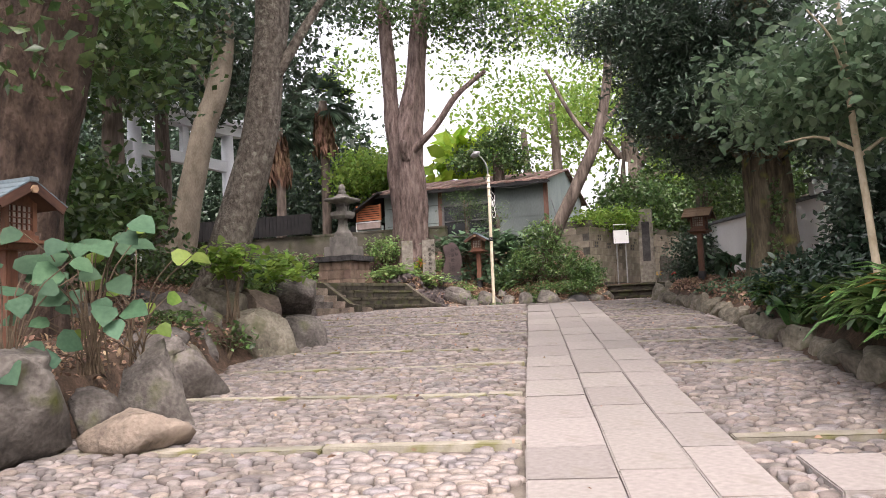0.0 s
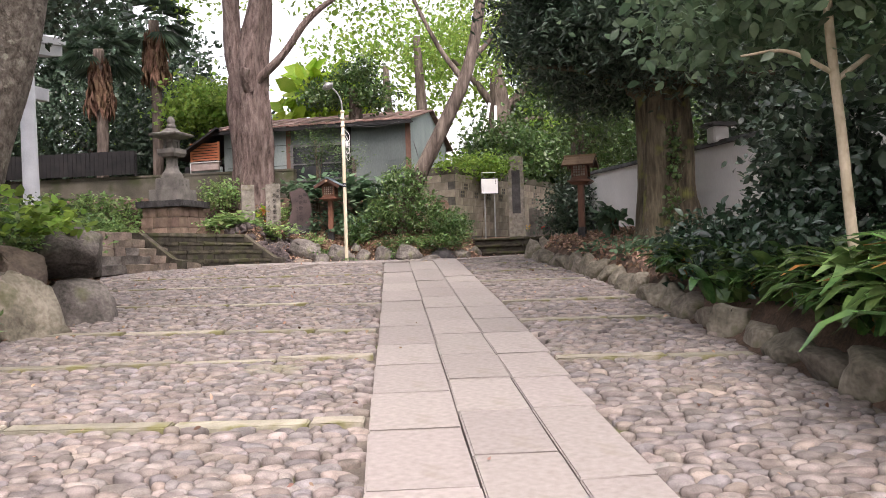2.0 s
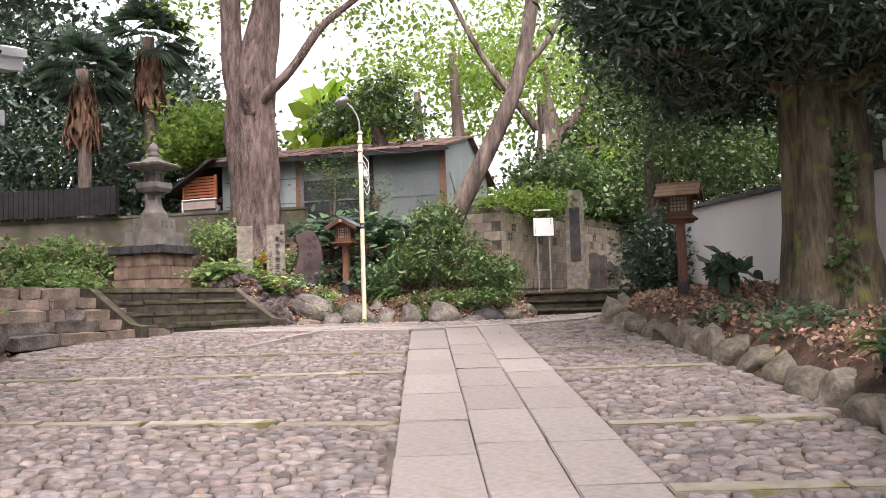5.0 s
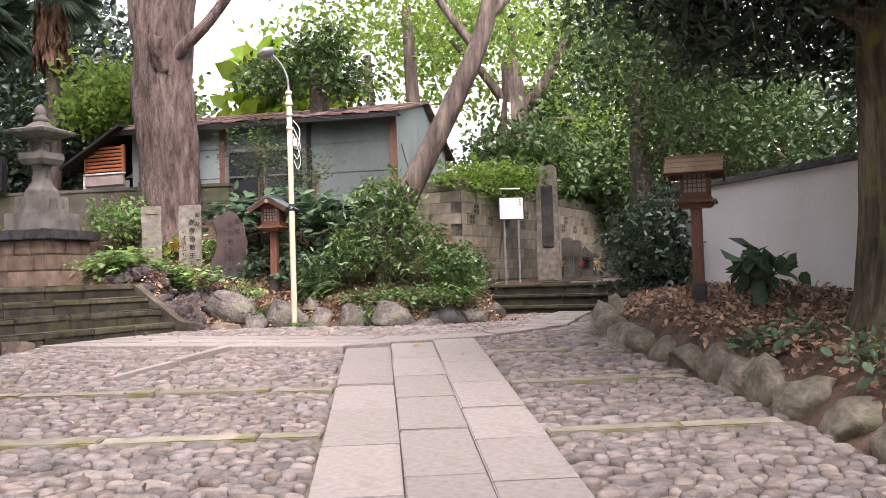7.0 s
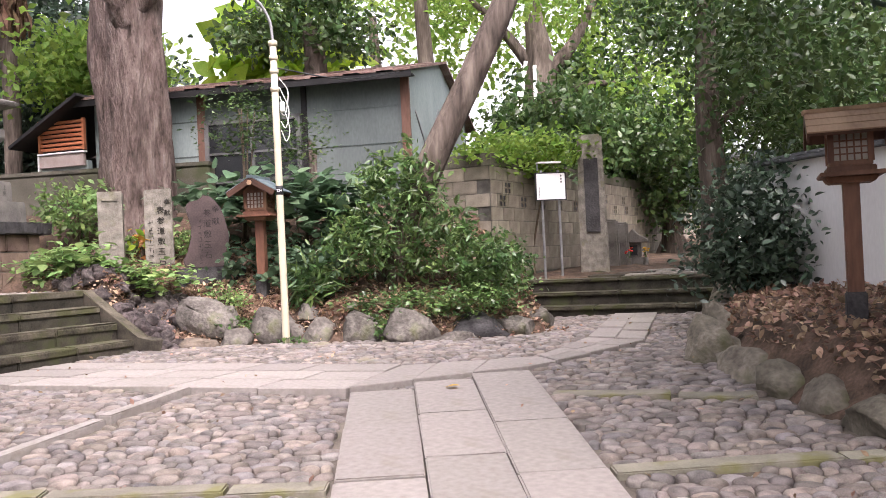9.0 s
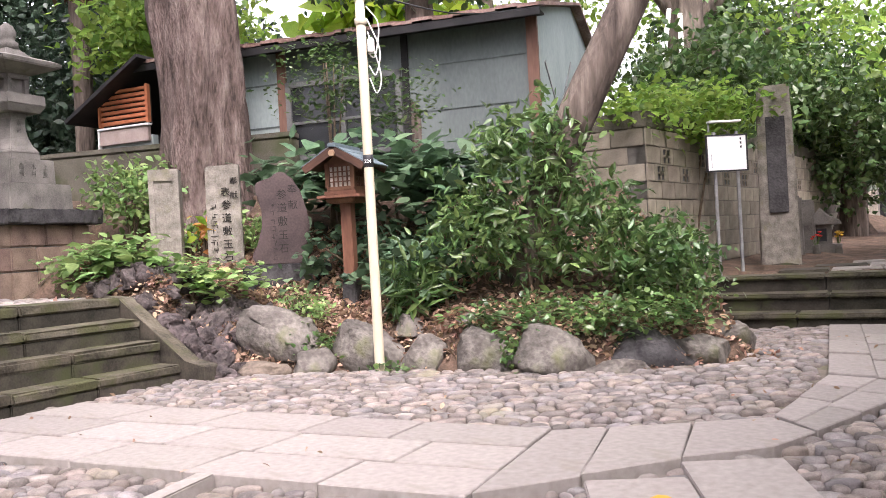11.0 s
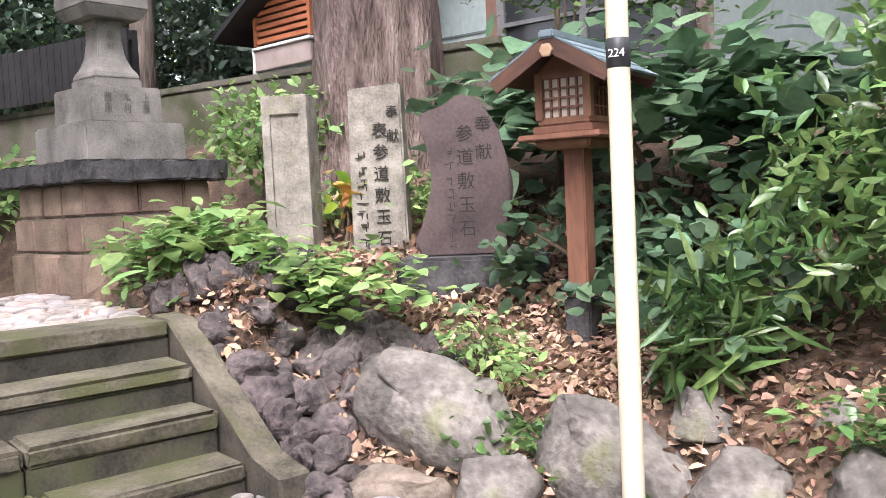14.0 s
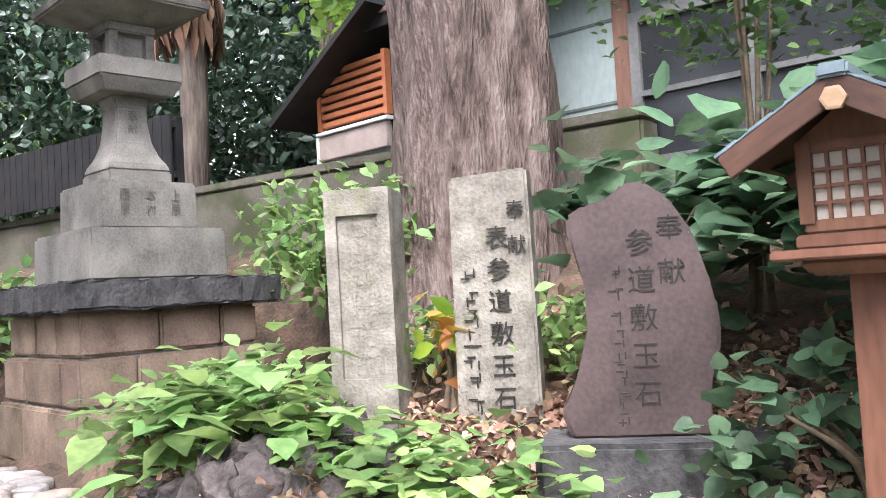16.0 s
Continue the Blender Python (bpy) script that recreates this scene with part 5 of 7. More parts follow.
def small_shrine():
    """A low stone shrine with a gabled roof, two slabs beside it and flower vases before it."""
    o = empty("stone_shrine", pose(4.08, 33.3, 2.66, 0, 0, -20), "small dark stone shrine with a gabled roof at the block wall", "shrine")
    part("plinth", box_bm(-0.2, 0.2, -0.16, 0.16, -0.1, 0.16, bevel=0.02), M_LANTERN_STONE, o)
    part("body", box_bm(-0.14, 0.14, -0.11, 0.11, 0.16, 0.44, bevel=0.012), M_LANTERN_STONE, o)
    # Thin black plate on the solid body, painting a hollow's shade.
    part("opening", box_bm(-0.07, 0.07, -0.114, -0.105, 0.2, 0.38, bevel=0.002), M_BLACK, o)
    bm = bmesh.new()
    prof = [(-0.27, 0.43), (-0.25, 0.49), (-0.1, 0.57), (0, 0.68), (0.1, 0.57), (0.25, 0.49), (0.27, 0.43)]
    a = [bm.verts.new((px, -0.18, pz)) for px, pz in prof]
    b = [bm.verts.new((px, 0.18, pz)) for px, pz in prof]
    bm.faces.new(a)
    bm.faces.new(list(reversed(b)))
    for k in range(len(prof)):
        j = (k + 1) % len(prof)
        bm.faces.new((a[k], b[k], b[j], a[j]))
    bmesh.ops.recalc_face_normals(bm, faces=list(bm.faces))
    bmesh.ops.bevel(bm, geom=list(bm.edges), offset=0.01, segments=1, affect="EDGES")
    part("roof", bm, M_LANTERN_STONE, o)
    for x, y, h, lab in ((3.62, 33.05, 0.86, "dark upright stone slab with worn carving"), (3.84, 33.2, 0.8, "dark upright stone slab with a worn top")):
        bm = box_bm(-0.13, 0.13, -0.07, 0.07, -0.1, h, bevel=0.03, taper=0.9)
        bmesh.ops.subdivide_edges(bm, edges=list(bm.edges), cuts=3, use_grid_fill=True)
        for v in bm.verts:
            v.co += Vector((noise.noise(v.co * 6), noise.noise(v.co * 6 + Vector((5, 0, 0))), noise.noise(v.co * 6 + Vector((0, 5, 0))))) * 0.02
        ob = obj_from("stone_slab", bm, M_LANTERN_STONE)
        ob.matrix_world = pose(x, y, 2.66, 0, 0, -22)
        tagged(ob, lab, "stone marker", "slabs beside the shrine")
    for k, (x, y, mat, lab) in enumerate(((3.88, 32.95, M_FLOWER_RED, "dark stone vase with red flowers"), (4.2, 33.0, L_YELLOW_DRY, "dark stone vase with yellow flowers"), (3.42, 32.95, L_YELLOW_DRY, "dark stone vase with yellow flowers"))):
        v = empty("flower_vase", pose(x, y, 2.66), lab, "vase", "vases before the shrine")
        bm = bmesh.new()
        lathe(bm, [(-0.08, 0.05), (0.0, 0.06), (0.12, 0.045), (0.16, 0.055), (0.165, 0.04), (0.14, 0.01)], 10)
        part("vase", bm, M_LANTERN_STONE, v, "", True)
        rr = random.Random(60 + k)
        for n in range(7):
            bm = bmesh.new()
            px, py, pz = rr.uniform(-0.08, 0.08), rr.uniform(-0.06, 0.06), rr.uniform(0.24, 0.34)
            tube(bm, [(0, 0, 0.13), (px * 0.5, py * 0.5, pz * 0.7), (px, py, pz)], [0.004, 0.004, 0.003], 4)
            st = part("stem", bm, M_STEM, v)
            bm = bmesh.new()
            lathe(bm, [(pz - 0.005, 0.006), (pz + 0.012, 0.03), (pz + 0.022, 0.024), (pz + 0.016, 0.004)], 7)
            for w in bm.verts:
                w.co += Vector((px, py, 0))
            part("flower", bm, mat, st)


small_shrine()
plaque_stele()
notice_board()
lamp_pole()


def overhead_wire(pts):
    bm = bmesh.new()
    ln = spline(pts, 8)
    tube(bm, ln, [0.008] * len(ln), 4)
    tagged(obj_from("overhead_wire", bm, M_BLACK), "thin black cable slung from the lamp pole to the house", "cable")


overhead_wire([(-1.54, 27.54, 5.2), (-0.8, 29.0, 5.35), (0.0, 30.5, 5.75)])


def torii():
    a, b = Vector((-10.0, 25.4)), Vector((-8.85, 28.7))
    d = (b - a).normalized()
    mid = (a + b) / 2
    m = Matrix.Translation((mid.x, mid.y, 2.6)) @ pose(0, 0, 0, 0, 0, math.degrees(math.atan2(d.y, d.x)))
    o = empty("torii", m, "pale grey torii gate with two beams", "gate")
    half = (b - a).length / 2
    for s in (-1, 1):
        bm = bmesh.new()
        tube(bm, [(s * (half + 0.12), 0, -0.3), (s * half, 0, 4.6)], [0.19, 0.165], 20)
        part("pillar", bm, M_TORII, o, "", True)
        part("base_ring", box_bm(s * (half + 0.12) - 0.3, s * (half + 0.12) + 0.3, -0.3, 0.3, -0.4, 0.35, bevel=0.04), M_CONCRETE, o)
    part("tie_beam", box_bm(-half - 0.65, half + 0.65, -0.09, 0.09, 3.55, 3.85, bevel=0.01), M_TORII, o)
    bm = bmesh.new()
    prof = [(-0.2, 0), (0.2, 0), (0.2, 0.24), (0.3, 0.26), (0.3, 0.42), (0, 0.52), (-0.3, 0.42), (-0.3, 0.26), (-0.2, 0.24)]
    prev = None
    for k in range(13):
        u = -1 + 2 * k / 12
        ring = [bm.verts.new((u * (half + 1.0), y, 4.55 + z + 0.16 * u ** 4)) for y, z in prof]
        if prev:
            for i in range(len(prof)):
                j = (i + 1) % len(prof)
                bm.faces.new((prev[i], prev[j], ring[j], ring[i]))
        else:
            bm.faces.new(list(reversed(ring)))
        prev = ring
    bm.faces.new(prev)
    part("top_beam", bm, M_TORII, o)
    part("centre_strut", box_bm(-0.12, 0.12, -0.06, 0.06, 3.85, 4.56), M_TORII, o)


torii()


# ---- boulders ----
def boulder(x, y, z, sx, sy, sz, rz, seed, mat=M_ROCK, label="rounded grey garden boulder", group="", sub=4, lumps=0.13, name="boulder", squash=4.2):
    o = obj_from(name, rock_bm(sx, sy, sz, seed, sub, lumps, 0, squash), mat, True)
    o.matrix_world = pose(x, y, z + sz * 0.36, 0, 0, rz)
    return tagged(o, label, "boulder", group)


def gz(x, y):
    return float(path_z(y))


# beside the lower approach
for i, (x, y, sx, sy, sz, rz, up, mat, lab) in enumerate([
    (-4.5, 11.1, 1.5, 1.1, 0.95, 12, 0, M_ROCK, "large dark layered boulder at the bed edge"),
    (-3.98, 11.75, 0.5, 0.35, 0.62, 10, 0, M_ROCK, "dark flat-topped stone wedged between two boulders"),
    (-3.68, 12.12, 0.68, 0.55, 0.92, 12, 0, M_ROCK, "upright cracked grey boulder beside the path"),
    (-3.52, 11.38, 0.88, 0.55, 0.4, 14, 0, M_ROCK_BROWN, "low flat-topped tan boulder"),
    (-4.28, 13.62, 1.2, 1.1, 0.9, -14, 0, M_ROCK, "long grey boulder lying in the bed edge"),
    (-4.75, 14.7, 0.7, 0.6, 0.3, 20, 0.42, M_ROCK, "low smooth grey stone in the bed"),
    (-4.95, 16.05, 0.62, 0.5, 0.5, 8, 0.32, M_ROCK_BROWN, "squarish brown boulder in the bed"),
    (-4.42, 16.85, 1.3, 1.05, 0.98, 14, 0, M_ROCK_OLIVE, "mossy yellow-green boulder under ferns"),
    (-4.05, 17.95, 0.78, 1.0, 0.74, 10, 0, M_ROCK, "grey lichened boulder at the bend"),
    (-4.2, 18.2, 1.05, 1.2, 0.86, 35, 0.5, M_ROCK, "round grey boulder heaped on the others"),
    (-4.85, 16.95, 1.05, 0.8, 0.6, 30, 0.55, M_ROCK_OLIVE, "dark mossy boulder under the leaning trunk"),
    (-4.5, 17.3, 0.6, 0.6, 0.55, 60, 0.5, M_ROCK_BROWN, "reddish stone wedged into the heap"),
    (-4.85, 15.85, 0.95, 0.8, 0.7, 10, 0, M_ROCK, "dark boulder at the foot of the heap"),
    (-4.75, 15.0, 0.9, 0.9, 0.7, 30, 0, M_ROCK_OLIVE, "dull mossy boulder beside the heap"),
    (-5.3, 16.4, 1.5, 0.6, 0.7, 6, 0.4, M_ROCK, "low rock ledge in the bed"),
    (-4.75, 19.2, 0.85, 0.9, 0.6, 10, 0.4, M_ROCK, "grey boulder half under ferns"),
    (-4.5, 18.9, 0.6, 0.8, 0.6, 0, 0, M_ROCK, "grey boulder at the foot of the heap"),
    (-5.0, 20.2, 0.6, 0.8, 0.6, -20, 0, M_ROCK, "rounded grey boulder among herbs"),
    (-5.3, 21.2, 0.6, 0.7, 0.6, -20, 0, M_ROCK, "rounded grey boulder among herbs"),
    (-5.75, 22.6, 0.8, 0.8, 0.85, 30, 0, M_ROCK, "big egg-shaped grey boulder"),
    (-6.1, 15.2, 1.4, 0.5, 0.6, 20, 0.5, M_ROCK, "low rock ledge in the bed"),
    (-6.3, 17.6, 1.2, 0.5, 0.6, 10, 0.5, M_ROCK, "low rock ledge in the bed"),
    (-4.75, 9.3, 0.9, 1.0, 0.7, 0, 0, M_ROCK, "large grey boulder beside the path"),
    (-4.75, 7.9, 0.9, 1.1, 0.7, 20, 0, M_ROCK, "large grey boulder beside the path"),
]):
    boulder(x, y, gz(x, y) - 0.05 + up, sx, sy, sz, rz, 200 + i, mat, lab, "boulders along the tree bed")
rr = random.Random(44)
y = 8.0
i = 0
while y < 24.6:
    ln = rr.uniform(0.42, 0.75)
    x = float(np.interp(y + ln / 2, RIGHT_Y, RIGHT_X)) + 0.22
    boulder(x, y + ln / 2, gz(x, y) - 0.06, rr.uniform(0.36, 0.52), ln * 1.08, rr.uniform(0.3, 0.5), rr.uniform(-15, 15), 300 + i, M_ROCK_OLIVE, "rounded grey-brown boulder edging the bed", "boulders along the litter bed", 3, 0.25, squash=2.5)
    y += ln * 0.93
    i += 1
boulder(2.2, 24.75, 2.03, 0.5, 0.48, 0.52, 0, 391, M_ROCK_OLIVE, "upright mossy boulder at the corner of the bed", "boulders along the litter bed", 3, 0.2, squash=2.4)
for i, (x, y, sx, sy, sz) in enumerate([(2.55, 25.4, 0.5, 0.5, 0.55), (2.95, 26.3, 0.55, 0.5, 0.5), (3.35, 27.3, 0.6, 0.6, 0.55), (3.8, 28.4, 0.6, 0.6, 0.7)]):
    boulder(x, y, 2.06, sx, sy, sz, 20 * i, 395 + i, M_ROCK_OLIVE, "rounded boulder at the foot of the bed", "boulders along the litter bed", 3, 0.2, squash=2.5)
# border stones of the bank: centre, foot height, width, depth, height
for i, (x, y, z, w, d, h, mat, lab) in enumerate([
    (-2.46, 28.0, 2.2, 0.98, 0.55, 0.56, M_ROCK, "pale hollowed boulder on the upper tier"), (-2.62, 27.78, 2.04, 0.6, 0.36, 0.26, M_ROCK_BROWN, "small reddish boulder edging the bank"),
    (-2.14, 27.76, 2.04, 0.46, 0.4, 0.36, M_ROCK, "small round boulder edging the bank"), (-1.76, 27.96, 2.04, 0.8, 0.55, 0.68, M_ROCK, "cracked mossy boulder beside the lamp pole"),
    (-1.16, 27.75, 2.04, 0.5, 0.42, 0.5, M_ROCK, "grey angular boulder edging the bank"), (-0.7, 27.52, 2.04, 0.54, 0.45, 0.54, M_ROCK, "grey angular boulder edging the bank"),
    (-0.18, 27.28, 2.04, 0.74, 0.48, 0.5, M_ROCK, "wide tan-grey boulder edging the bank"), (0.56, 27.5, 2.04, 0.76, 0.5, 0.5, M_STELE_DARK, "dark bluish boulder with a hollow"),
    (0.27, 27.06, 2.04, 0.66, 0.26, 0.2, M_ROCK, "low flat stone before the border"), (-0.52, 27.13, 2.04, 0.42, 0.2, 0.12, M_ROCK, "low flat stone before the border"),
    (1.02, 27.45, 2.05, 0.52, 0.42, 0.38, M_ROCK, "low grey boulder edging the bank"), (1.34, 27.75, 2.06, 0.46, 0.42, 0.46, M_ROCK, "grey boulder by the upper steps"),
    (-0.84, 28.0, 2.32, 0.32, 0.28, 0.26, M_ROCK, "small half-buried stone in the bank"), (-0.22, 27.82, 2.38, 0.36, 0.28, 0.2, M_ROCK, "small half-buried stone in the bank"), (-1.35, 28.05, 2.36, 0.3, 0.28, 0.25, M_ROCK, "small half-buried stone in the bank"), (0.15, 27.72, 2.3, 0.34, 0.3, 0.24, M_ROCK, "small half-buried stone in the bank"), (-2.78, 27.62, 2.04, 0.26, 0.24, 0.18, M_LAVA, "small dark stone at the stair foot")]):
    boulder(x, y, z, w, d, h, rr.uniform(-8, 8), 420 + i, mat, lab, "border stones of the bank")
# lava stones down the stair kerb
for i in range(84):
    u = ((i % 14) + rr.uniform(0.1, 0.9)) / 14
    s = 0.26 + 0.16 * (i // 14) + rr.uniform(-0.06, 0.06)
    n = -0.3 + u * 1.75
    x, yv = STAIR_C[0] + STAIR_N[0] * n + STAIR_D[0] * s, STAIR_C[1] + STAIR_N[1] * n + STAIR_D[1] * s
    q = rr.uniform(0.14, 0.26)
    o = obj_from("lava_stone", rock_bm(q * 1.2, q, q, 500 + i, 3, 0.5, 0.35, 2.0), M_LAVA, True)
    o.matrix_world = pose(x, yv, max(float(ground_z(x, yv)), 2.12 + 0.66 * min(u * 1.3, 1.0) * max(0.0, 1.0 - (s - 0.26) * 0.7)) + 0.02, 0, 0, rr.uniform(0, 180))
    tagged(o, "dark pitted lava stone heaped beside the stair", "lava stone", "lava stones beside the stairs")


# ---- trees ----
G0 = ground_z


def gzz(x, y):
    return float(G0(np.array(x), np.array(y)))


tree("tree", "thick old broad-leaved tree with knobbly brown trunk", [(-5.95, 13.6, 1.7), (-5.78, 13.6, 2.8), (-5.55, 13.6, 4.2), (-5.35, 13.7, 6.5), (-5.2, 13.8, 9.5)], [0.62, 0.5, 0.47, 0.45, 0.3],
     [([(-5.2, 13.7, 5.2), (-4.2, 13.2, 5.7), (-3.3, 12.8, 6.6)], 0.13, 0.05)],
     [(-5.0, 12.3, 5.0, 1.3, 1.2, 0.9), (-6.4, 14.0, 6.5, 2.0, 2.0, 1.5), (-5.4, 15.0, 7.5, 2.2, 2.2, 1.2), (-4.2, 13.6, 7.6, 1.8, 2.0, 1.0)], 560, 14, 0.15, M_BARK_KNOB, L_MID, rough=0.3, sides=26)
tree("tree", "leaning mossy trunk with lichen spotted bark", [(-5.3, 17.3, 1.7), (-4.98, 17.3, 2.6), (-4.68, 17.3, 3.6), (-4.4, 17.3, 4.52), (-4.24, 17.35, 5.6), (-4.16, 17.4, 6.6), (-4.1, 17.5, 10)], [0.5, 0.32, 0.27, 0.25, 0.24, 0.24, 0.15],
     [([(-4.14, 17.3, 5.4), (-3.6, 17.4, 6.3), (-3.0, 17.6, 7.3)], 0.09, 0.03)],
     # The second blob hangs unseen over the path, added to shade it.
     [(-3.4, 17.6, 10.0, 2.6, 2.6, 1.2), (-1.6, 13.0, 10.8, 2.6, 2.6, 0.9), (-6.0, 18.0, 7.6, 1.6, 1.6, 1.3)], 700, 12, 0.15, M_BARK_MOSS, L_DARK)
tree("tree", "slender pale leaning tree behind the gate bushes", [(-7.6, 22, 2.9), (-7.3, 22, 4.4), (-6.98, 22, 5.8), (-6.55, 22, 7.2), (-6.5, 22.1, 10)], [0.33, 0.25, 0.23, 0.21, 0.14],
     [([(-6.6, 22, 6.3), (-7.2, 22.2, 7.2), (-8.0, 22.4, 8)], 0.1, 0.04)],
     [(-6.6, 22.5, 9.0, 2.4, 2.2, 1.5), (-8.5, 22.5, 8.0, 2.0, 2.0, 1.4), (-6.4, 23.8, 7.0, 1.2, 1.2, 0.55)], 850, 12, 0.17, M_BARK_TAN, L_DARK)
tree("tree", "very tall double-stemmed tree with reddish fissured bark", [(-4.12, 31.15, 3.0), (-4.12, 31.15, 3.9), (-4.1, 31.15, 5.4), (-4.1, 31.15, 7.3), (-3.75, 31.2, 9.2), (-3.5, 31.3, 12)], [0.75, 0.55, 0.5, 0.46, 0.27, 0.2],
     [([(-4.3, 31.1, 6.2), (-4.5, 31.1, 7.6), (-4.55, 31.1, 9.2), (-4.7, 31.1, 12)], 0.3, 0.18),
      ([(-3.9, 30.9, 6.9), (-3.2, 30.7, 7.5), (-2.5, 30.6, 8.4), (-1.6, 30.6, 9.1)], 0.13, 0.06),
      ([(-4.05, 30.7, 6.6), (-4.15, 30.5, 6.95), (-4.1, 30.45, 7.15)], 0.13, 0.1)],
     [(-3.8, 31, 12.2, 3.4, 2.6, 1.6), (-1.5, 31, 10.8, 2.0, 1.8, 0.9)], 900, 12, 0.16, M_BARK_RED, L_MID, rough=0.34, sides=40)
tree("tree", "leaning grey tree growing out of the shrubs", [(-0.35, 28.75, 2.5), (-0.1, 28.6, 3.4), (0.2, 28.45, 4.15), (0.85, 28.45, 5.4), (1.4, 28.5, 6.6), (1.75, 28.7, 8.2), (1.9, 29, 10)], [0.26, 0.19, 0.17, 0.155, 0.14, 0.125, 0.09],
     [([(1.3, 28.5, 6.3), (0.7, 28.6, 7.2), (0.1, 28.8, 8.5)], 0.08, 0.04), ([(1.5, 28.5, 6.8), (2.1, 28.6, 7.5), (2.6, 28.8, 8.6)], 0.07, 0.03)],
     [(1.6, 29.4, 10.4, 2.4, 2.2, 1.3), (2.6, 29.6, 8.8, 1.0, 1.0, 0.6)], 600, 10, 0.14, M_BARK, L_LIGHT)
tree("tree", "broad evergreen with fluted brown trunk and dark drooping boughs", [(3.7, 21.2, 1.9), (3.7, 21.2, 2.5), (3.7, 21.2, 3.2), (3.65, 21.2, 4.6), (3.6, 21.2, 7), (3.5, 21.2, 10)], [0.72, 0.5, 0.42, 0.39, 0.33, 0.2],
     [([(3.6, 21.2, 4.4), (2.5, 21.1, 4.9), (1.6, 21.2, 5.0)], 0.11, 0.03), ([(3.5, 21.1, 4.3), (4.2, 20.4, 4.7), (4.9, 20.0, 4.6)], 0.1, 0.03), ([(3.6, 21.1, 4.9), (3.0, 20.2, 5.4), (2.6, 19.4, 5.6)], 0.09, 0.03)],
     [(2.5, 21.3, 5.4, 1.1, 1.3, 0.85), (3.2, 20.4, 5.4, 1.3, 1.2, 0.9), (4.5, 20.8, 5.4, 1.1, 1.3, 1.0), (2.3, 22.6, 6.5, 1.1, 1.3, 0.8), (3.1, 22.2, 5.1, 1.0, 1.1, 0.7), (3.0, 21, 7.5, 1.9, 2.0, 1.4), (2.0, 20.8, 6.5, 0.9, 1.2, 0.7), (1.7, 21.4, 5.5, 0.5, 0.7, 0.35), (2.6, 19.6, 5.5, 0.6, 0.6, 0.4), (4.0, 19.7, 4.9, 0.6, 0.6, 0.45), (4.4, 22.8, 5.6, 1.0, 1.1, 0.7), (3.2, 23.4, 6.4, 1.2, 1.0, 0.7), (1.3, 21.6, 7.2, 1.0, 1.0, 0.5)], 4600, 18, 0.112, M_BARK_OLIVE, L_DARK, rough=0.22, sides=28, spread=0.17, flat=0.5, shape=(LEAF_OVAL[0] * np.array([0.6, 1.1, 1]), LEAF_OVAL[1]))
tree("sapling", "thin pale-barked sapling with broad green leaves", [(2.74, 14.05, 1.45), (2.65, 14.05, 2.23), (2.6, 14.05, 2.9), (2.53, 14.03, 3.6), (2.46, 13.95, 4.3), (2.4, 13.9, 5.2)], [0.042, 0.038, 0.035, 0.032, 0.027, 0.02],
     [([(2.56, 14.05, 3.35), (2.2, 14.0, 3.5), (1.85, 13.95, 3.46)], 0.02, 0.008), ([(2.57, 14.05, 3.3), (3.0, 14.1, 3.6), (3.5, 14.3, 3.95)], 0.022, 0.008), ([(2.5, 14.0, 3.9), (2.2, 13.5, 4.3), (1.9, 13.2, 4.5)], 0.018, 0.007)],
     [(2.55, 14.1, 4.15, 0.85, 0.9, 0.6), (2.1, 14.5, 4.0, 0.6, 0.6, 0.4), (3.3, 14.1, 3.9, 0.85, 0.9, 0.7), (3.0, 13.5, 4.3, 0.7, 0.7, 0.55), (2.3, 15.2, 4.2, 0.8, 0.9, 0.5)], 520, 9, 0.13, M_BARK_PALE, L_SAP, spread=0.22, shape=LEAF_OVAL)
tree("tree", "dark thick trunk leaning beside the plaster wall", [(5.0, 14.7, 1.6), (4.9, 14.7, 2.6), (4.72, 14.6, 4.0), (4.45, 14.4, 5.6), (4.2, 14.2, 8.0), (4.0, 14.0, 10.0)], [0.4, 0.3, 0.26, 0.24, 0.2, 0.13],
     [([(4.4, 14.4, 6.0), (3.2, 13.2, 7.6), (2.2, 12.0, 8.6)], 0.12, 0.04)],
     # Both blobs are an unseen crown, added to darken the ground below.
     [(3.4, 13.4, 9.6, 2.6, 3.2, 1.2), (2.6, 10.6, 9.4, 2.2, 2.4, 1.0)], 900, 12, 0.15, M_BARK, L_DARK)
tree("tree", "old pruned tree held up by pale props", [(3.3, 38, 3.4), (3.25, 38, 5.5), (3.4, 38, 7.2), (3.3, 38, 8.6)], [0.55, 0.42, 0.36, 0.2],
     [([(3.4, 38, 7), (4.3, 38, 8), (5.0, 38, 9.4)], 0.2, 0.08), ([(3.3, 38, 7.2), (2.5, 38, 8.3), (1.8, 38, 9)], 0.17, 0.06), ([(3.3, 38, 6.2), (4.2, 37.9, 6.8), (5.2, 37.8, 6.9)], 0.14, 0.05), ([(3.3, 38, 8), (3.4, 38, 9.3), (2.9, 38, 10.4)], 0.14, 0.05)],
     [(3.4, 38.2, 10.2, 3.0, 2.0, 1.6), (1.4, 38, 9.4, 1.6, 1.6, 0.8), (5.4, 38, 8.8, 1.6, 1.6, 0.9)], 520, 9, 0.17, M_BARK, L_LIGHT)
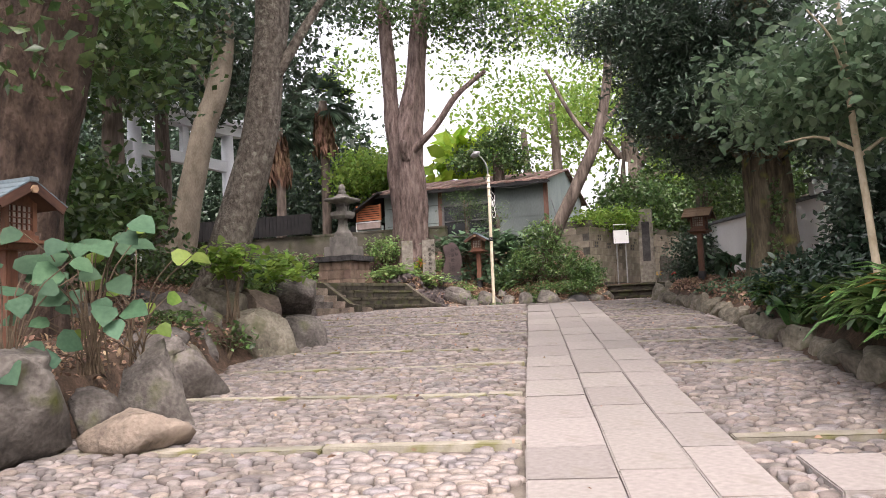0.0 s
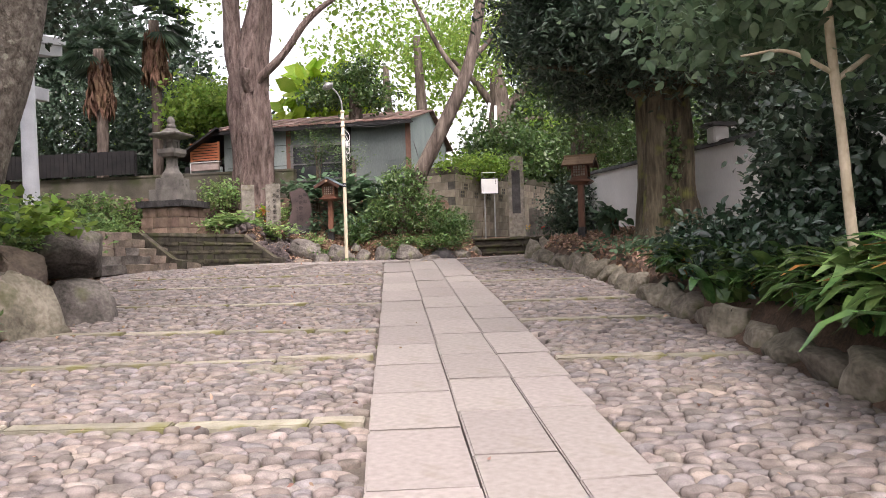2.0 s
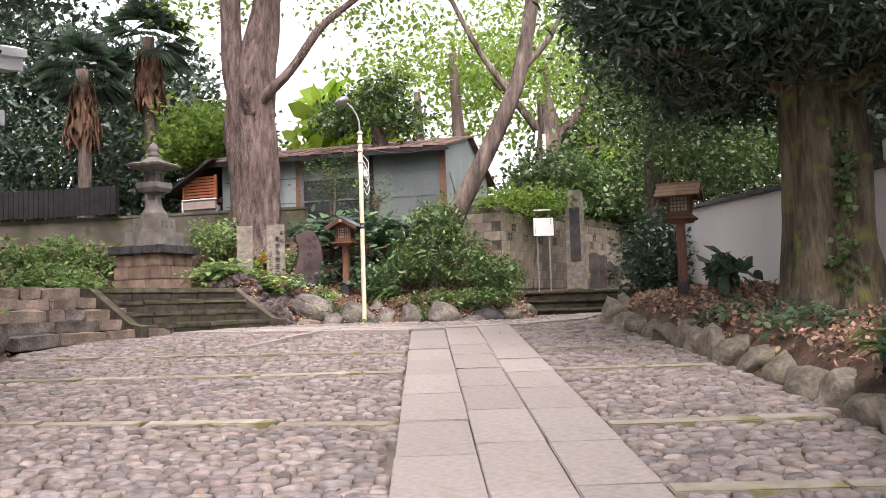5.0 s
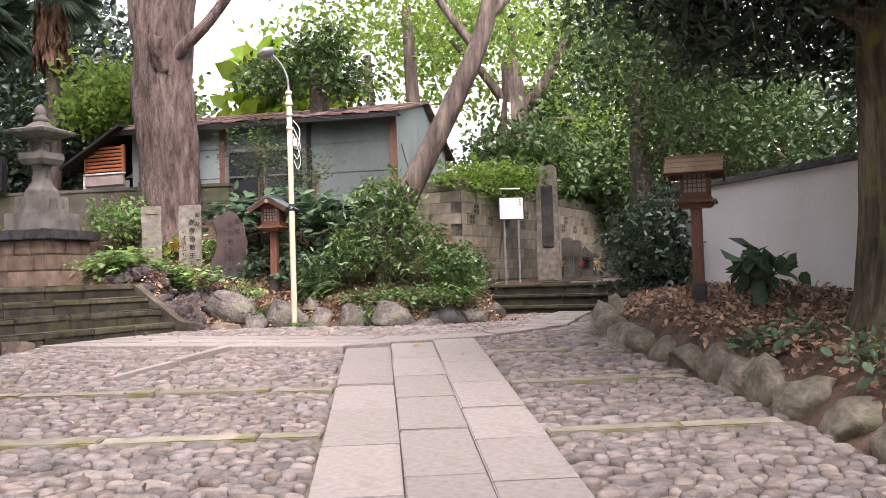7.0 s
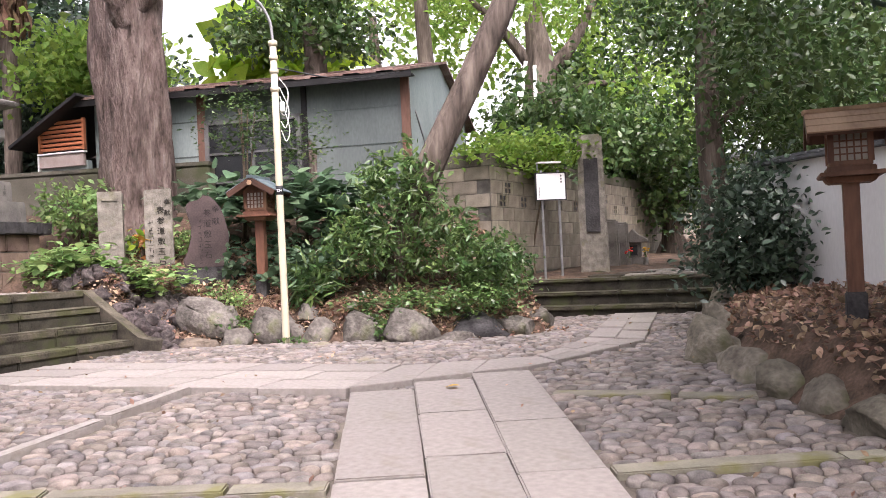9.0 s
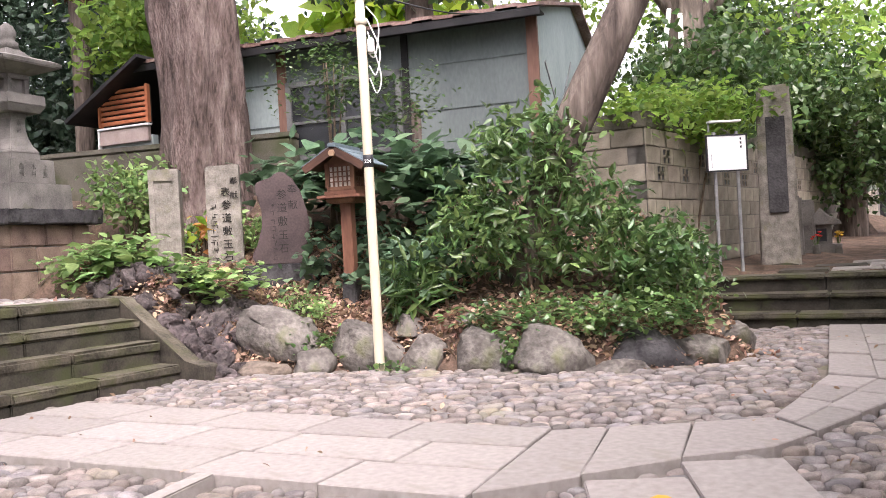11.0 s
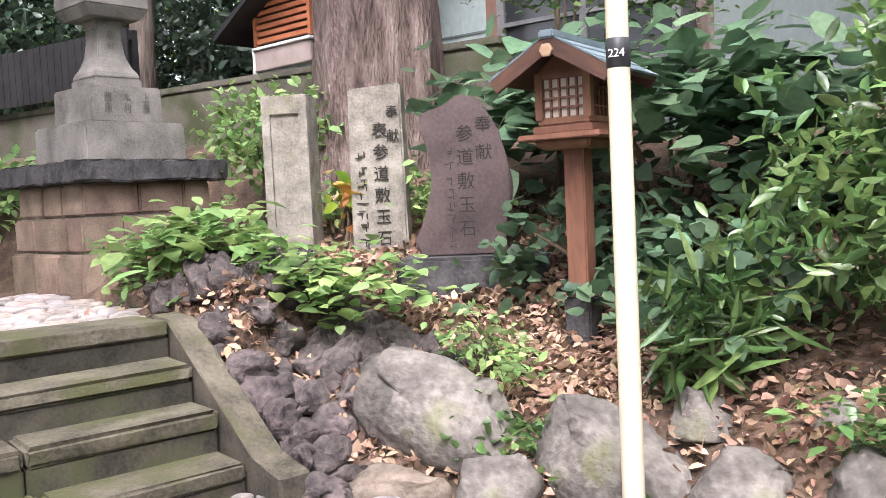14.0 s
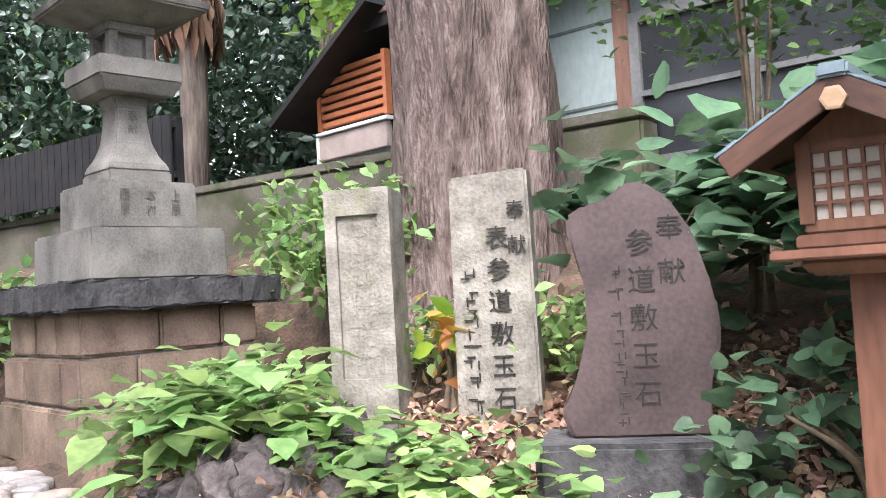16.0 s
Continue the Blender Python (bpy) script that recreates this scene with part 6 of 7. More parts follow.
tree("tree", "slim grey trunk beside the upper steps", [(4.3, 29.9, 2.4), (4.32, 29.9, 3.6), (4.28, 29.95, 5), (4.4, 30, 7.5)], [0.26, 0.19, 0.17, 0.1],
     [([(4.3, 29.9, 4.6), (4.9, 29.5, 5.2), (5.4, 29.2, 5.5)], 0.06, 0.02)],
     [(5.3, 29.6, 5.3, 1.3, 1.2, 1.0), (4.5, 30.5, 6.6, 1.4, 1.3, 0.9), (4.0, 28.2, 6.4, 1.0, 1.0, 0.6), (4.4, 27.2, 5.3, 0.9, 1.2, 0.8), (3.3, 26.2, 6.5, 1.2, 1.2, 0.7)], 1150, 12, 0.12, M_BARK, L_MID)
for x, top, c in ((2.75, 7.4, -0.15), (2.95, 7.3, 0.05), (2.6, 6.9, -0.1)):
    bm = bmesh.new()
    tube(bm, [(x + c * 3, 37.3, 3.3), (x + 0.25, 37.6, top)], [0.05, 0.045], 8)
    tagged(obj_from("tree_prop", bm, M_WHITE, True), "pale straight pole propping the old tree", "pole", "props of the old tree")


def palm(x, y, z, top, seed, skirt=True):
    rng = np.random.default_rng(seed)
    o = empty("palm_tree", pose(x, y, z), "fan palm with brown skirt of dead fronds", "tree")
    bm = bmesh.new()
    tube(bm, spline([(0, 0, 0), (0.05, 0, (top - z) * 0.5), (0, 0, top - z)], 6), [0.16] * 13, 12, 0.15, seed)
    part("trunk", bm, M_BARK, o, "", True)
    h = top - z
    vs, fs = [], []
    for i in range(46):
        az, el = rng.uniform(0, 6.28), rng.uniform(-0.7, 1.4)
        d = np.array([math.cos(az) * math.cos(el), math.sin(az) * math.cos(el), math.sin(el)])
        c = d * rng.uniform(0.5, 0.8) + np.array([0, 0, h])
        s = np.cross(d, [0, 0, 1.0])
        s /= np.linalg.norm(s)
        for a in np.linspace(-1.2, 1.2, 13):
            w = d * math.cos(a) + s * math.sin(a)
            tip = c + w * 0.6 + np.array([0, 0, -0.18])
            n = np.cross(w, [0, 0, 1.0]) * 0.025
            k = len(vs)
            vs += [tuple(c), tuple(c + w * 0.35 + n), tuple(tip), tuple(c + w * 0.35 - n)]
            fs += [(k, k + 1, k + 2), (k, k + 2, k + 3)]
    raw("fronds", vs, fs, L_DARK, False, o)
    if skirt:
        n = 500
        ang = rng.uniform(0, 6.28, n)
        r = 0.14 + 0.2 * rng.random(n)
        zz = h - 0.2 - rng.random(n) * 1.5
        r *= 0.6 + 0.7 * (h - zz) / 1.7
        c = np.stack([r * np.cos(ang), r * np.sin(ang), zz], -1)
        dirs = np.stack([0.15 * np.cos(ang), 0.15 * np.sin(ang), -np.ones(n)], -1)
        nr = np.stack([np.cos(ang), np.sin(ang), 0.1 * np.ones(n)], -1)
        ob = leaf_mesh("dead_fronds", c, rng.uniform(0.25, 0.6, n), L_SKIRT, (LEAF_FINE[0] * np.array([0.35, 1, 1]), LEAF_FINE[1]), rng, normals=nr, dirs=dirs, parent=o, jitter=0.12)
        tagged(ob, "brown hanging dead fronds")


palm(-8.95, 34.2, 3.6, 8.6, 11)
palm(-7.6, 35.2, 3.6, 9.7, 12)


# ---- far greenery that closes the place ----
def mass(name, label, blobs, clusters, per, size, mat, trunk=True, spread=0.35, shape=LEAF_FINE, flat=0.35):
    SEED[0] += 1
    rng = np.random.default_rng(SEED[0])
    b0 = blobs[0]
    o = empty(name, pose(b0[0], b0[1], gzz(b0[0], b0[1])), label, "tree" if trunk else "shrub")
    org = np.array(o.matrix_world.translation)
    if trunk:
        bm = bmesh.new()
        tube(bm, spline([(0, 0, -0.2), (0.1, 0, 2), (0, 0.1, max(b0[2] - org[2], 1.0))], 5), np.linspace(0.26, 0.12, 11), 10, 0.15, SEED[0])
        part("trunk", bm, M_BARK, o, "", True)
    else:
        for k in range(5):
            bm = bmesh.new()
            e = np.array([rng.uniform(-0.6, 0.6) * b0[3], rng.uniform(-0.6, 0.6) * b0[4], b0[2] - org[2] + 0.3 * b0[5]])
            tube(bm, spline([(rng.uniform(-0.08, 0.08), rng.uniform(-0.08, 0.08), -0.1), tuple(e * np.array([0.4, 0.4, 0.5])), tuple(e)], 4), np.linspace(0.022, 0.007, 9), 6)
            part("stem", bm, M_TWIG, o, "", True)
    pts = crown_points(blobs, clusters, per, spread, rng, 0.45) - org
    leaf_mesh("crown" if trunk else "leaves", pts, size * rng.uniform(0.6, 1.3, len(pts)), mat, shape, rng, flat, o)
    return o


EVER, LIGHT = "dense dark evergreen tree beyond the terrace", "bright light-leaved tree beyond the house"
mass("tree", EVER, [(-10.5, 37.5, 6.2, 2.6, 1.8, 2.4), (-13.5, 35.5, 6.5, 2.4, 2.2, 2.8)], 1700, 14, 0.17, L_DARK, shape=LEAF_OVAL)
mass("tree", EVER, [(-6.8, 37, 6.0, 2.4, 1.6, 1.9), (-8.6, 37.5, 5.2, 2.0, 1.6, 1.3)], 1000, 14, 0.17, L_DARK, shape=LEAF_OVAL)
mass("tree", "tall evergreen rising behind the palms", [(-12.5, 38, 9.6, 2.6, 1.8, 2.2), (-8.8, 39, 9.0, 2.2, 1.8, 1.8), (-15.5, 33, 9.5, 2.2, 2.4, 2.6)], 1300, 13, 0.25, L_DARK, spread=0.4)
mass("tree", "thin high light-leaved crown over the house", [(0.5, 35.5, 9.2, 2.6, 1.6, 1.3), (3.0, 34.5, 8.8, 1.8, 1.6, 1.2), (-1.5, 34.5, 10.6, 2.4, 1.6, 1.1), (-6.0, 34.5, 10.5, 1.6, 1.4, 0.9)], 330, 9, 0.17, L_LIGHT, spread=0.34, shape=LEAF_OVAL)
mass("tree", "sunlit light green trees beyond the evergreens", [(-10, 44, 6.5, 5.0, 2.0, 3.6), (-17, 40, 6.5, 4.0, 2.5, 3.6)], 1100, 12, 0.3, L_LIGHT, spread=0.5)
mass("tree", EVER, [(-13, 30, 5.8, 2.0, 2.2, 2.4), (-15, 26, 6.5, 2.0, 3.0, 3.0)], 1200, 12, 0.2, L_DARK)
mass("tree", "fresh green broad-leaved tree behind the lean-to", [(-5.9, 35, 6.9, 1.2, 1.2, 0.8)], 330, 12, 0.18, L_LIGHT)
mass("tree", "tall tree with banana-like sunlit leaves", [(-2.6, 36.5, 7.4, 1.1, 0.7, 1.0), (-1.6, 36.5, 6.8, 0.6, 0.6, 0.6)], 90, 5, 0.75, L_YELLOW, shape=LEAF_OVAL, spread=0.25)
mass("tree", LIGHT, [(-0.5, 41, 9.5, 3.5, 2.0, 1.8), (3.5, 43, 9.5, 3.5, 2.0, 2.2)], 400, 9, 0.24, L_LIGHT, spread=0.4, shape=LEAF_OVAL)
mass("tree", LIGHT, [(7, 42, 8.5, 3.0, 2.5, 3.2), (6.0, 38, 6.2, 2.0, 2.0, 1.8)], 560, 12, 0.2, L_LIGHT)
mass("tree", "small-leaved dark tree over the house roof", [(-1.45, 31.4, 6.75, 1.0, 0.7, 0.55), (-0.75, 31.1, 6.4, 0.55, 0.5, 0.32), (-2.2, 31.2, 6.5, 0.55, 0.5, 0.38), (-1.2, 31.3, 7.2, 0.5, 0.5, 0.3)], 300, 10, 0.12, L_MID, spread=0.16, shape=LEAF_OVAL)
mass("tree", "leafy green tree overhanging the block wall", [(3.0, 35.2, 5.3, 1.2, 1.4, 1.1), (4.6, 39.5, 6.0, 1.8, 2.0, 1.9), (2.5, 33.6, 4.7, 0.7, 0.9, 0.5)], 1500, 12, 0.17, L_MID, spread=0.28)
mass("tree", "leafy green tree behind the upper lane", [(7.6, 31.8, 5.0, 1.6, 1.8, 2.2), (8.8, 28, 5.6, 1.8, 2.2, 2.4), (9.2, 35.5, 5.6, 1.6, 2.0, 2.2), (6.2, 31.6, 5.8, 1.2, 1.2, 0.9)], 1500, 12, 0.18, L_MID, spread=0.28)
mass("tree", "dark leafy tree closing the end of the upper lane", [(6.2, 37.5, 4.9, 1.6, 1.2, 1.5), (4.6, 36.4, 5.3, 1.2, 1.0, 0.8)], 900, 12, 0.15, L_MID, spread=0.28)
mass("tree", "dark tree behind the plaster wall", [(7.2, 24.5, 5.6, 1.5, 2.4, 2.0), (6.8, 21.0, 5.6, 1.2, 2.0, 1.9)], 1300, 12, 0.18, L_DARK, spread=0.28)
mass("tree", "dark tree behind the plaster wall", [(7.2, 16.5, 5.6, 1.3, 2.8, 2.4), (6.6, 12.5, 5.0, 1.3, 2.5, 2.4)], 1500, 12, 0.18, L_DARK, spread=0.28)
# The next three stand out of view, added to close in the start.
mass("tree", "evergreen beside the lower approach", [(5.0, 6, 5.5, 1.5, 3.0, 2.6)], 700, 12, 0.2, L_DARK)
mass("tree", "evergreen beside the lower approach", [(-7.2, 7, 5.2, 1.8, 3.0, 2.6)], 700, 12, 0.2, L_DARK)
mass("tree", "unseen evergreens added to close the lower end of the approach", [(-4, -5, 5, 4.0, 2.0, 4.0), (4, -6, 5, 4.0, 2.0, 4.0)], 900, 12, 0.3, L_DARK)
mass("tree", "leafy tree beside the approach", [(-7.3, 18.6, 6.6, 1.6, 1.6, 1.2), (-6.2, 16.2, 6.0, 1.2, 1.2, 0.9)], 420, 12, 0.16, L_MID)
# The third blob is an unseen bough, added to dim the landing.
mass("tree", "overhanging dark boughs above the gate, and an unseen one added to shade the stairs", [(-9.0, 24.5, 8.2, 2.0, 2.0, 1.2), (-8.0, 27, 8.8, 2.2, 2.0, 1.0), (-5.6, 26.4, 10.4, 1.5, 1.5, 0.7)], 720, 12, 0.17, L_DARK)
mass("tree", "evergreen behind the gate", [(-11.5, 22, 5.0, 1.4, 2.4, 2.2), (-10.6, 18, 5.0, 1.3, 2.4, 2.2)], 1100, 12, 0.18, L_DARK)


# ---- shrubs and herbs ----
def shrub(label, blobs, clusters, per, size, mat, shape=LEAF_OVAL, spread=0.13, flat=0.45, name="shrub"):
    return mass(name, label, blobs, clusters, per, size, mat, False, spread, shape, flat)


shrub("large round evergreen shrub with glossy oval leaves", [(-0.2, 28.3, 3.35, 0.72, 0.6, 0.6), (0.3, 28.1, 3.2, 0.5, 0.45, 0.45), (-0.15, 28.3, 3.95, 0.4, 0.35, 0.35), (0.05, 28.2, 4.25, 0.2, 0.18, 0.25), (-0.5, 28.3, 3.95, 0.22, 0.2, 0.3), (-0.75, 28.3, 3.2, 0.42, 0.4, 0.4), (0.6, 27.95, 3.0, 0.32, 0.35, 0.32)], 430, 9, 0.115, L_BUSH, (LEAF_OVAL[0] * np.array([0.62, 1, 1]), LEAF_OVAL[1]), 0.09, 0.35)
shrub("shrub beside the block wall with small leaves", [(0.85, 27.9, 2.75, 0.4, 0.32, 0.36), (1.0, 28.3, 2.95, 0.28, 0.3, 0.3)], 260, 9, 0.07, L_BUSH, spread=0.1)
shrub("tall shrub under the house window with palmate bluish leaves", [(-1.6, 29.7, 3.85, 1.0, 0.6, 0.35), (-2.5, 30.1, 4.0, 0.7, 0.5, 0.3), (-0.9, 29.4, 3.6, 0.7, 0.5, 0.4)], 165, 7, 0.165, L_BLUE, LEAF_BROAD, 0.2, 0.75)
shrub("low herbs with bluish leaves behind the slate stele", [(-1.9, 29.1, 3.05, 0.7, 0.35, 0.3), (-1.3, 28.6, 2.9, 0.5, 0.4, 0.3)], 130, 6, 0.1, L_BLUE, LEAF_BROAD, 0.14, 0.6)
shrub("pale broad-leaved herb before the square pillar", [(-4.15, 28.72, 3.14, 0.4, 0.28, 0.2), (-3.85, 28.75, 3.02, 0.3, 0.2, 0.15), (-4.5, 28.9, 3.1, 0.3, 0.25, 0.2)], 62, 7, 0.185, L_FERN, LEAF_OVAL, 0.14, 0.8)
shrub("heart-leaved herbs at the foot of the stones", [(-3.5, 28.66, 2.98, 0.4, 0.2, 0.15), (-3.05, 28.6, 2.9, 0.35, 0.16, 0.13)], 56, 7, 0.085, L_FERN, LEAF_BROAD, 0.12, 0.8)
shrub("herbs between the tall tree and the inscribed stones", [(-3.9, 29.9, 3.35, 0.5, 0.3, 0.16), (-3.1, 29.9, 3.35, 0.3, 0.25, 0.2), (-4.4, 29.3, 3.15, 0.35, 0.3, 0.18)], 130, 8, 0.08, L_FERN, LEAF_OVAL, 0.1, 0.6)
shrub("small plant with yellow and red mottled leaves", [(-3.62, 29.6, 3.35, 0.1, 0.08, 0.16)], 5, 5, 0.12, L_ORANGE, LEAF_OVAL, 0.06, 0.3)
shrub("small plant with yellow-green mottled leaves", [(-3.55, 29.6, 3.45, 0.1, 0.08, 0.12)], 5, 5, 0.12, L_YELLOW, LEAF_OVAL, 0.06, 0.3)
shrub("fine-leaved seedlings on the litter bank", [(-2.35, 28.3, 2.7, 0.18, 0.15, 0.16), (-2.15, 28.1, 2.62, 0.14, 0.12, 0.12)], 40, 8, 0.055, L_FERN, LEAF_OVAL, 0.06, 0.6)
shrub("variegated shrub behind the stone pillar", [(-4.85, 30.6, 3.95, 0.5, 0.35, 0.4)], 120, 8, 0.1, L_FERN, LEAF_OVAL, 0.12, 0.5)
shrub("ferny herbs beside the stone lantern", [(-7.6, 29.0, 3.05, 0.9, 0.6, 0.26), (-6.9, 28.6, 2.95, 0.5, 0.4, 0.22)], 300, 8, 0.12, L_FERN, LEAF_OVAL, 0.13, 0.6)
shrub("ferny herbs before the concrete wall", [(-9.2, 30.2, 3.5, 1.3, 0.6, 0.42), (-7.9, 30.4, 3.55, 0.9, 0.5, 0.4), (-7.0, 30.7, 3.5, 0.5, 0.4, 0.35), (-10.6, 30.2, 3.5, 0.9, 0.6, 0.4)], 520, 8, 0.13, L_FERN, LEAF_OVAL, 0.14, 0.6)
shrub("herbs between stone lantern and tall tree", [(-4.75, 29.2, 3.05, 0.25, 0.3, 0.18), (-4.5, 28.8, 2.95, 0.25, 0.22, 0.16)], 90, 8, 0.1, L_FERN, LEAF_OVAL, 0.12, 0.6)
shrub("creeping ground cover over the bank edge", [(-0.3, 27.65, 2.52, 0.6, 0.3, 0.12), (0.5, 27.5, 2.5, 0.6, 0.3, 0.14)], 200, 8, 0.07, L_BUSH, LEAF_OVAL, 0.09, 0.7)
shrub("creeping ivy hanging between the border stones", [(-2.05, 27.95, 2.3, 0.25, 0.1, 0.1), (-0.46, 27.3, 2.3, 0.1, 0.1, 0.16), (-1.45, 27.5, 2.14, 0.25, 0.08, 0.04)], 70, 7, 0.045, L_BUSH, LEAF_BROAD, 0.06, 0.5)
shrub("strap-leaved grasses beside the lamp pole", [(-1.3, 28.2, 2.75, 0.22, 0.2, 0.2)], 26, 8, 0.2, L_BUSH, (LEAF_FINE[0] * np.array([0.3, 1.2, 1]), LEAF_FINE[1]), 0.06, 0.2)
shrub("dark glossy round shrub by the plaster wall", [(3.35, 26.5, 3.1, 0.5, 0.5, 0.5), (3.45, 26.6, 2.75, 0.55, 0.5, 0.35), (3.5, 26.7, 3.6, 0.35, 0.35, 0.35)], 520, 9, 0.09, L_DARK, spread=0.2)
shrub("thin airy shrub before the house window", [(-2.35, 30.35, 5.1, 0.65, 0.35, 0.5), (-1.6, 30.1, 4.7, 0.5, 0.35, 0.4)], 170, 9, 0.07, L_MID, LEAF_OVAL, 0.14, 0.7)
shrub("leafy shrub over the block wall corner", [(1.9, 31.6, 4.55, 0.9, 0.8, 0.35), (1.1, 30.6, 4.5, 0.5, 0.5, 0.25)], 240, 9, 0.12, L_LIGHT, LEAF_OVAL, 0.16, 0.6)
shrub("young silvery-leaved plant in the litter bed", [(3.3, 23.1, 2.75, 0.2, 0.2, 0.16)], 14, 7, 0.22, L_BLUE, LEAF_OVAL, 0.07, 0.5)
shrub("sparse green herbs in the litter bed", [(2.95, 20.3, 2.2, 0.35, 0.5, 0.14), (2.75, 21.6, 2.25, 0.25, 0.3, 0.1)], 90, 7, 0.09, L_BLUE, LEAF_OVAL, 0.1, 0.6)
shrub("dark evergreen shrub behind the strap leaves", [(3.75, 16.5, 2.9, 0.7, 0.8, 0.95), (4.0, 17.3, 3.2, 0.5, 0.6, 0.6), (3.0, 17.6, 2.1, 0.4, 0.7, 0.3)], 560, 9, 0.12, L_DARK)
shrub("glossy dark shrub with small oval leaves among strap leaves", [(2.95, 15.3, 2.05, 0.5, 0.7, 0.42), (2.85, 16.4, 2.1, 0.5, 0.7, 0.42), (2.75, 17.4, 2.15, 0.42, 0.5, 0.32), (3.4, 16.0, 2.5, 0.5, 0.8, 0.4)], 640, 9, 0.095, L_GLOSS, LEAF_OVAL, 0.12, 0.5)
shrub("dark evergreen shrub behind the sapling", [(4.3, 14.6, 3.1, 0.7, 1.6, 1.1), (4.0, 12.2, 3.0, 0.7, 1.2, 1.1)], 700, 9, 0.14, L_DARK)
shrub("mid-green shrub under the leaning trunk", [(-6.3, 16.0, 3.6, 1.0, 0.8, 0.6), (-5.9, 15.0, 3.0, 0.7, 0.6, 0.5), (-6.8, 17.5, 3.4, 0.9, 0.8, 0.7)], 520, 9, 0.14, L_MID)
shrub("yellow-green young shoots on the boulder", [(-4.55, 16.5, 2.78, 0.35, 0.35, 0.2), (-4.1, 17.2, 2.66, 0.3, 0.5, 0.15)], 75, 7, 0.1, L_LIGHT, LEAF_BROAD, 0.1, 0.7)
shrub("yellow-green ferns between the boulders", [(-4.5, 16.2, 1.75, 0.35, 0.2, 0.14), (-4.85, 15.4, 2.0, 0.4, 0.4, 0.16), (-4.7, 17.6, 2.65, 0.45, 0.5, 0.16)], 110, 8, 0.09, L_BUSH, LEAF_OVAL, 0.1, 0.6)
shrub("low herbs along the bed edge", [(-4.6, 18.3, 2.45, 0.4, 0.9, 0.18), (-5.2, 20.4, 2.5, 0.4, 0.9, 0.2)], 230, 8, 0.08, L_FERN, LEAF_OVAL, 0.12, 0.6)
shrub("herbs round the gate and terrace edge", [(-6.4, 23.2, 3.1, 0.5, 0.6, 0.25), (-7.0, 20.6, 3.0, 0.8, 0.9, 0.35)], 260, 8, 0.1, L_MID, LEAF_OVAL, 0.13, 0.6)
shrub("ivy climbing the evergreen's trunk", [(3.62, 20.74, 2.7, 0.12, 0.05, 0.4), (3.68, 20.78, 3.6, 0.08, 0.05, 0.5)], 60, 7, 0.06, L_BUSH, LEAF_BROAD, 0.05, 0.1)


def big_leaf_plant(x, y, z, n, h, seed, size, mat, label, wide=1.0):
    rng = np.random.default_rng(seed)
    o = empty("large_leaf_plant", pose(x, y, z), label, "plant")
    c, d = [], []
    for k in range(n):
        az = rng.uniform(0, 6.28)
        zz = h * rng.uniform(0.15, 1.0)
        r = rng.uniform(0.15, 0.55) * wide
        e = np.array([math.cos(az) * r, math.sin(az) * r, zz])
        bm = bmesh.new()
        tube(bm, spline([(rng.normal() * 0.05, rng.normal() * 0.05, 0), (e[0] * 0.4, e[1] * 0.4, zz * 0.7), tuple(e)], 3), np.linspace(0.008, 0.004, 7), 5)
        part("stem", bm, M_TWIG, o)
        c.append(e)
        d.append([math.cos(az), math.sin(az), -0.25])
    nr = np.tile([0.35, -0.75, 0.75], (n, 1))
    leaf_mesh("leaves", np.array(c), size * rng.uniform(0.7, 1.2, n), mat, LEAF_BROAD, rng, normals=nr, dirs=np.array(d), parent=o, jitter=0.22)


big_leaf_plant(-4.0, 11.75, 1.6, 26, 1.15, 5, 0.2, L_HEART, "tall herb with very large heart-shaped leaves")
big_leaf_plant(-4.35, 11.2, 1.55, 20, 0.9, 6, 0.2, L_HEART, "tall herb with very large heart-shaped leaves")
big_leaf_plant(-3.85, 12.2, 1.65, 14, 1.1, 8, 0.17, L_LIGHT, "yellow-green herb with large soft leaves")
big_leaf_plant(-2.75, 29.72, 3.2, 12, 0.75, 9, 0.2, L_BLUE, "herb with large leaves behind the slate stele", 0.5)


def strap_plant(x, y, z, n, ln, seed):
    """Arching strap leaves from one crown, each a bent ribbon with a fold."""
    rng = np.random.default_rng(seed)
    o = empty("aspidistra", pose(x, y, z), "clump of glossy arching strap leaves, some withered orange", "plant", "strap-leaved clumps along the bed")
    for mat, cnt, name in ((L_ASP, n, "leaves"), (L_ORANGE, max(1, n // 20), "withered_leaf")):
        vs, fs = [], []
        for k in range(cnt):
            az, el = rng.uniform(0, 6.28), rng.uniform(0.75, 1.5)
            L, w = ln * rng.uniform(0.6, 1.1), rng.uniform(0.055, 0.09)
            p = np.array([rng.normal() * 0.1, rng.normal() * 0.1, 0.0])
            h = np.array([math.cos(az), math.sin(az), 0])
            s = np.array([-h[1], h[0], 0])
            k0 = len(vs)
            for i in range(7):
                u = i / 6
                ww = w * math.sin(math.pi * min(0.98, u * 0.86 + 0.12)) ** 0.7
                e = el - 2.1 * u ** 1.6
                up = np.array([0, 0, 1.0])
                vs += [tuple(p - s * ww), tuple(p - up * ww * 0.3), tuple(p + s * ww)]
                p = p + (h * math.cos(e) + up * math.sin(e)) * L / 6
            for i in range(6):
                a = k0 + i * 3
                fs += [(a, a + 1, a + 4, a + 3), (a + 1, a + 2, a + 5, a + 4)]
        raw(name, vs, fs, mat, True, o)


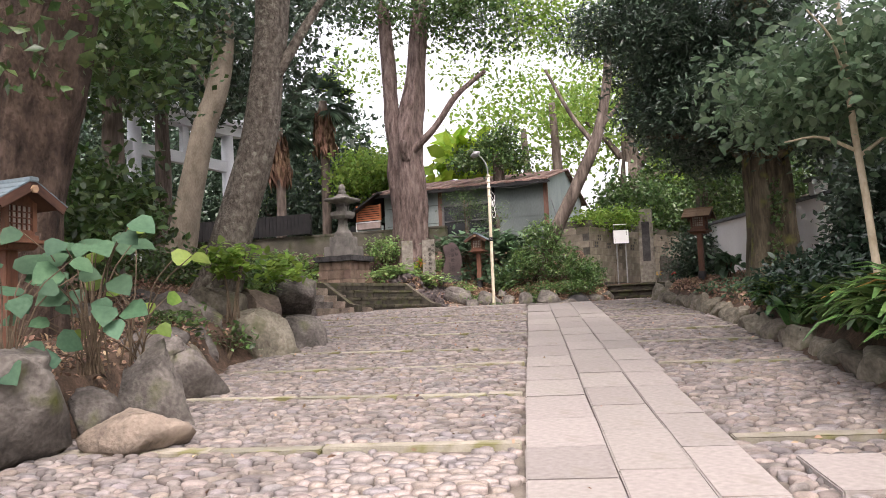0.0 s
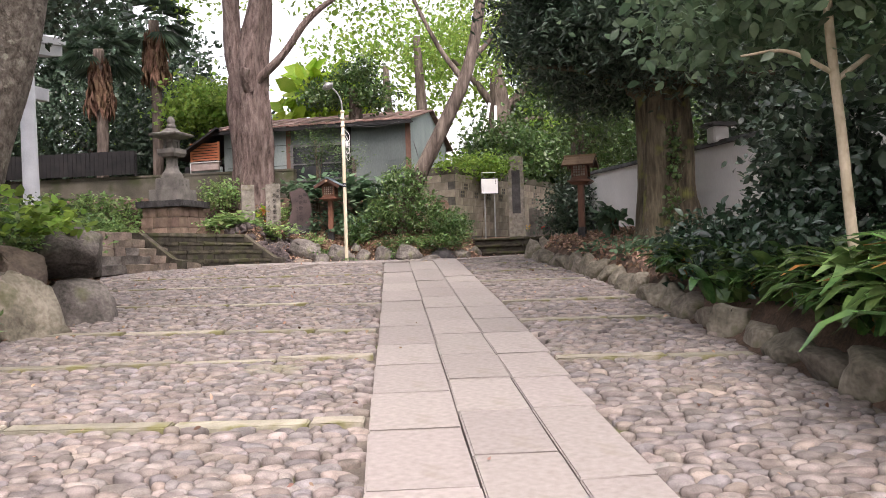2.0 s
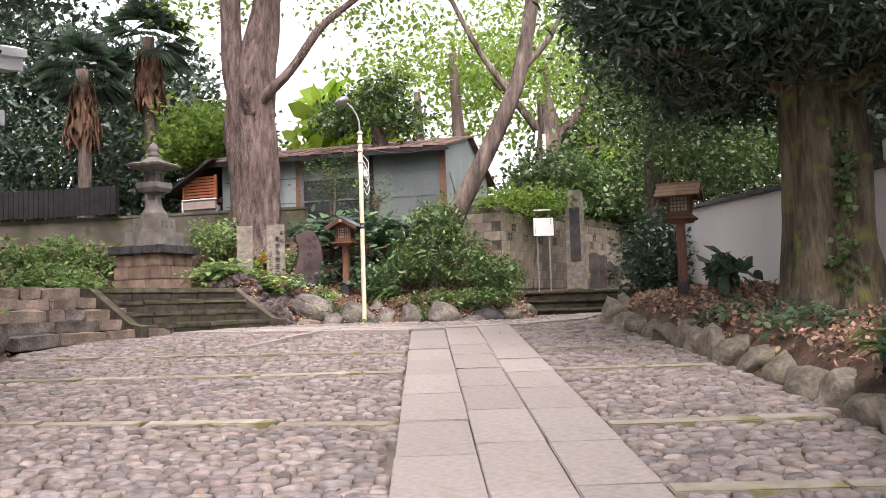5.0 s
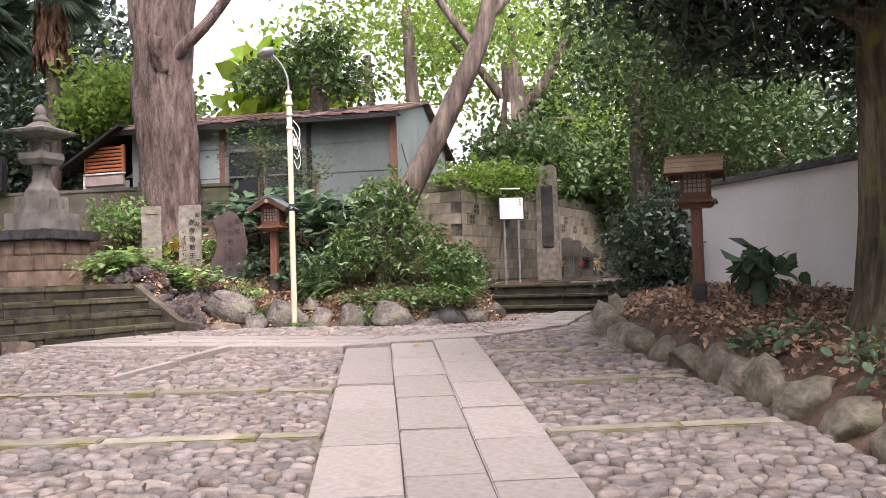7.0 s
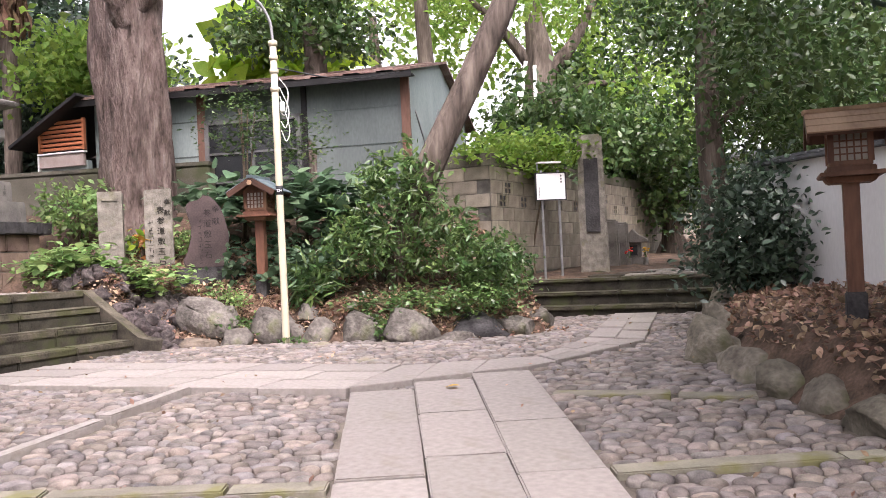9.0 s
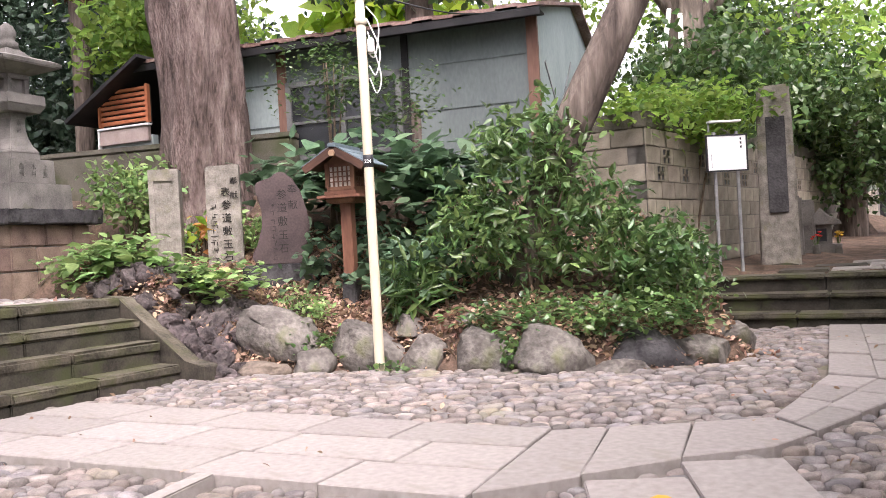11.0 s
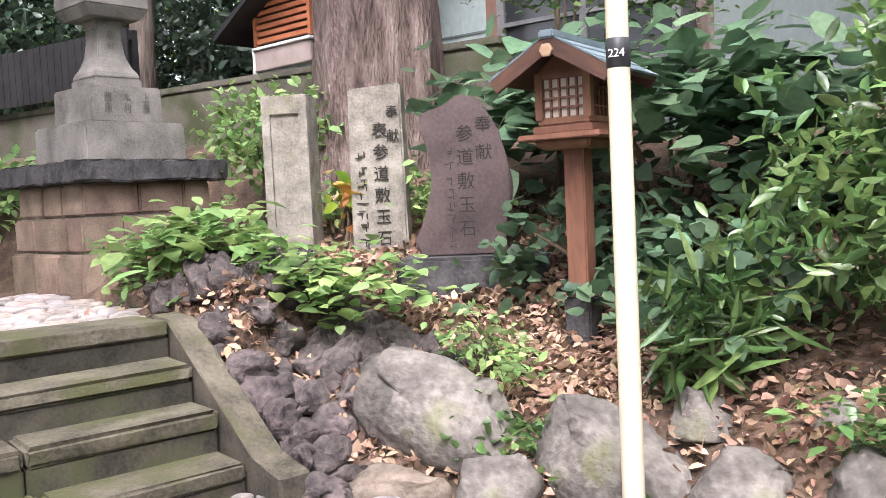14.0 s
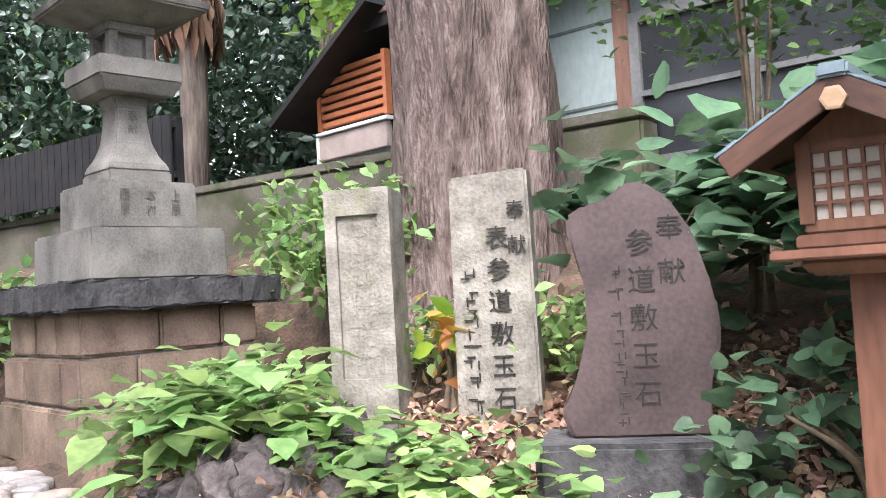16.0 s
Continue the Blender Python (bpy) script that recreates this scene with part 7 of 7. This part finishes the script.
rs = random.Random(77)
for i in range(26):
    y = 9.6 + i * 0.29 + rs.uniform(-0.1, 0.1)
    x = float(np.interp(y, RIGHT_Y, RIGHT_X)) + (0.42 if i % 2 else 0.85) + rs.uniform(-0.08, 0.12)
    strap_plant(x, y, gzz(x, y) - 0.02, 84 if y < 14.2 else 36, rs.uniform(0.85, 1.1) if y < 14.2 else 0.66, 900 + i)
for i in range(4):
    x, y = 2.75 + rs.uniform(-0.15, 0.3), 17.0 + i * 0.3
    strap_plant(x, y, gzz(x, y) - 0.02, 26, 0.6, 940 + i)


# ---- fallen leaves ----
def litter(name, label, n, pick, seed, size=0.07, lift=0.015):
    rng = np.random.default_rng(seed)
    pts = pick(rng, n)
    z = G0(pts[:, 0], pts[:, 1]) + lift + rng.random(len(pts)) * 0.03
    c = np.column_stack([pts, z])
    ob = leaf_mesh(name, c, size * rng.uniform(0.5, 1.3, len(c)), L_LITTER, LEAF_OVAL, rng, 0.55)
    tagged(ob, label, "fallen leaves", kind="stuff")


def right_bed(rng, n):
    y = rng.uniform(17.5, 28.5, n)
    x = np.interp(y, RIGHT_Y, RIGHT_X) + 0.3 + rng.random(n) * 1.9
    return np.column_stack([x, y])


def bank(rng, n):
    x = rng.uniform(-4.2, 1.6, n)
    y = np.interp(x, [-3.4, -2.9, -1.5, 0.6, 1.3], [27.75, 27.55, 27.45, 26.95, 27.1]) + 0.3 + rng.random(n) ** 1.4 * 2.6
    return np.column_stack([x, y])


def left_bed(rng, n):
    y = rng.uniform(8, 24, n)
    x = np.interp(y, LEFT_Y, LEFT_X) - 0.3 - rng.random(n) * 3.2
    return np.column_stack([x, y])


def on_path(rng, n):
    y = 5 + 23 * rng.random(n) ** 0.8
    x = np.interp(y, LEFT_Y, LEFT_X) + rng.random(n) * (np.interp(y, RIGHT_Y, RIGHT_X) - np.interp(y, LEFT_Y, LEFT_X))
    keep = (np.abs(x) > 0.72) | (rng.random(n) < 0.15)
    return np.column_stack([x, y])[keep]


litter("leaf_litter", "thick brown leaf litter in the raised bed", 9000, right_bed, 61)
litter("leaf_litter", "dry leaf litter on the planted bank", 11000, bank, 62, 0.065)
def bank_head(rng, n):
    x = rng.uniform(-4.6, -1.6, n)
    return np.column_stack([x, 28.0 + rng.random(n) * 1.6])


litter("leaf_litter", "dry leaf litter round the inscribed stones", 6000, bank_head, 65, 0.055)
litter("leaf_litter", "brown leaf litter under the old trees", 13000, left_bed, 63)
litter("leaf_litter", "scattered small dry leaves on the paving", 420, on_path, 64, 0.045, 0.085)


def yellow_leaf(x, y, rz):
    bm = bmesh.new()
    tmpl, faces = LEAF_OVAL
    vs = [bm.verts.new((p[0] * 0.12, p[1] * 0.12, p[2] * 0.1 + 0.012)) for p in tmpl]
    for f in faces:
        bm.faces.new([vs[k] for k in f])
    o = obj_from("fallen_leaf", bm, L_YELLOW_DRY)
    o.matrix_world = pose(x, y, float(path_z(y)) + 0.04, 0, 0, rz)
    tagged(o, "bright yellow leaf fallen on the slabs", "leaf")


yellow_leaf(0.1, 24.0, 70)


def far_building():
    m = pose(10.4, 43.0, 2.9, 0, 0, -25)
    o = empty("outbuilding", m, "small white outbuilding at the end of the lane", "building")
    part("wall", box_bm(-2.5, 2.5, 0, 3, -0.5, 2.6), M_PLASTER, o)
    part("door", box_bm(-1.6, -0.6, -0.05, 0.0, 0, 2.0, bevel=0.01), M_DARK_TRIM, o)
    part("roof", box_bm(-2.9, 2.9, -0.5, 3.4, 2.6, 2.75, bevel=0.02), M_TILE, o)


far_building()
cobbles()
